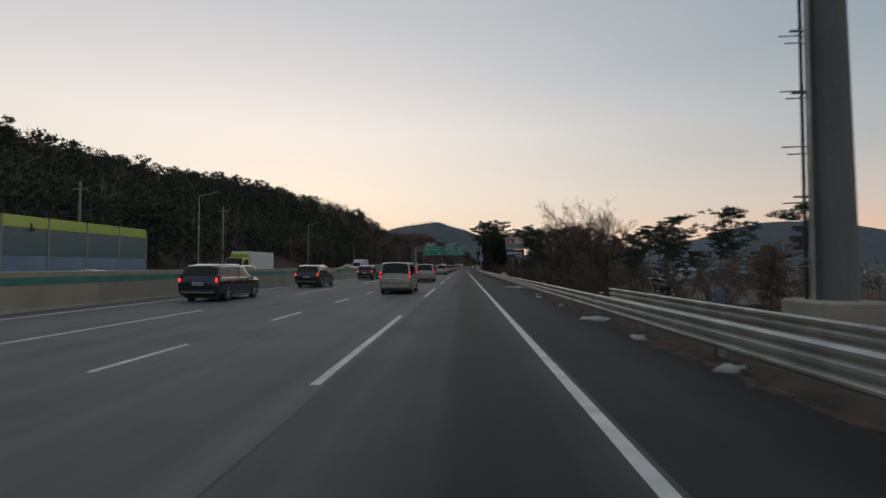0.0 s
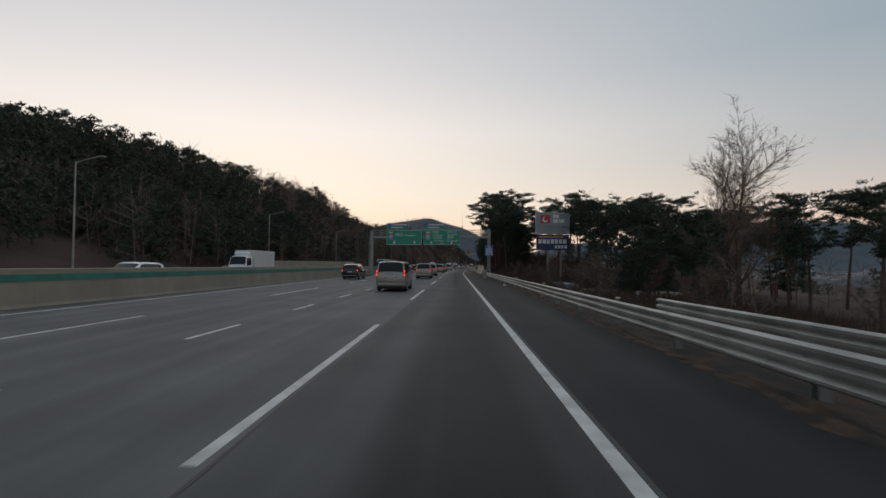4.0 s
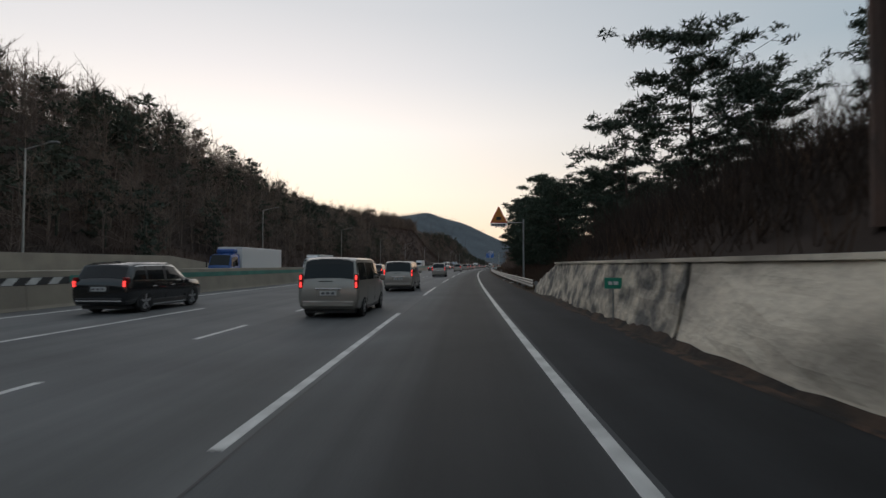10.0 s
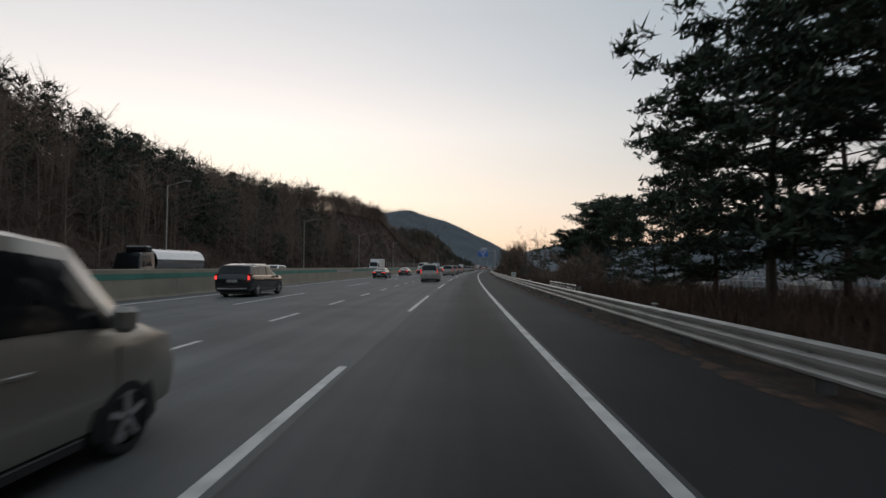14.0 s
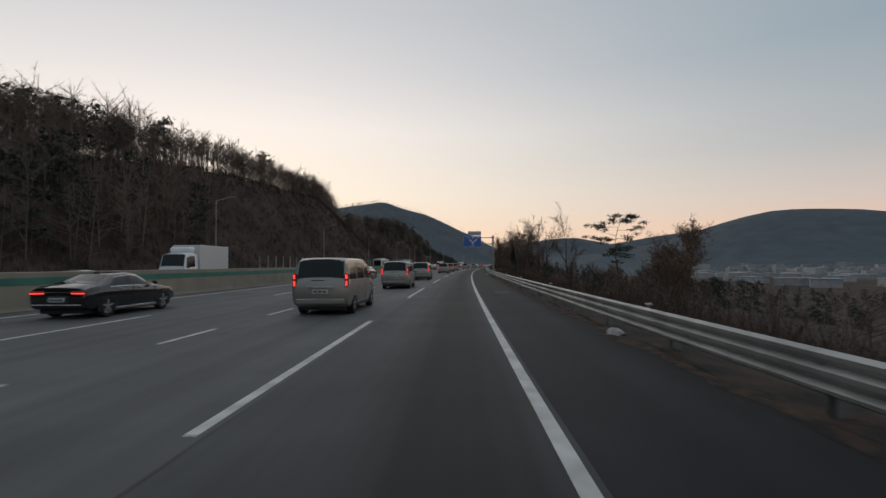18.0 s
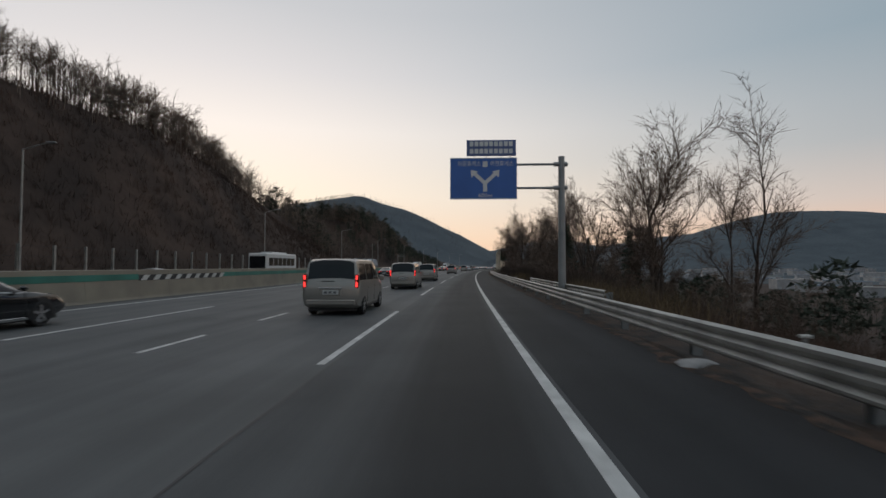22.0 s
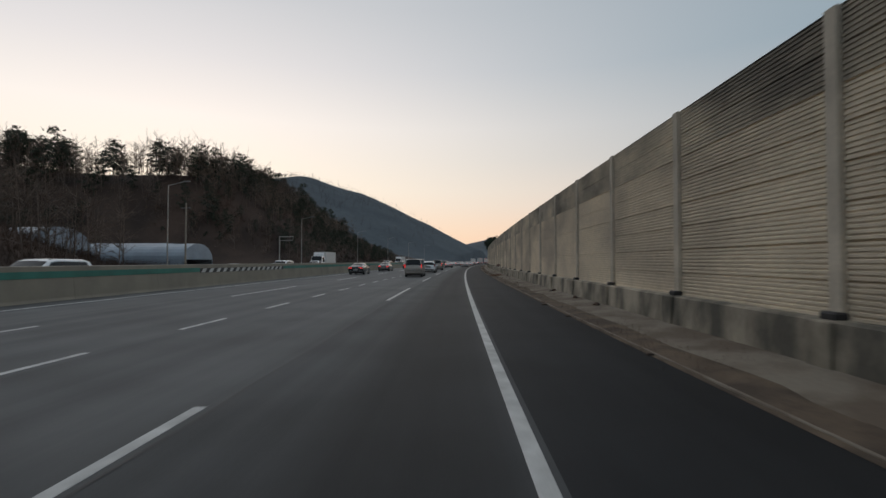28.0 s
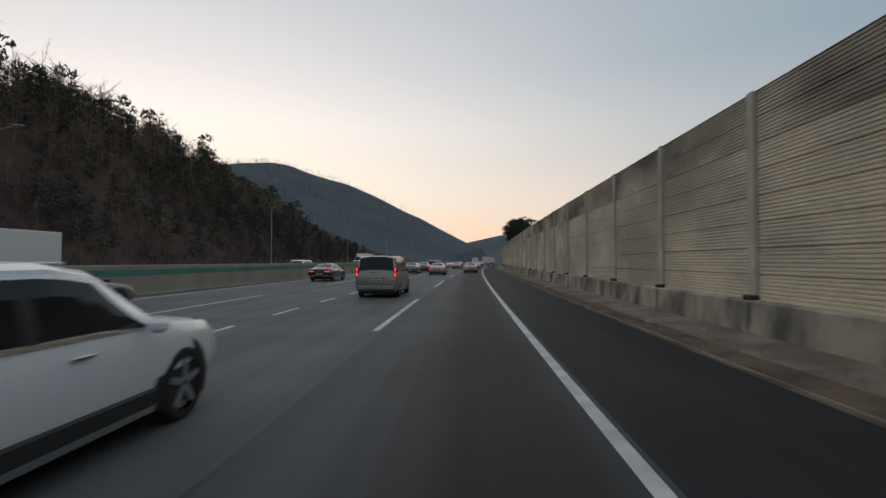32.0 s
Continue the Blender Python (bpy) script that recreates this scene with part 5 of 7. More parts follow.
undergrowth("dry_scrub", [(0, 60, 5.5, 16), (60, 100, 5, 22), (100, 122, 5, 9.5), (122, 150, 5, 24), (138, 186, 4.4, 12), (186, 262, 4.2, 9), (262, 480, 4.6, 13), (85, 101, 8, 26), (122, 128, 8, 26)], 17000, M["brush"],
            "dense dry brown scrub on the verge", .5, 1.5, .035)
undergrowth("hill_scrub", [(120, 540, -54, -36), (586, 720, -74, -36), (530, 604, -140, -98)], 21000, M["hillbrush"], "dry dark brown scrub on the cut slope", .45, 1.7, .055, 8)
undergrowth("dry_grass_edge", [(0, 121, 2.9, 3.9), (137, 145, 2.95, 3.9), (182, 479, 2.9, 3.9)], 6500, M["straw"], "tufts of dead grass under the guard rail", .06, .3, .016)
undergrowth("dead_weed_edge", [(0, 121, 3.0, 4.6), (182, 479, 3.0, 4.6), (484, 640, 3.15, 3.6)], 4500, M["brush"], "dead brown weeds along the verge", .06, .32, .02)

undergrowth("reed_bed", [(384, 402, 4.6, 6.6), (418, 426, 4.4, 5.6)], 420, M["straw"], "pale dry reeds behind the guard rail", .8, 1.7, .03)
undergrowth("leaf_litter_tufts", [(484, 640, 3.9, 4.5)], 380, M["brush"], "dead weeds in the gutter below the noise wall", .08, .4, .02, 12)
undergrowth("weed_heap", [(532.5, 537.5, 3.3, 4.3)], 150, M["litterweed"], "heap of dead brown weeds beside the noise wall", .1, .42, .022, 14)
undergrowth("dark_thicket", [(398, 479, 5.2, 13), (398, 479, 5.2, 9), (120, 152, 8, 26), (146, 182, 4.8, 9), (284, 308, 7, 20), (340, 372, 8, 22), (298, 330, 8, 22)], 5200, M["hillbrush"], "dense dark leafless thicket behind the guard rail", .9, 2.6, .035)

# ---- sign gantry over the lanes ----


def arrow_down(parent, x, z, k=1.0, y=-.09):
    vs = [(-.09, .28), (.09, .28), (.09, -.02), (.24, -.02), (0, -.30), (-.24, -.02), (-.09, -.02)]
    v = [(x + a * k, y, z + b * k) for a, b in vs]
    obj("down_arrow", v, [tuple(range(6, -1, -1))], M["signwhite"], parent)


def shield(parent, x, z, num, y=-.09):
    n = 22
    pts = []
    for i in range(n):
        a = i * math.tau / n
        w = .40 * (1 + .10 * math.cos(2 * a))
        pts.append((x + w * math.sin(a), y, z + .46 * math.cos(a) * (1 if math.cos(a) > 0 else 1.05)))
    obj("route_shield", pts, [tuple(range(n))], M["signwhite"], parent)
    pts = [(x + (p[0] - x) * .88, y - .004, z + (p[2] - z) * .88 - .01) for p in pts]
    low = [p for p in pts if p[2] < z + .12]
    low.sort(key=lambda p: math.atan2(p[2] - z + .1, p[0] - x))
    obj("shield_field", low, [tuple(range(len(low)))], M["signblue"], parent)
    part("shield_band", box((x - .40, y - .012, z + .14), (x + .40, y - .002, z + .36), 0.004), M["signred"], parent)
    text(num, .52, (x, y - .012, z - .14), M["signwhite"], parent)
    bars(parent, x, z + .66, .62, .2, 2, y)


def bars(parent, x, z, w, h, n, y=-.09, material=None, seed=1, name="unreadable_bar"):
    """Plain bars in place of writing that cannot be read: n blocks over a width."""
    r = random.Random(seed)
    step = w / n
    for i in range(n):
        a = x - w / 2 + i * step
        part(name, box((a + step * .08, y - .008, z - h / 2), (a + step * r.uniform(.78, .92), y, z + h / 2)), material or M["signwhite"], parent)


def board(parent, x0, x1, z0, z1, face, back=None, y=0.0, name="sign_panel", border=True):
    p = part(name, box((x0, y - .05, z0), (x1, y + .03, z1), 0.012), face, parent)
    if border:
        for a, b, c, d in ((x0, x1, z0, z0 + .045), (x0, x1, z1 - .045, z1), (x0, x0 + .045, z0, z1), (x1 - .045, x1, z0, z1)):
            part("border", box((a + .03, y - .058, c + .0), (b - .03, y - .047, d)), M["signwhite"], parent)
    for k in range(3):
        z = z0 + (z1 - z0) * (k + .5) / 3
        part("back_rail", box((x0 + .1, y + .03, z - .03), (x1 - .1, y + .09, z + .03)), M["dullzinc"], parent)
    return p


g = thing("sign_gantry", at(131.8, 0, 0, -3), "grey steel sign gantry with railed walkway over the lanes", "gantry")
part("leg", tube((3.7, .25, .0), (3.7, .25, 7.5), .24, .22, 14), M["steel"], g)
part("leg", tube((-15.2, .25, .9), (-15.2, .25, 7.2), .33, .27, 14), M["steel"], g, "tall tapered steel leg on the central plinth")
part("leg_collar", tube((-15.2, .25, 5.2), (-15.2, .25, 5.45), .40, .40, 14), M["steel"], g)
part("leg_base", box((3.35, -.1, .0), (4.05, .6, .9), 0.05), M["concrete"], g)
part("cross_beam", box((-15.5, .05, 6.05), (3.95, .5, 6.42), 0.03), M["steel"], g)
part("walkway", box((-15.3, .5, 6.38), (3.9, 1.2, 6.44)), M["dullzinc"], g)
for y in (.06, 1.18):
    for z in (6.75, 7.05, 7.38):
        part("rail_tube", tube((-15.3, y, z), (4.0, y, z), .026, n=6), M["zinc"], g)
bm0 = None
for i in range(14):
    x = -15.2 + i * 1.47
    for y in (.06, 1.18):
        if bm0 is None:
            bm0 = part("rail_post", tube((0, 0, 6.42), (0, 0, 7.40), .028, n=6), M["zinc"], g)
            bm0.location = (x, y, 0)
        else:
            q = new("rail_post", bm0.data)
            q.parent, q.location = g, (x, y, 0)
part("ladder", box((3.98, .1, .3), (4.02, .14, 7.3)), M["zinc"], g)
part("ladder", box((3.98, .46, .3), (4.02, .50, 7.3)), M["zinc"], g)
for k in range(22):
    part("rung", tube((4.0, .12, .45 + k * .31), (4.0, .48, .45 + k * .31), .014, n=5), M["zinc"], g)
part("mast", tube((-.5, .3, 6.4), (-.5, .3, 10.3), .028, .012, 6), M["steel"], g)
part("mast_box", box((-.63, .15, 7.7), (-.37, .42, 7.95), 0.02), M["white"], g)
part("mast", tube((-9.6, .3, 8.4), (-9.6, .3, 10.1), .02, .01, 6), M["steel"], g)

for x0, x1, num in ((-12.68, -6.98, "37"), (-6.68, -.82, "35")):
    sg = thing("direction_sign", at(131.6, 0, 0, -3), "green motorway direction sign with white lettering on the gantry", "road sign", "signs on the gantry")
    board(sg, x0, x1, 4.98, 7.34, M["signgreen"])
    shield(sg, x0 + .72, 6.30, num)
    if num == "37":
        text("대전", .62, (x0 + 2.05, -.09, 6.55), M["signwhite"], sg, width=1.15)
        text("Daejeon", .44, (x0 + 3.85, -.09, 6.48), M["signwhite"], sg, width=1.75)
        arrow_down(sg, x0 + 1.28, 5.38)
        arrow_down(sg, x0 + 4.55, 5.38)
    else:
        for body, x, z, w, h in (("대전", 1.95, 6.98, 1.0, .50), ("Daejeon", 2.25, 6.55, 1.55, .36), ("서이천", 2.20, 6.06, 1.45, .50), ("W.Icheon", 2.40, 5.62, 1.75, .36),
                                 ("곤지암", 4.55, 7.02, 1.5, .50), ("Gonjiam", 4.60, 6.58, 1.55, .36), ("광주", 4.30, 6.10, .95, .50), ("Gwangju", 4.68, 5.66, 1.7, .36), ("1km", 3.0, 5.15, .68, .34)):
            text(body, h, (x0 + x, -.09, z), M["signwhite"], sg, width=w)
        arrow_down(sg, x0 + 1.25, 5.33, .9)
        arrow_down(sg, x0 + 4.5, 5.33, .9)
for x0, x1 in ((-12.6, -9.15), (-6.6, -3.2)):
    vm = thing("message_sign", at(131.6, 0, 0, -3), "narrow two-line blue and green sign above the gantry signs", "road sign", "signs on the gantry")
    part("upper_panel", box((x0, -.06, 7.98), (x1, .04, 8.42), 0.01), M["led"], vm)
    part("lower_panel", box((x0, -.06, 7.52), (x1, .04, 7.975), 0.01), M["signgreen"], vm)
    for a, b, c, d in ((x0 - .03, x1 + .03, 7.49, 7.525), (x0 - .03, x1 + .03, 8.415, 8.45), (x0 - .03, x0 + .01, 7.49, 8.45), (x1 - .01, x1 + .03, 7.49, 8.45)):
        part("frame", box((a, -.075, c), (b, .05, d)), M["steel"], vm)
    bars(vm, (x0 + x1) / 2 + .25, 8.20, 2.5, .24, 8, -.065, M["signwhite"], 3)
    bars(vm, (x0 + x1) / 2 - .1, 7.74, 1.8, .22, 6, -.065, M["signwhite"], 4)
    for k in range(4):
        x = x0 + .35 + k * (x1 - x0 - .7) / 3
        part("strut", tube((x, .05, 7.52), (x + .12, .3, 7.1), .02, n=5), M["steel"], vm)

bs = thing("service_sign", at(130.8, 3.7, 0), "tall blue service sign strapped to the gantry leg", "road sign")
part("panel", box((-.62, -.05, 3.27), (.62, .0, 4.93), 0.02), M["signblue"], bs)
for z, n, w in ((4.34, 4, .95), (4.06, 4, .95), (3.79, 5, .98)):
    bars(bs, 0, z, w, .2, n, -.055, seed=int(z * 10))
bars(bs, -.2, 3.43, .55, .17, 3, -.055)
part("rule_line", box((-.60, -.058, 3.58), (.60, -.05, 3.61)), M["signwhite"], bs)
part("symbol", box((-.2, -.06, 4.58), (.2, -.05, 4.84), 0.03), M["signwhite"], bs)
part("symbol_band", box((-.17, -.066, 4.70), (.17, -.058, 4.80)), M["signred"], bs)
part("arrow", box((.32, -.06, 3.33), (.56, -.05, 3.54)), M["signwhite"], bs)
part("clamp", box((-.28, 0, 3.9), (.28, .5, 3.98)), M["dullzinc"], bs)
part("clamp", box((-.28, 0, 4.5), (.28, .5, 4.58)), M["dullzinc"], bs)

# ---- billboard beyond the rail ----
bb = thing("billboard", at(127.0, 12.85, gz(127, 12.85)), "roadside billboard with grey upper and navy lower panel on two posts", "billboard")
zb = gz(127, 12.85)
for x in (-.6, 1.3):
    part("post", tube((x, .35, -.3), (x, .35, 9.4 - zb), .17, .15, 10), M["zinc"], bb)
part("upper_panel", box((-2.5, -.15, 7.55 - zb), (2.55, .2, 9.70 - zb), 0.03), M["billgrey"], bb)
part("middle_panel", box((-2.45, -.15, 6.45 - zb), (2.5, .2, 7.46 - zb), 0.03), M["billgrey"], bb, "plain grey strip panel")
part("lower_panel", box((-2.35, -.15, 4.05 - zb), (2.5, .2, 6.34 - zb), 0.03), M["billnavy"], bb)
part("logo_square", box((-1.75, -.17, 8.05 - zb), (-.35, -.14, 9.3 - zb), 0.02), M["signred"], bb)
part("logo_disc", tube((-1.05, -.18, 8.62 - zb), (-1.05, -.155, 8.62 - zb), .42, n=20), M["signwhite"], bb)
part("logo_disc", tube((-.93, -.19, 8.75 - zb), (-.93, -.165, 8.75 - zb), .3, n=18), M["signred"], bb)
bars(bb, .55, 9.1 - zb, .9, .5, 2, -.155, M["signwhite"], 5, "logo_bar")
bars(bb, .95, 8.4 - zb, 1.8, .52, 2, -.155, M["signwhite"], 6, "logo_bar")
bars(bb, -.2, 6.0 - zb, 3.6, .2, 12, -.155, M["yellow"], 7)
bars(bb, .0, 5.35 - zb, 4.2, .62, 7, -.155, M["signwhite"], 8)
bars(bb, 1.25, 4.55 - zb, 1.9, .45, 4, -.155, M["signwhite"], 9)
for k in range(4):
    part("frame_rail", box((-2.4, .2, (4.5 + k * 1.4) - zb), (2.4, .34, (4.62 + k * 1.4) - zb)), M["dullzinc"], bb)

# ---- warning triangle on a bracket pole ----
tw = thing("warning_sign", at(189.6, 3.25, 0), "orange triangular warning sign on a bracket pole", "road sign")
part("pole", tube((0, 0, -.2), (0, 0, 5.3), .075, .07, 10), M["steel"], tw)
part("arm", tube((0, 0, 5.05), (-1.9, 0, 5.05), .035, n=8), M["steel"], tw)


def tri_plate(x, z, w, h, y0, y1):
    bm = bmesh.new()
    a = [bm.verts.new((x + px * w, y, z + pz * h)) for y in (y0, y1) for px, pz in ((-.5, 0), (.5, 0), (.03, 1), (-.03, 1))]
    for f in ((0, 1, 2, 3), (7, 6, 5, 4), (0, 4, 5, 1), (1, 5, 6, 2), (2, 6, 7, 3), (3, 7, 4, 0)):
        bm.faces.new([a[i] for i in f])
    return bm


part("rim", tri_plate(-1.95, 5.02, 1.36, 1.30, -.05, -.02), M["signred"], tw)
part("face", tri_plate(-1.95, 5.10, 1.14, 1.08, -.06, -.045), M["orange"], tw)
part("plate", box((-2.6, -.06, 4.76), (-1.3, -.02, 5.0), 0.01), M["signwhite"], tw)
bars(tw, -1.95, 4.88, 1.1, .14, 5, -.065, M["black"], 3)
part("symbol", box((-2.15, -.068, 5.25), (-1.75, -.058, 5.5), 0.02), M["black"], tw)

# ---- blue junction sign on a cantilever pole ----
js = thing("junction_sign", at(396.2, 4.2, 0), "blue fork sign on a grey cantilever pole", "road sign")
part("pole", tube((0, .2, -.3), (0, .2, 7.7), .21, .17, 14), M["steel"], js)
part("base_plate", box((-.4, -.2, .0), (.4, .6, .12), 0.02), M["concrete"], js)
for z in (7.28, 5.98):
    part("arm", tube((.35, .2, z), (-4.2, .2, z), .07, .06, 8), M["steel"], js)
    part("arm_collar", tube((-.42, .2, z), (.3, .2, z), .13, .13, 10), M["steel"], js)
board(js, -6.1, -2.45, 5.34, 7.62, M["signblue"])
text("마장휴게소", .32, (-5.05, -.07, 7.27), M["signwhite"], js, width=1.25)
text("이천휴게소", .32, (-3.28, -.07, 7.27), M["signwhite"], js, width=1.25)
part("symbol", box((-4.32, -.07, 7.1), (-4.05, -.058, 7.42), 0.03), M["signwhite"], js)
text("600m", .30, (-4.18, -.07, 5.53), M["signwhite"], js, width=.75)


def strip2d(name, pts, parent, y=-.068):
    obj(name, [(a, y, b) for a, b in pts], [tuple(range(len(pts)))], M["signwhite"], parent)


strip2d("fork_stem", [(-4.30, 5.75), (-4.08, 5.75), (-4.08, 6.22), (-4.19, 6.32), (-4.30, 6.22)], js)
strip2d("fork_left", [(-4.30, 6.18), (-4.13, 6.30), (-4.68, 6.80), (-4.82, 6.66)], js, -.070)
strip2d("fork_right", [(-4.08, 6.18), (-3.56, 6.66), (-3.70, 6.80), (-4.25, 6.30)], js, -.072)
strip2d("arrow_head", [(-4.98, 6.95), (-4.93, 6.52), (-4.58, 6.86)], js, -.074)
strip2d("arrow_head", [(-3.40, 6.95), (-3.80, 6.86), (-3.45, 6.52)], js, -.074)
part("upper_panel", box((-5.2, -.05, 7.72), (-2.5, .03, 8.60), 0.012), M["led"], js, "small two-line blue panel")
bars(js, -3.85, 8.38, 2.4, .26, 9, -.056, seed=11)
bars(js, -3.85, 7.98, 2.4, .26, 9, -.056, seed=12)
for x in (-4.8, -4.1, -3.3, -2.8):
    part("strut", box((x - .02, .0, 7.55), (x + .02, .05, 7.8)), M["dullzinc"], js)

# ---- power pole with pegs beside the road ----
pp = thing("power_pole", at(2.0, 6.2, -.3), "thick weathered concrete power pole with step pegs and cables", "pole")
part("shaft", tube((.55, 0, 0), (.40, 0, 13.5), .44, .34, 16), M["polecon"], pp)
part("base_block", box((-.25, -.7, -.3), (1.2, .7, 1.25), 0.06), M["concrete"], pp)
for k in range(18):
    z = 2.0 + (k // 2) * 1.25 + (k % 2) * .16
    part("step_peg", tube((.12, -.05, z), (-.52 - .12 * (k % 2), -.12, z - .04), .016, n=5), M["dullzinc"], pp)
    if k % 3 == 0:
        part("bracket", box((-.34, -.05, z + .1), (.2, .0, z + .14)), M["dullzinc"], pp)
for k, x in enumerate((-.10, .02, -.04)):
    part("cable_pipe", tube((x, -.06 * k, .4), (x, -.06 * k, 13), .035 + .01 * k, n=8), M["zinc"] if k == 2 else M["trim"], pp)

# ---- street lamps beyond the opposite lanes ----
lamp0 = thing("street_lamp", at(51.5, -34.9, 0), "slim grey street lamp with a short arm", "street lamp", "street lamps beyond the opposite lanes")
part("pole", tube((0, 0, .2), (0, 0, 10.6), .095, .055, 10), M["zinc"], lamp0)
part("arm", tube((0, 0, 10.55), (2.0, 0, 11.05), .045, .035, 8), M["zinc"], lamp0)
bm = box((1.9, -.13, 11.0), (2.65, .13, 11.12), 0.03)
part("lamp_head", bm, M["dullzinc"], lamp0)
part("base", box((-.2, -.2, 0), (.2, .2, .6), 0.03), M["concrete"], lamp0)
for k in range(-1, 17):
    if k != 0:
        s = {2: 140.2, 3: 186.0, 6: 315.3, 7: 358.0, 8: 405.0, 11: 532.8, 12: 578.0}.get(k, 51.5 + 44.1 * k)
        copy_thing(lamp0, at(s, -34.9, 0))

# utility poles on the hill foot
for s, x, h in ((62, -37, 10), (25, -37.5, 7), (545, -40, 9.5), (36, -38, 9)):
    up = thing("utility_pole", at(s, x, gz(s, x)), "grey concrete utility pole at the foot of the hill", "pole", "utility poles")
    part("shaft", tube((0, 0, -.5), (0, 0, h), .15, .09, 8), M["concrete"], up)
    part("cross_arm", box((-.7, -.05, h - .8), (.7, .05, h - .68)), M["dullzinc"], up)

# ---- fence of posts under the cut slope ----
fence = thing("slope_fence", Matrix(), "dark mesh rockfall fence on pale posts", "fence")
p0 = part("fence_post", box((-.09, -.09, 0), (.09, .09, 3.35), 0.015), M["zinc"], fence)
p0.matrix_basis = at(372, -35.1)
mesh0 = None
for i in range(1, 38):
    s = 372 + i * 3.3
    q = new("fence_post", p0.data)
    q.parent, q.matrix_basis = fence, at(s, -35.1)
for i in range(37):
    s = 372 + i * 3.3
    for z in np.arange(.8, 3.3, .8):
        if mesh0 is None:
            mesh0 = part("wire", box((-.012, .0, 0), (.012, 3.3, .024)), M["trim"], fence)
            mesh0.matrix_basis = at(s, -35.2, z)
        else:
            q = new("wire", mesh0.data)
            q.parent, q.matrix_basis = fence, at(s, -35.2, z)

# roadside frame sign beyond the opposite lanes
fr = thing("roadside_mast", at(567.4, -35.3, .4), "small grey cantilever frame beyond the opposite lanes", "mast")
part("pole", tube((0, 0, 0), (0, 0, 6.0), .13, .11, 10), M["zinc"], fr)
part("arm", tube((0, 0, 5.9), (2.6, 0, 5.9), .07, n=8), M["zinc"], fr)
part("arm", tube((0, 0, 5.2), (2.4, 0, 5.2), .05, n=8), M["zinc"], fr)
part("end_bar", tube((2.5, 0, 5.1), (2.7, 0, 6.1), .05, n=8), M["zinc"], fr)

# ---- small plates on the right ----
for s, x, z, w, h, c in ((165.0, 3.0, 1.15, .5, .32, "signgreen"), (278.7, 4.1, .83, .55, .5, "white"), (547.2, 4.70, 1.13, .5, .3, "brick")):
    kp = thing("marker_plate", at(s, x, 0), "small distance marker plate on a thin post", "marker plate", "marker plates")
    part("post", tube((0, 0, -.3), (0, 0, z + h / 2), .025, n=6), M["dullzinc"], kp)
    part("plate", box((-w / 2, -.03, z - h / 2), (w / 2, -.005, z + h / 2), 0.015), M[c], kp)
    bars(kp, 0, z, w * .6, h * .3, 2, -.032, M["signgreen"] if c == "white" else M["signwhite"])

# ---- sheds below the road ----


def shed(s, x, z, w, d, h, turn, label):
    sh = thing("shed", at(s, x, z, turn), label, "shed", "sheds below the road")
    part("wall", box((-w / 2, -d / 2, 0), (w / 2, d / 2, h)), M["shed"], sh)
    bm = bmesh.new()
    e = .35
    a = [bm.verts.new(p) for p in ((-w / 2 - e, -d / 2 - e, h - .05), (w / 2 + e, -d / 2 - e, h - .05), (w / 2 + e, d / 2 + e, h - .05), (-w / 2 - e, d / 2 + e, h - .05),
                                   (0, -d / 2 - e, h + w * .17), (0, d / 2 + e, h + w * .17))]
    for f in ((0, 1, 4), (2, 3, 5), (1, 2, 5, 4), (3, 0, 4, 5), (3, 2, 1, 0)):
        bm.faces.new([a[i] for i in f])
    part("roof", bm, M["roof"], sh)
    for k in range(int(d // 3)):
        y = -d / 2 + 1.5 + k * 3
        part("window", box((-w / 2 - .02, y - .6, h * .4), (-w / 2 + .05, y + .6, h * .72)), M["window"], sh)
    part("door", box((-.9, -d / 2 - .03, 0), (.9, -d / 2 + .05, 2.1)), M["roof"], sh)


shed(55, 29, gz(55, 29) - .4, 9, 13, 3.0, -6, "small white shed with a blue metal roof")

# fence and roof edge on top of the cut bank
bf = thing("timber_fence", Matrix(), "dark weathered timber fence on top of the bank", "fence")
for i in range(16):
    s = 150 + i * 1.9
    z = gz(s, 9.2)
    q = part("fence_post", box((-.06, -.06, -.2), (.06, .06, 1.15)), M["timber"], bf)
    q.matrix_basis = at(s, 9.2, z)
    for zz in (.45, .85):
        b = part("fence_rail", box((-.03, 0, -.05), (.03, 1.95, .05)), M["timber"], bf)
        b.matrix_basis = at(s, 9.2, z + zz)

# ---- greenhouses on the left ----


def greenhouse(s, x, z, w, L, turn, wall=1.3, label="long arched plastic greenhouse at the foot of the hill"):
    gh = thing("greenhouse", at(s, x, z, turn), label, "greenhouse", "greenhouses")
    bm = bmesh.new()
    n = 14
    ringsn = int(L // 1.5)
    rings = []
    for i in range(ringsn + 1):
        y = -L / 2 + L * i / ringsn
        rings.append([bm.verts.new((w / 2 * math.cos(math.pi * k / n), y, wall + w * .34 * math.sin(math.pi * k / n) * (1 + .012 * (i % 2)))) for k in range(n + 1)])
    for i in range(ringsn):
        for k in range(n):
            bm.faces.new((rings[i][k], rings[i][k + 1], rings[i + 1][k + 1], rings[i + 1][k]))
    bm.faces.new(rings[0])
    bm.faces.new(rings[-1][::-1])
    part("film_roof", bm, M["plastic"], gh)
    part("side_wall", box((-w / 2, -L / 2, -.3), (-w / 2 + .05, L / 2, wall)), M["plastic"], gh)
    part("side_wall", box((w / 2 - .05, -L / 2, -.3), (w / 2, L / 2, wall)), M["plastic"], gh)


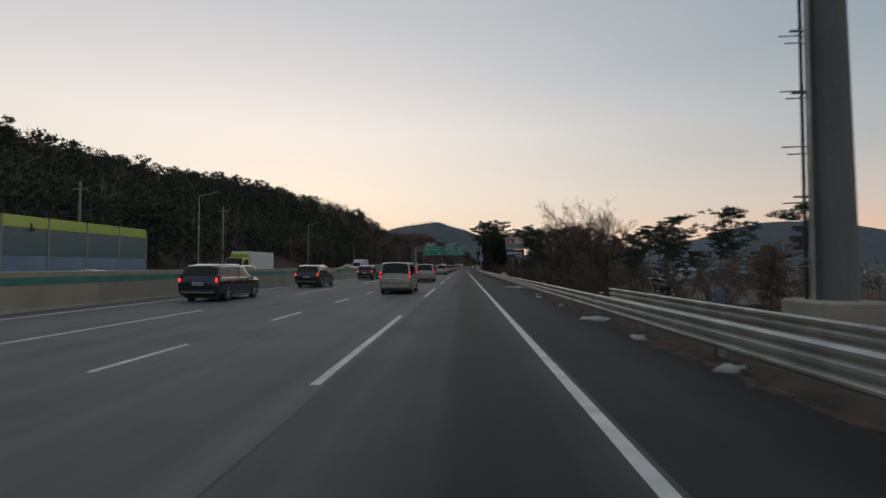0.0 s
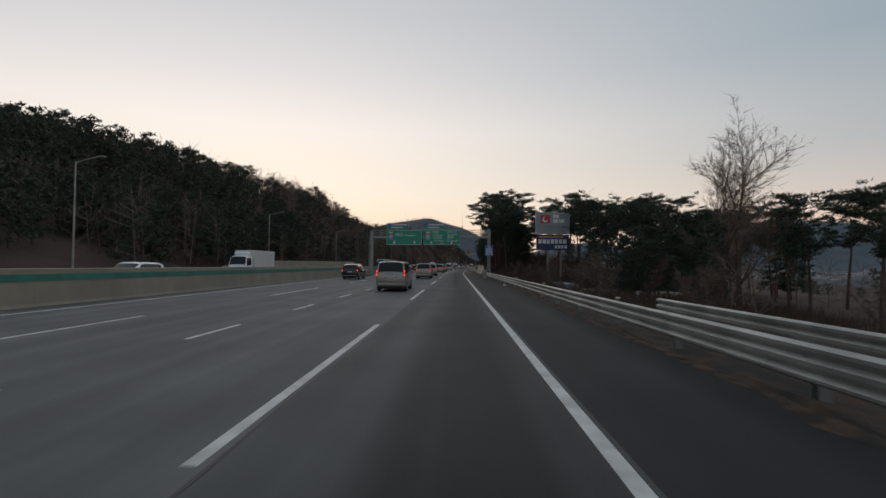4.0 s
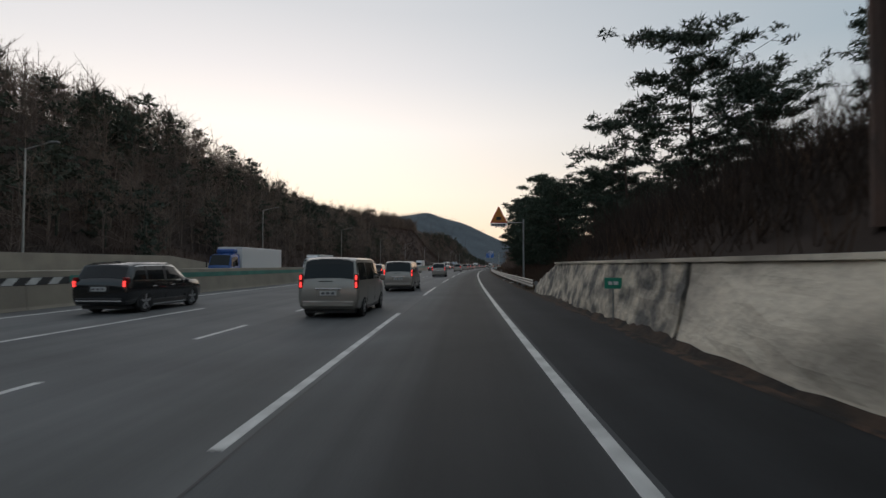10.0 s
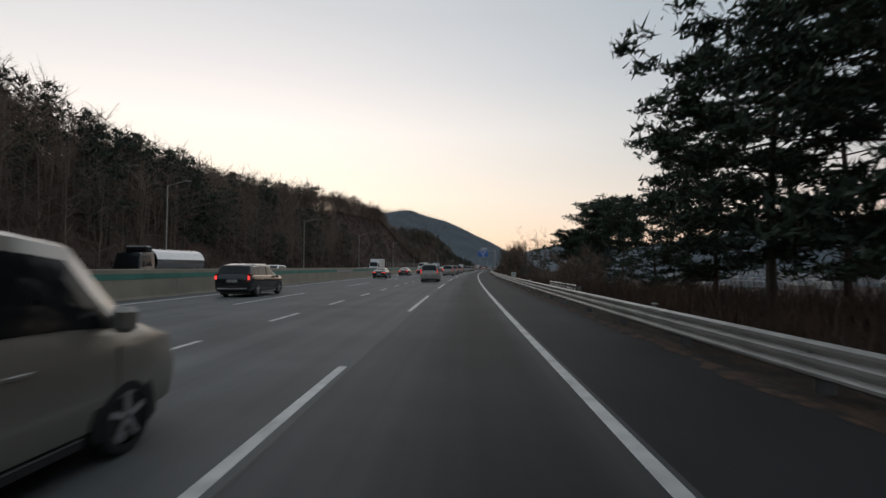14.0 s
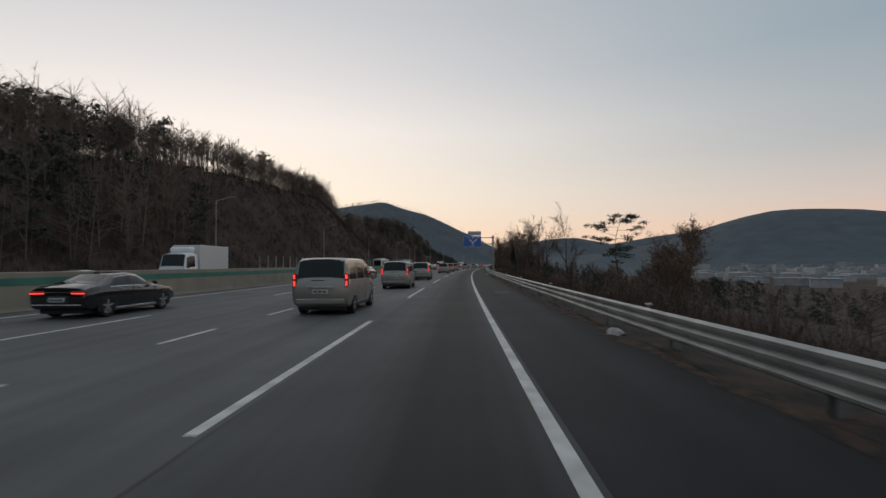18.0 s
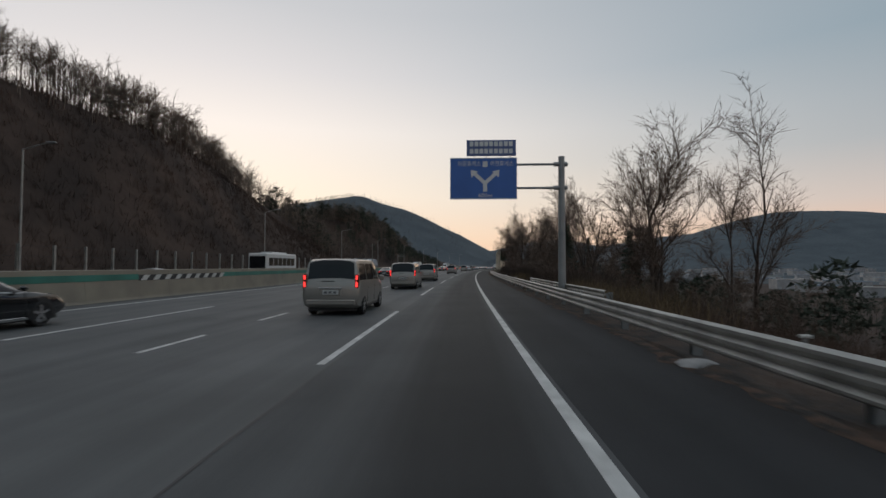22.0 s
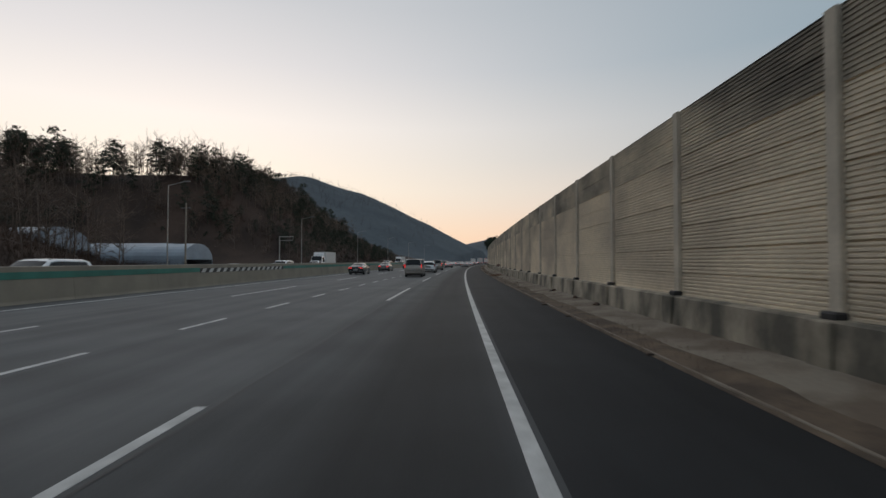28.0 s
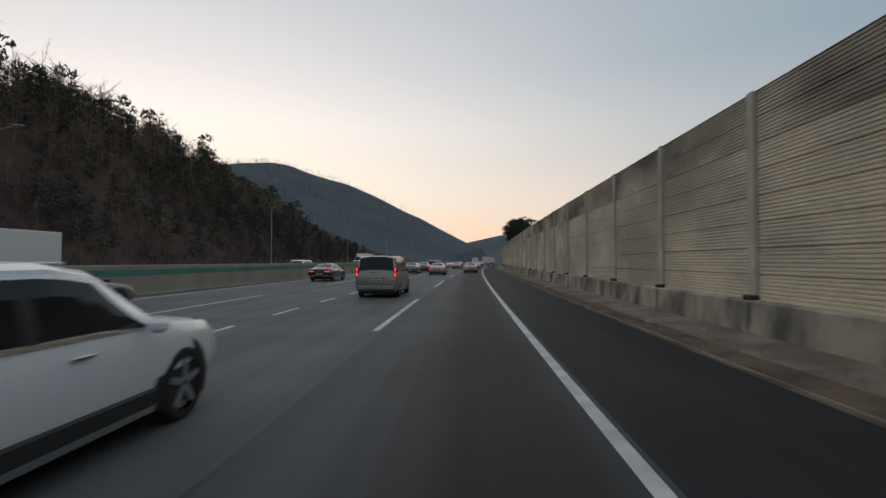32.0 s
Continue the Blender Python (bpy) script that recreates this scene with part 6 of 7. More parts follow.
greenhouse(118.0, 12.4, gz(118, 12.4), 2.3, 5.0, 20, .2, "low plastic tunnel among dry scrub below the road")
greenhouse(549, -48, gz(549, -48) - .2, 7, 16, 86)
greenhouse(555, -57, gz(555, -57) - .2, 7, 18, 86)
greenhouse(540.5, -63, gz(540.5, -63), 9, 20, 80, 1.8)

# ---- valley town ----
rt = random.Random(21)
tcount = 0
while tcount < 230:
    s, x = rt.uniform(560, 1250), 170 + 480 * rt.random() ** 1.1
    w, d, h = rt.uniform(7, 17), rt.uniform(8, 20), rt.choice([3.0, 3.2, 3.8, 4.5, 6])
    hs = thing("house", at(s, x, gz(s, x), rt.choice([0, 20, 90, 65])), "low pale building in the valley with a flat snowy roof", "building", "buildings in the valley")
    part("wall", box((-w / 2, -d / 2, -1.5), (w / 2, d / 2, h)), M["town"], hs)
    part("roof", box((-w / 2 - .3, -d / 2 - .3, h), (w / 2 + .3, d / 2 + .3, h + .35), 0.05), M["snow"] if rt.random() < .7 else M["roof"], hs)
    tcount += 1

# ---- litter, snow and clods along the verge ----


def lump(name, s, x, z, size, material, label, category, group, seed, flat=.5):
    r = random.Random(seed)
    bm = bmesh.new()
    bmesh.ops.create_icosphere(bm, subdivisions=2, radius=1)
    for v in bm.verts:
        n = noise.noise(v.co * 1.7 + Vector((seed, 0, 0))) * .7 + 1
        v.co = Vector((v.co.x * size[0] * n, v.co.y * size[1] * n, max(-.02, v.co.z * size[2] * n * flat)))
    o = part(name, bm, material, None, smooth=True)
    o.matrix_world = at(s, x, z, r.uniform(0, 360) if size[0] < .5 else 0)
    return tagged(o, label, category, group)


for i, (s, x, a, b) in enumerate(((6.5, 2.75, .22, .55), (12, 2.7, .12, .2), (17.5, 2.6, .10, .18), (30.3, 2.86, .24, 1.0), (29.3, 2.78, .18, .5), (31.5, 2.95, .18, .5), (-1, 2.8, .15, .3),
                                  (96, 2.8, .15, .25), (124, 2.7, .25, .4), (197, 2.9, .16, .3), (207, 2.95, .2, .35), (305, 2.85, .25, .6), (378, 2.8, .22, .4), (2.5, 2.6, .12, .25), (20, 2.9, .12, .2))):
    lump("snow_lump", s, x, -.03, (a, b, .24), M["snow"], "dirty white lump of old snow on the verge", "snow", "lumps of snow on the verge", i + 1)
for i in range(70):
    s = r7.choice([r7.uniform(0, 120), r7.uniform(186, 470), r7.uniform(480, 620)])
    lump("clod", s, r7.uniform(2.8, 3.2), -.02, (r7.uniform(.04, .12), r7.uniform(.05, .16), .06), M["dirt"], "small clod of dry soil and leaves", "clod", "clods on the verge", i + 40)
for i, (s, x, a, b) in enumerate(((108, 13, 3.2, 6), (115, 15, 3.4, 6), (104, 18, 3.6, 5), (98, 14, 2.4, 5), (119, 12.5, 2.0, 4), (112, 20, 4.5, 6), (105, 24, 5, 6), (14, 16, 2, 4), (24, 13, 1.5, 3))):
    lump("snow_patch", s, x, gz(s, x) + .04, (a, b, .5), M["snow"], "thin patch of old snow below the road", "snow", "snow patches below the road", i + 160)

for i, (s, x, a, b) in enumerate(((494.6, 4.4, .10, .22), (498, 4.45, .08, .25), (503, 4.45, .10, .2),
                                  (529, 4.45, .09, .25), (553, 4.45, .1, .25))):
    lump("leaf_heap", s, x, .06, (a, b, .26), M["litter"], "heap of dead leaves and silt in the gutter", "leaf heap", "leaf heaps in the gutter", i + 200)

# ---- vehicles: each stands with its wheels on the road, +y is its front ----


def ring(st):
    y, ws, zs, wb, zb, wt, zt = st
    half = [(0, zs), (ws * .9, zs), (ws, zs + .07), (wb, zs + (zb - zs) * .45), (wb * .998, zs + (zb - zs) * .8), (wb * .97, zb), (wb * .965 * .5 + wt * .5 + .012, zb * .5 + zt * .5),
            (wt, zt - .055), (wt * .90, zt - .012), (wt * .5, zt + .012), (0, zt + .018)]
    return [(x, y, z) for x, z in half] + [(-x, y, z) for x, z in half[-2:0:-1]]


def lerp_station(sts, y):
    for a, b in zip(sts, sts[1:]):
        if a[0] <= y <= b[0]:
            t = (y - a[0]) / (b[0] - a[0])
            return tuple(p + (q - p) * t for p, q in zip(a, b))
    return sts[0] if y < sts[0][0] else sts[-1]


def loft(sts):
    bm = bmesh.new()
    fine = []
    for a, b in zip(sts, sts[1:]):
        n = max(1, int((b[0] - a[0]) / .45))
        fine += [tuple(p + (q - p) * i / n for p, q in zip(a, b)) for i in range(n)]
    fine.append(sts[-1])
    rings = [[bm.verts.new(p) for p in ring(s)] for s in fine]
    n = len(rings[0])
    for a, b in zip(rings, rings[1:]):
        for i in range(n):
            bm.faces.new((a[i], a[(i + 1) % n], b[(i + 1) % n], b[i]))
    bm.faces.new(rings[0][::-1])
    bm.faces.new(rings[-1])
    bmesh.ops.recalc_face_normals(bm, faces=bm.faces)
    for f in bm.faces:
        f.smooth = True
    for e in bm.edges:
        if len(e.link_faces) == 2 and e.calc_face_angle(0) > radians(38):
            e.smooth = False
    return bm


def side_point(sts, y, t, sgn, out=.008):
    s = lerp_station(sts, y)
    wb, zb, wt, zt = s[3] * .97, s[4], s[5], s[6] - .055
    mid = (s[3] * .965 * .5 + wt * .5 + .012, zb * .5 + s[6] * .5)
    if t < .5:
        x, z = wb + (mid[0] - wb) * t * 2, zb + (mid[1] - zb) * t * 2
    else:
        x, z = mid[0] + (wt - mid[0]) * (t * 2 - 1), mid[1] + (zt - mid[1]) * (t * 2 - 1)
    return Vector((sgn * (x + out), y, z))


def side_glass(sts, pane, sgn):
    """A side pane between four (y, t) corners, laid on the body's side."""
    (y0, t0), (y1, t1), (y2, t2), (y3, t3) = pane
    bm = bmesh.new()
    n, m = 4, 3
    grid = []
    for i in range(n + 1):
        u = i / n
        row_ = []
        for j in range(m + 1):
            v = j / m
            ya, ta = y0 + (y1 - y0) * u, t0 + (t1 - t0) * u
            yb, tb = y3 + (y2 - y3) * u, t3 + (t2 - t3) * u
            row_.append(bm.verts.new(side_point(sts, ya + (yb - ya) * v, ta + (tb - ta) * v, sgn)))
        grid.append(row_)
    for i in range(n):
        for j in range(m):
            f = (grid[i][j], grid[i + 1][j], grid[i + 1][j + 1], grid[i][j + 1])
            bm.faces.new(f if sgn > 0 else f[::-1])
    return bm


def cross_glass(sts, ya, yb, inset=.10, lift=.012):
    """Windscreen or rear window: a pane over the top of the body from ya to yb."""
    bm = bmesh.new()
    n = 4
    grid = []
    sa, sb = lerp_station(sts, ya), lerp_station(sts, yb)
    nrm = Vector((0, -(sb[6] - sa[6]), (yb - ya))).normalized()
    for i in range(n + 1):
        s = lerp_station(sts, ya + (yb - ya) * i / n)
        w = s[5] * .97 - inset * .3
        grid.append([bm.verts.new(Vector((x * w, s[0], s[6] + .020 - .05 * abs(x) ** 3)) + nrm * lift) for x in (-1, -.8, -.4, 0, .4, .8, 1)])
    for i in range(n):
        for j in range(6):
            bm.faces.new((grid[i][j], grid[i][j + 1], grid[i + 1][j + 1], grid[i + 1][j]))
    return bm


def wheel_meshes(r, w):
    bm = bmesh.new()
    n = 22
    prof = [(r * .70, -w / 2), (r * .93, -w / 2), (r, -w * .36), (r, w * .36), (r * .93, w / 2), (r * .70, w / 2)]
    rings = [[bm.verts.new((x, rad * math.cos(k * math.tau / n), rad * math.sin(k * math.tau / n))) for k in range(n)] for rad, x in prof]
    for a, b in zip(rings, rings[1:]):
        for k in range(n):
            bm.faces.new((a[k], a[(k + 1) % n], b[(k + 1) % n], b[k]))
    ty = bpy.data.meshes.new("tyre")
    bm.to_mesh(ty)
    bm.free()
    ty.materials.append(M["tyre"])
    bm = bmesh.new()
    add_tube(bm, (-w * .30, 0, 0), (w * .30, 0, 0), r * .71, n=20)
    for k in range(5):
        a = k * math.tau / 5
        m = Matrix.Rotation(a, 4, "X")
        for sg_ in (-1, 1):
            add_box(bm, (sg_ * w * .30 - .012, -r * .085, r * .08), (sg_ * w * .30 + .03 * sg_ + .012, r * .085, r * .69), 0, m)
    add_tube(bm, (-w * .38, 0, 0), (w * .38, 0, 0), r * .14, n=10)
    rm = bpy.data.meshes.new("rim")
    bm.to_mesh(rm)
    bm.free()
    rm.materials.append(M["rim"])
    return ty, rm


WHEELS = {}


def add_wheels(v, r, w, half, ys):
    if (r, w) not in WHEELS:
        WHEELS[(r, w)] = wheel_meshes(r, w)
    ty, rm = WHEELS[(r, w)]
    for y in ys:
        for sgn in (-1, 1):
            wh = new("wheel", ty)
            wh.parent, wh.location = v, (sgn * (half - w / 2 + .004), y, r)
            rim = new("rim", rm)
            rim.parent = wh
            bm = bmesh.new()
            add_tube(bm, (sgn * (half - .10), y, r + .02), (sgn * (half - .018), y, r + .02), r + .075, n=24)
            for vv in bm.verts:
                vv.co.z = max(vv.co.z, .20)
            part("wheel_arch", bm, M["trim"], v)


KINDS = dict(
    van=dict(half=.955, r=.33, ys=(-1.62, 1.58), st=[
        (-2.56, .84, .44, .88, .84, .80, .90), (-2.53, .89, .36, .94, .96, .86, 1.10), (-2.50, .90, .32, .955, 1.10, .85, 1.18), (-2.36, .91, .28, .957, 1.12, .80, 1.84),
        (-2.15, .915, .25, .957, 1.12, .79, 1.91), (0.5, .915, .25, .957, 1.10, .80, 1.925), (1.05, .915, .25, .957, 1.08, .79, 1.86), (1.80, .91, .25, .95, 1.06, .76, 1.22),
        (2.30, .88, .28, .90, .96, .72, 1.02), (2.56, .76, .36, .78, .70, .62, .78)],
        side=[((-2.28, .10), (-1.15, .10), (-1.15, .86), (-2.22, .86)), ((-1.05, .10), (.18, .10), (.18, .86), (-1.05, .86)), ((.28, .10), (1.55, .12), (.98, .84), (.28, .86))],
        rear=(-2.485, -2.30), front=(1.78, 1.10), tail=((.81, .935), (.94, 1.40)), plate=.80, mirror=1.35),
    suv=dict(half=.975, r=.385, ys=(-1.42, 1.56), st=[
        (-2.45, .84, .46, .88, .84, .84, .92), (-2.42, .90, .36, .945, 1.00, .90, 1.10), (-2.35, .92, .30, .965, 1.08, .90, 1.20), (-2.10, .92, .28, .975, 1.10, .82, 1.68),
        (-1.75, .92, .28, .975, 1.10, .81, 1.77), (.0, .92, .28, .975, 1.08, .81, 1.79), (.45, .92, .28, .975, 1.08, .80, 1.72), (1.30, .92, .28, .97, 1.06, .84, 1.18),
        (2.05, .90, .30, .95, 1.02, .82, 1.10), (2.36, .84, .34, .88, .86, .74, .96), (2.45, .78, .38, .82, .70, .66, .80)],
        side=[((-2.05, .16), (-1.36, .10), (-1.36, .86), (-1.86, .82)), ((-1.29, .10), (-.33, .10), (-.33, .88), (-1.29, .86)), ((-.20, .10), (1.02, .12), (.42, .86), (-.20, .88))],
        rear=(-2.34, -2.13), front=(1.28, .52), tail=((.81, .945), (.92, 1.26)), plate=.86, mirror=.92, rails=True),
    sedan=dict(half=.955, r=.355, ys=(-1.52, 1.50), st=[
        (-2.49, .82, .46, .86, .74, .78, .80), (-2.44, .88, .34, .93, .88, .80, .99), (-2.25, .90, .28, .95, .95, .80, 1.06), (-1.75, .90, .24, .955, .97, .77, 1.12),
        (-.95, .90, .22, .955, .98, .65, 1.40), (-.2, .90, .22, .955, .97, .66, 1.46), (.25, .90, .22, .955, .96, .65, 1.43), (1.15, .90, .22, .95, .93, .76, 1.00),
        (2.05, .88, .25, .91, .85, .74, .88), (2.49, .74, .34, .78, .62, .60, .68)],
        side=[((-1.42, .22), (-.45, .10), (-.45, .84), (-.98, .78)), ((-.36, .10), (.95, .14), (.28, .82), (-.36, .86))],
        rear=(-1.85, -1.0), front=(1.12, .30), tail=((.42, .915), (.78, .90)), plate=.62, mirror=.80),
)


low = {k: v for k, v in KINDS["suv"].items()}
low["st"] = [(y, a, b, c, d * .95, e, f * .93) for y, a, b, c, d, e, f in low["st"]]
low["low"] = True
KINDS["crossover"] = low


def make_car(kind, paint_name, label, m, lit=True, category="car", group="traffic on the motorway"):
    K = KINDS[kind]
    st = K["st"]
    body_paint = PAINTS[paint_name]
    v = thing({"van": "van", "suv": "suv", "crossover": "suv", "sedan": "sedan_car"}[kind], m, label, category, group)
    part("body", loft(st), body_paint, v)
    half = K["half"]
    y0, y1 = st[0][0], st[-1][0]
    for sgn in (-1, 1):
        for pane in K["side"]:
            part("side_window", side_glass(st, pane, sgn), M["glass"], v)
        if kind != "van":
            for pa, pb in zip(K["side"], K["side"][1:]):
                part("pillar_trim", side_glass(st, ((pa[1][0], .09), (pb[0][0], .09), (pb[3][0], .87), (pa[2][0], .87)), sgn), M["trim"], v)
        x = lerp_station(st, K["mirror"])[3]
        mr = part("mirror", box((sgn * (x + .09) - .10, K["mirror"] - .05, 1.00 if kind != "van" else 1.10), (sgn * (x + .09) + .10, K["mirror"] + .08, 1.14 if kind != "van" else 1.32), .045), body_paint, v)
        (xa, xb), (za, zb) = K["tail"]
        yt = lerp_station(st, y0 + .06)[0]
        lo, hi = sorted((sgn * xa, sgn * xb))
        if kind == "van":
            part("tail_lamp", box((lo, y0 - .005, za), (hi, y0 + .16, zb), .025), M["tailoff"], v)
            part("tail_lamp_lit", box((lo + .02, y0 - .015, za + .03), (hi - .02, y0 + .02, za + .22), .02), M["tail"] if lit else M["tailoff"], v)
            part("tail_lamp_lit", box((lo + .02, y0 - .015, za + .27), (hi - .02, y0 + .02, zb - .03), .02), M["tail"] if lit else M["tailoff"], v)
        else:
            part("tail_lamp", box((lo, y0 + .005, za), (hi, y0 + .20, zb), .02), M["tailoff"], v)
            part("tail_lamp_lit", box((lo + .02, y0 - .004, za + .02), (hi - .02, y0 + .03, zb - .02 - (zb - za) * .3), .01), M["tail"] if lit else M["tailoff"], v)
        part("head_lamp", box((sgn * .58 - .13, y1 - .20, .60), (sgn * .58 + .13, y1 - .045, .72), .03), M["head"] if not lit else M["rim"], v)
        for yy in ((-.95, .15) if kind != "van" else (-.9, .45)):
            xs_ = lerp_station(st, yy)[3]
            part("door_handle", box((sgn * xs_ - .015, yy - .11, .90), (sgn * xs_ + .022, yy + .11, .935), .008), M["chrome"] if kind != "van" else body_paint, v)
        for yy in {"van": (-1.1, .22, 1.45), "crossover": ()}.get(kind, (-.25, 1.0)):
            xs_ = lerp_station(st, yy)[3]
            part("door_seam", box((sgn * xs_ - .012, yy - .004, .42), (sgn * xs_ + .002, yy + .004, .96)), M["trim"], v)
        part("sill", box((sgn * half * .95 - .03, -1.1, .22), (sgn * half * .95 + .03, 1.1, .30), .01), M["chrome"] if kind != "van" else M["trim"], v)
        if kind in ("suv", "crossover"):
            part("sill_cladding", box((sgn * half * .965 - .03, -1.12, .29), (sgn * half * .965 + .03, 1.12, .45), .02), M["trim"], v)
        if K.get("rails"):
            part("roof_rail", box((sgn * .66 - .02, -1.5, 1.735 - (.12 if K.get("low") else 0)), (sgn * .66 + .02, .3, 1.785 - (.12 if K.get("low") else 0)), .01), M["chrome"], v)
    for sgn in (-1, 1):
        if kind != "van":
            ya, yb = K["side"][0][0][0], K["side"][-1][1][0]
            bm = bmesh.new()
            vs_ = [[bm.verts.new(side_point(st, ya + (yb - ya) * i / 8, t_, sgn, .012)) for i in range(9)] for t_ in (.035, .085)]
            ya2, yb2 = K["side"][0][3][0], K["side"][-1][2][0]
            vs_ += [[bm.verts.new(side_point(st, ya2 + (yb2 - ya2) * i / 8, t_, sgn, .012)) for i in range(9)] for t_ in (.88, .93)]
            for q_ in (0, 2):
                for i in range(8):
                    f_ = (vs_[q_][i], vs_[q_][i + 1], vs_[q_ + 1][i + 1], vs_[q_ + 1][i])
                    bm.faces.new(f_ if sgn > 0 else f_[::-1])
            part("window_trim", bm, M["chrome"], v)
    part("rear_window", cross_glass(st, *K["rear"]), M["glass"], v)
    part("windscreen", cross_glass(st, *sorted(K["front"])), M["glass"], v)
    zp = K["plate"]
    pl = part("number_plate", box((-.26, y0 - .035, zp - .07), (.26, y0 - .005, zp + .07), .008), M["plate"], v)
    for k in range(3):
        b = part("plate_bar", box((-.21 + k * .15, y0 - .040, zp - .035), (-.10 + k * .15, y0 - .033, zp + .035)), M["platebar"], pl)
    part("plate_recess", box((-.36, y0 - .012, zp - .11), (.36, y0 + .03, zp + .12), .01), M["trim"] if kind != "van" else body_paint, v)
    part("rear_bumper", box((-.84, y0 - .03, .36), (.84, y0 + .25, .58 if kind != "sedan" else .46), .05), body_paint if kind == "van" else M["trim"], v)
    part("front_grille", box((-.45, y1 - .12, .42), (.45, y1 + .015, .66), .03), M["trim"], v)
    if kind != "van":
        part("bumper_strip", box((-.80, y0 - .04, .44), (.80, y0 + .10, .475), .012), M["chrome"], v)
    part("underbody", box((-.78, y0 + .25, .17), (.78, y1 - .3, .34)), M["trim"], v)
    if kind == "van":
        part("tailgate_trim", box((-.40, y0 - .045, .91), (.40, y0 - .0, .96), .01), M["chrome"], v)
        part("wiper", box((-.30, y0 + .02, 1.16), (.12, y0 + .06, 1.18)), M["trim"], v)
    else:
        part("roof_fin", box((-.03, -.9 if kind == "sedan" else -1.7, 1.42 if kind == "sedan" else 1.74 - (.12 if K.get("low") else 0)), (.03, -.7 if kind == "sedan" else -1.45, 1.50 if kind == "sedan" else 1.82 - (.12 if K.get("low") else 0)), .015), M["trim"], v)
        if kind == "sedan":
            part("lamp_bar", box((-.42, y0 + .01, .84), (.42, y0 + .05, .865)), M["chrome"], v)
    add_wheels(v, K["r"], .23, half, K["ys"])
    return v


def make_truck(label, m, cab="white", box_paint="truckwhite", L=7.0, tank=False, lit=True, bus=False):
    v = thing("bus" if bus else "truck", m, label, "bus" if bus else "truck", "traffic on the motorway")
    wy = (-L / 2 + 1.2, L / 2 - .5)
    if bus:
        part("body", box((-1.22, -L / 2, .45), (1.22, L / 2, 3.35), .12), PAINTS[cab], v)
        for sgn in (-1, 1):
            for k in range(6):
                y = -L / 2 + .8 + k * (L - 1.4) / 6
                part("side_window", box((sgn * 1.215 - .012, y, 1.7), (sgn * 1.215 + .012, y + (L - 1.4) / 6 - .12, 2.75), .004), M["glass"], v)
        part("windscreen", box((-1.05, L / 2 - .01, 1.35), (1.05, L / 2 + .012, 2.95), .02), M["glass"], v)
        part("roof_unit", box((-.8, -L / 4, 3.33), (.8, L / 4, 3.55), .06), PAINTS["truckwhite"], v)
    else:
        cl = 2.0
        y1 = L / 2 + cl
        st = [(L / 2 + .05, 1.05, .45, 1.12, 1.5, 1.0, 2.75), (L / 2 + .9, 1.06, .42, 1.14, 1.5, 1.0, 2.80), (y1 - .35, 1.06, .40, 1.14, 1.45, .98, 2.62), (y1 - .05, 1.04, .40, 1.12, 1.4, 1.02, 1.62), (y1, 1.0, .45, 1.06, 1.0, .98, 1.2)]
        part("cab", loft(st), PAINTS[cab], v)
        for sgn in (-1, 1):
            part("side_window", side_glass(st, ((L / 2 + .45, .08), (y1 - .25, .08), (y1 - .40, .80), (L / 2 + .45, .80)), sgn), M["glass"], v)
            part("head_lamp", box((sgn * .8 - .15, y1 - .06, .62), (sgn * .8 + .15, y1 + .02, .78), .02), M["head"], v)
            part("mirror", box((sgn * 1.32 - .06, y1 - .3, 1.5), (sgn * 1.32 + .06, y1 - .2, 2.0), .02), M["trim"], v)
        part("windscreen", cross_glass(st, y1 - .36, y1 - .06), M["glass"], v)
        if tank:
            bm = tube((0, -L / 2, 2.0), (0, L / 2 - .3, 2.0), 1.1, n=20)
            part("tank", bm, M["chrome"], v)
        else:
            part("box_body", box((-1.22, -L / 2, 1.05), (1.22, L / 2 - .1, 3.45), .03), PAINTS[box_paint], v)
            for sgn in (-1, 1):
                part("rear_door", box((sgn * .60 - .57, -L / 2 - .02, 1.12), (sgn * .60 + .57, -L / 2 + .01, 3.38), .01), PAINTS[box_paint], v)
        part("wind_fairing", box((-.9, L / 2 + .1, 2.78), (.9, L / 2 + .9, 3.25), .12), PAINTS[cab], v)
        part("chassis", box((-.5, -L / 2, .55), (.5, L / 2 + .3, 1.02)), M["trim"], v)
        wy = (-L / 2 + 1.0, -L / 2 + 2.1, y1 - .7)
    for sgn in (-1, 1):
        part("tail_lamp", box((sgn * 1.0 - .14, -L / 2 - .03, .80), (sgn * 1.0 + .14, -L / 2, .98), .01), M["tail"] if lit else M["tailoff"], v)
        part("top_lamp", box((sgn * .95 - .1, -L / 2 - .03, 3.26), (sgn * .95 + .1, -L / 2 + .0, 3.33), .01), M["tail"] if lit else M["tailoff"], v)
    add_wheels(v, .48, .30, 1.12, wy)
    return v


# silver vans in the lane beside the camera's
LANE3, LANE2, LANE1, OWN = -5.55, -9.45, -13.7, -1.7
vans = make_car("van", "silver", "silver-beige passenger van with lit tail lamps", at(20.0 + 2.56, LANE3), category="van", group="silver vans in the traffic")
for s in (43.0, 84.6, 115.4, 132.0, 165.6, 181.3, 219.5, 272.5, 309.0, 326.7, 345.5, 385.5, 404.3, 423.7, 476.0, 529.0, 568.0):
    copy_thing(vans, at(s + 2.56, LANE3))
dark_suv = make_car("suv", "navy", "dark navy SUV with lit tail lamps", at(31.5, LANE1 - .1), category="suv")
copy_thing(dark_suv, at(465, LANE2))
copy_thing(dark_suv, at(640, LANE2))
big_suv = make_car("suv", "black", "glossy black SUV with chrome window trim", at(169.0, LANE1 + .05), category="suv")
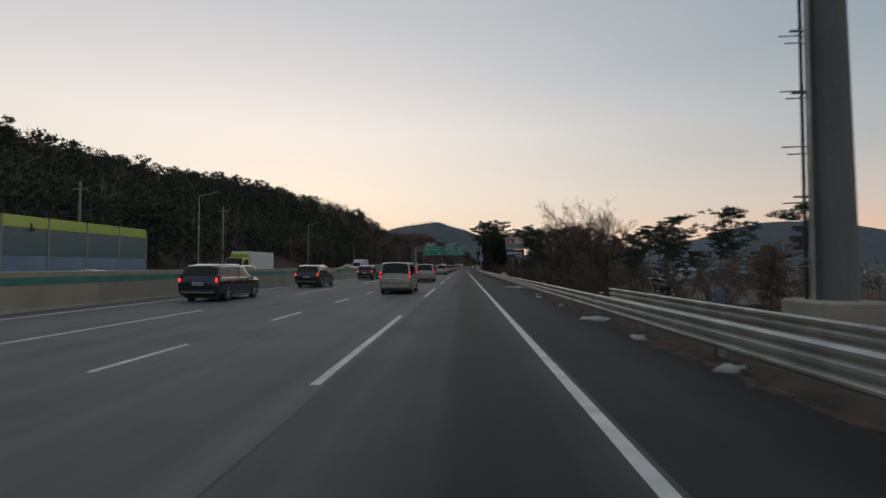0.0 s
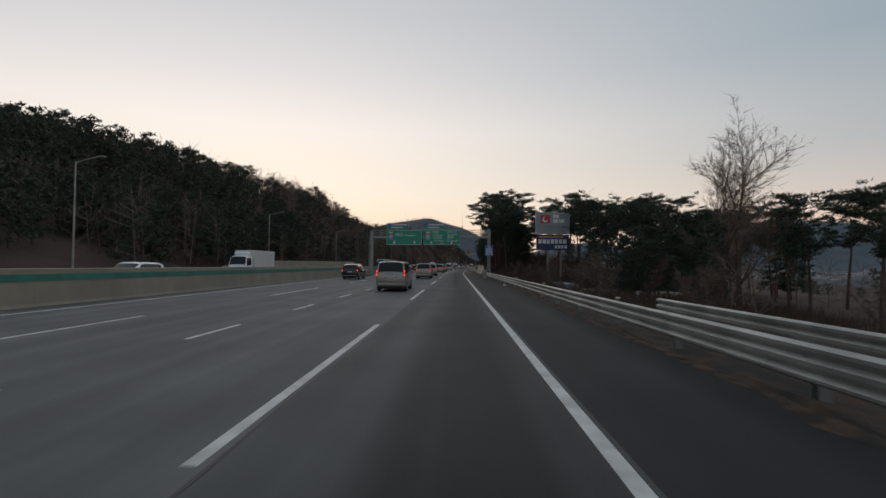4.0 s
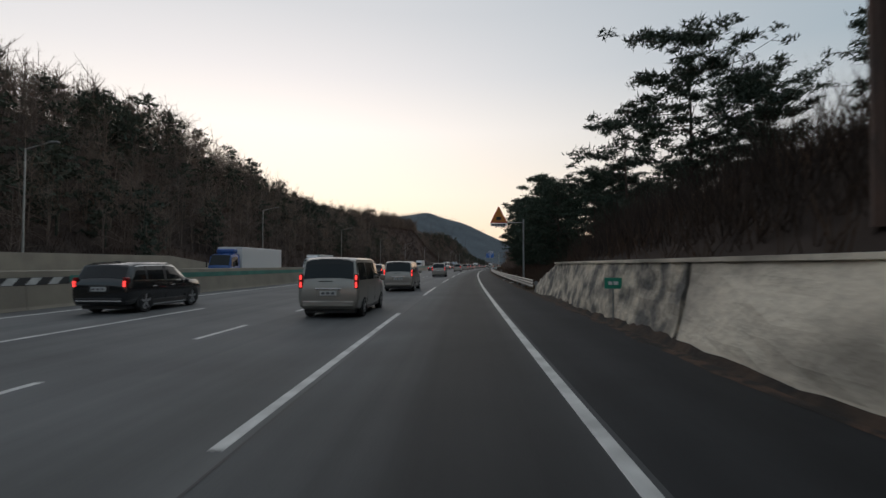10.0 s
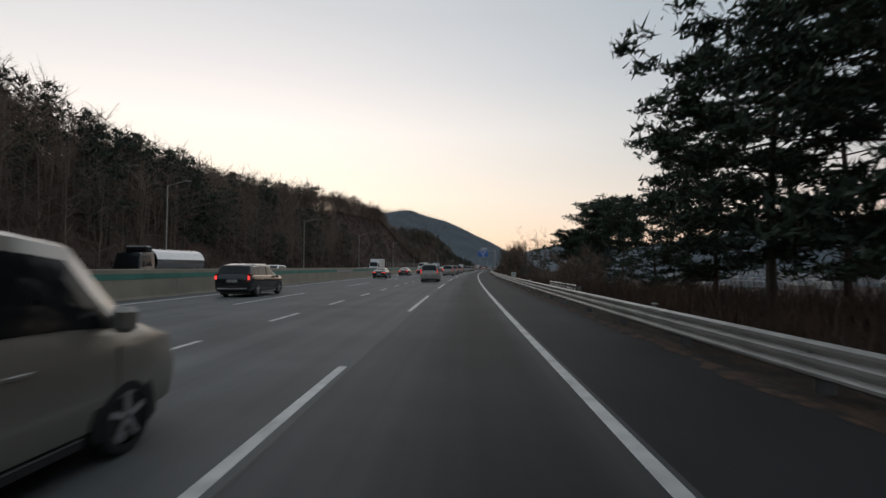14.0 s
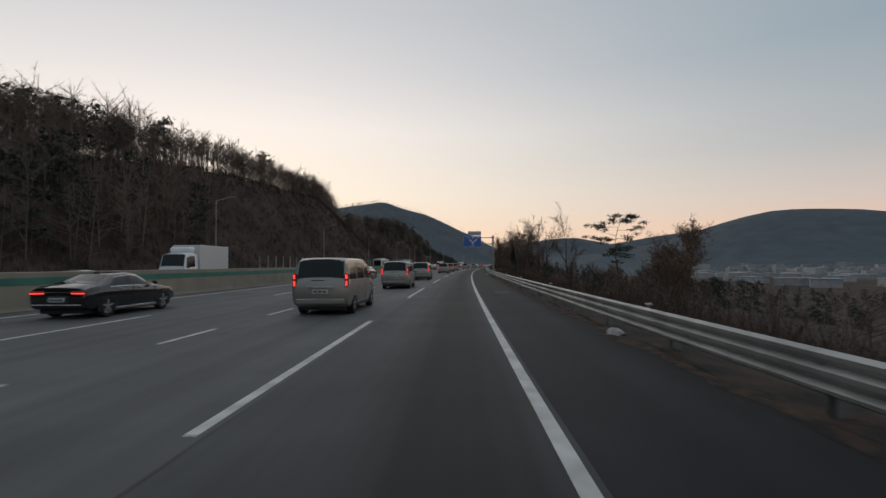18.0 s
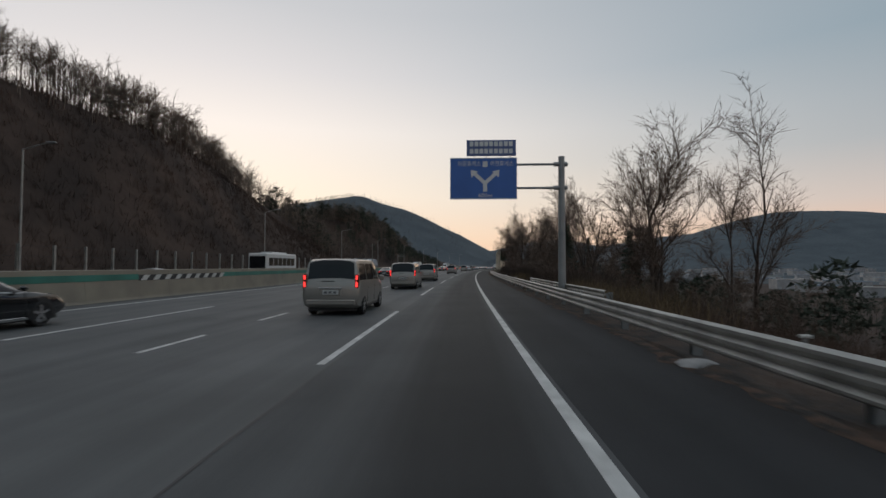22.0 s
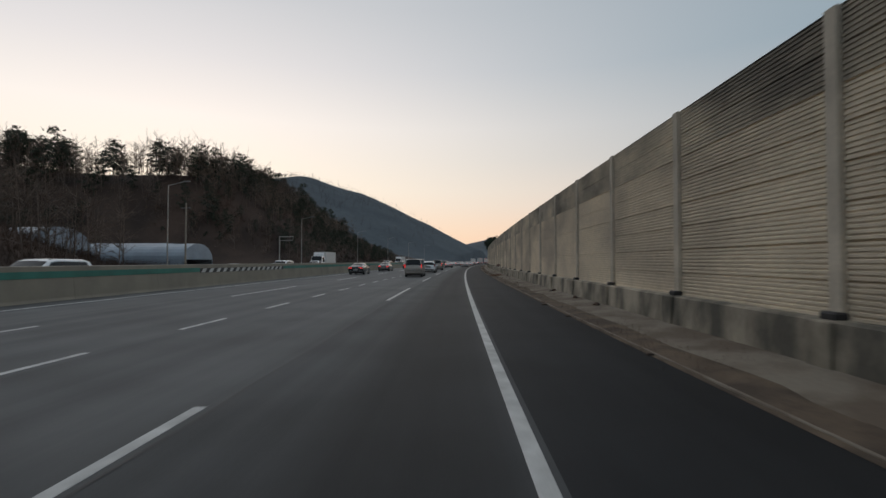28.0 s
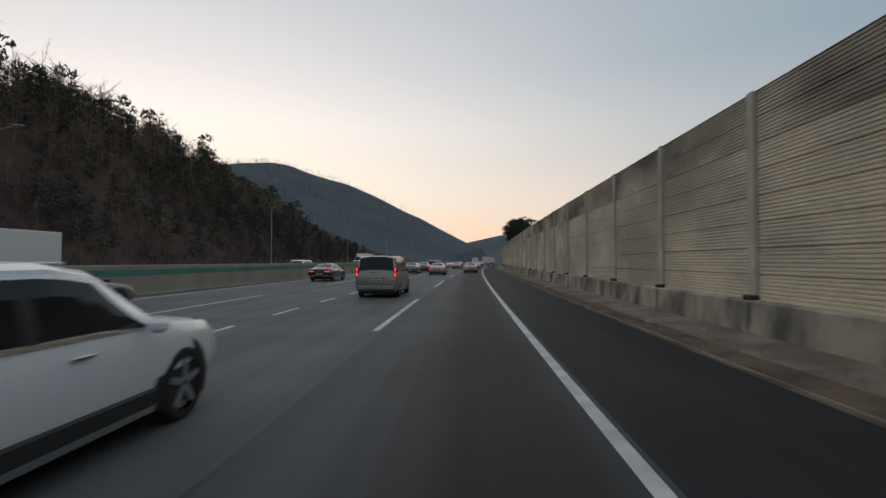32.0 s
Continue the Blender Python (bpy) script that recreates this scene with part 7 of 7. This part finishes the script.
copy_thing(big_suv, at(690, LANE1))
copy_thing(big_suv, at(147.8, LANE1 + .05))
saloon = make_car("sedan", "black", "glossy black saloon with wide red tail lamps", at(310.4, LANE1 + .1))
for s in (288.6, 381.0, 444.5, 540.0, 588.0):
    copy_thing(saloon, at(s, LANE1))
make_car("crossover", "white", "white SUV with grey cladding", at(549.55, LANE3 + .18), lit=False, category="suv")
pale = make_car("sedan", "pearl", "pale silver saloon with lit tail lamps", at(607, LANE3))
for s, x in ((618, OWN), (652, LANE3), (700, OWN), (735, LANE3)):
    copy_thing(pale, at(s, x))
greyc = make_car("sedan", "grey", "dark grey saloon with lit tail lamps", at(612, LANE2))
copy_thing(dark_suv, at(112.5, LANE1))
copy_thing(dark_suv, at(54.0, LANE1))
copy_thing(dark_suv, at(15.6, LANE1 - .1))
for s in (192.5, 217.5, 247.0):
    copy_thing(big_suv, at(s, LANE1))
for s in (335.0, 356.0):
    copy_thing(saloon, at(s, LANE1 + .1))
for s, x in ((560, LANE1), (626, LANE2), (668, LANE1), (716, LANE2), (760, LANE1)):
    copy_thing(greyc, at(s, x))
wsed = make_car("sedan", "white", "white saloon with lit tail lamps", at(660, OWN))
copy_thing(wsed, at(680, LANE2))
copy_thing(wsed, at(770, LANE3))
make_truck("white box lorry with red rear lamps", at(745, OWN), cab="white", L=8.0)
make_truck("white box lorry with red rear lamps", at(800, OWN), cab="white", L=8.0)
make_truck("pale box lorry seen from behind", at(790, LANE2), cab="white", L=7.0)

# opposite lanes
OPP = (-20.8, -24.4, -28.0, -31.6)
back = 180
make_truck("blue cab lorry with a long white box body", at(202, OPP[1], 0, back), cab="blue", L=10.0, lit=False)
make_truck("white refrigerated lorry with a box body", at(236, OPP[2], 0, back), cab="white", L=7.5, lit=False)
make_truck("white box lorry in the opposite lanes", at(118, OPP[2], 0, back), cab="white", L=7.0, lit=False)
make_truck("tanker lorry with a polished tank", at(262, OPP[2], 0, back), cab="black", L=7.5, tank=True, lit=False)
make_truck("lime green lorry with a white box", at(52, OPP[2], 0, back), cab="lime", L=7.0, lit=False)
make_truck("white van-bodied lorry in the opposite lanes", at(336, OPP[1], 0, back), cab="white", L=5.0, lit=False)
make_truck("cream coach in the opposite lanes", at(436, OPP[2], 0, back), cab="truckwhite", L=10.5, bus=True, lit=False)
make_truck("white box lorry in the opposite lanes", at(572, OPP[2], 0, back), cab="white", L=6.5, lit=False)
make_truck("white box lorry in the opposite lanes", at(660, OPP[2], 0, back), cab="white", L=6.5, lit=False)
ow = make_car("suv", "white", "white SUV in the opposite lanes", at(40, OPP[1], 0, back), lit=False, category="suv")
for s, x in ((88, 1), (146, 0), (285, 2), (383, 0), (470, 1), (500, 0), (541, 1), (566, 2), (600, 0), (640, 1)):
    copy_thing(ow, at(s, OPP[x], 0, back))
og = make_car("sedan", "pearl", "pale saloon in the opposite lanes", at(66, OPP[0], 0, back), lit=False)
for s, x in ((20, 1), (160, 1), (322, 1), (410, 2), (455, 0), (520, 0), (555, 1), (620, 2), (700, 0)):
    copy_thing(og, at(s, OPP[x], 0, back))
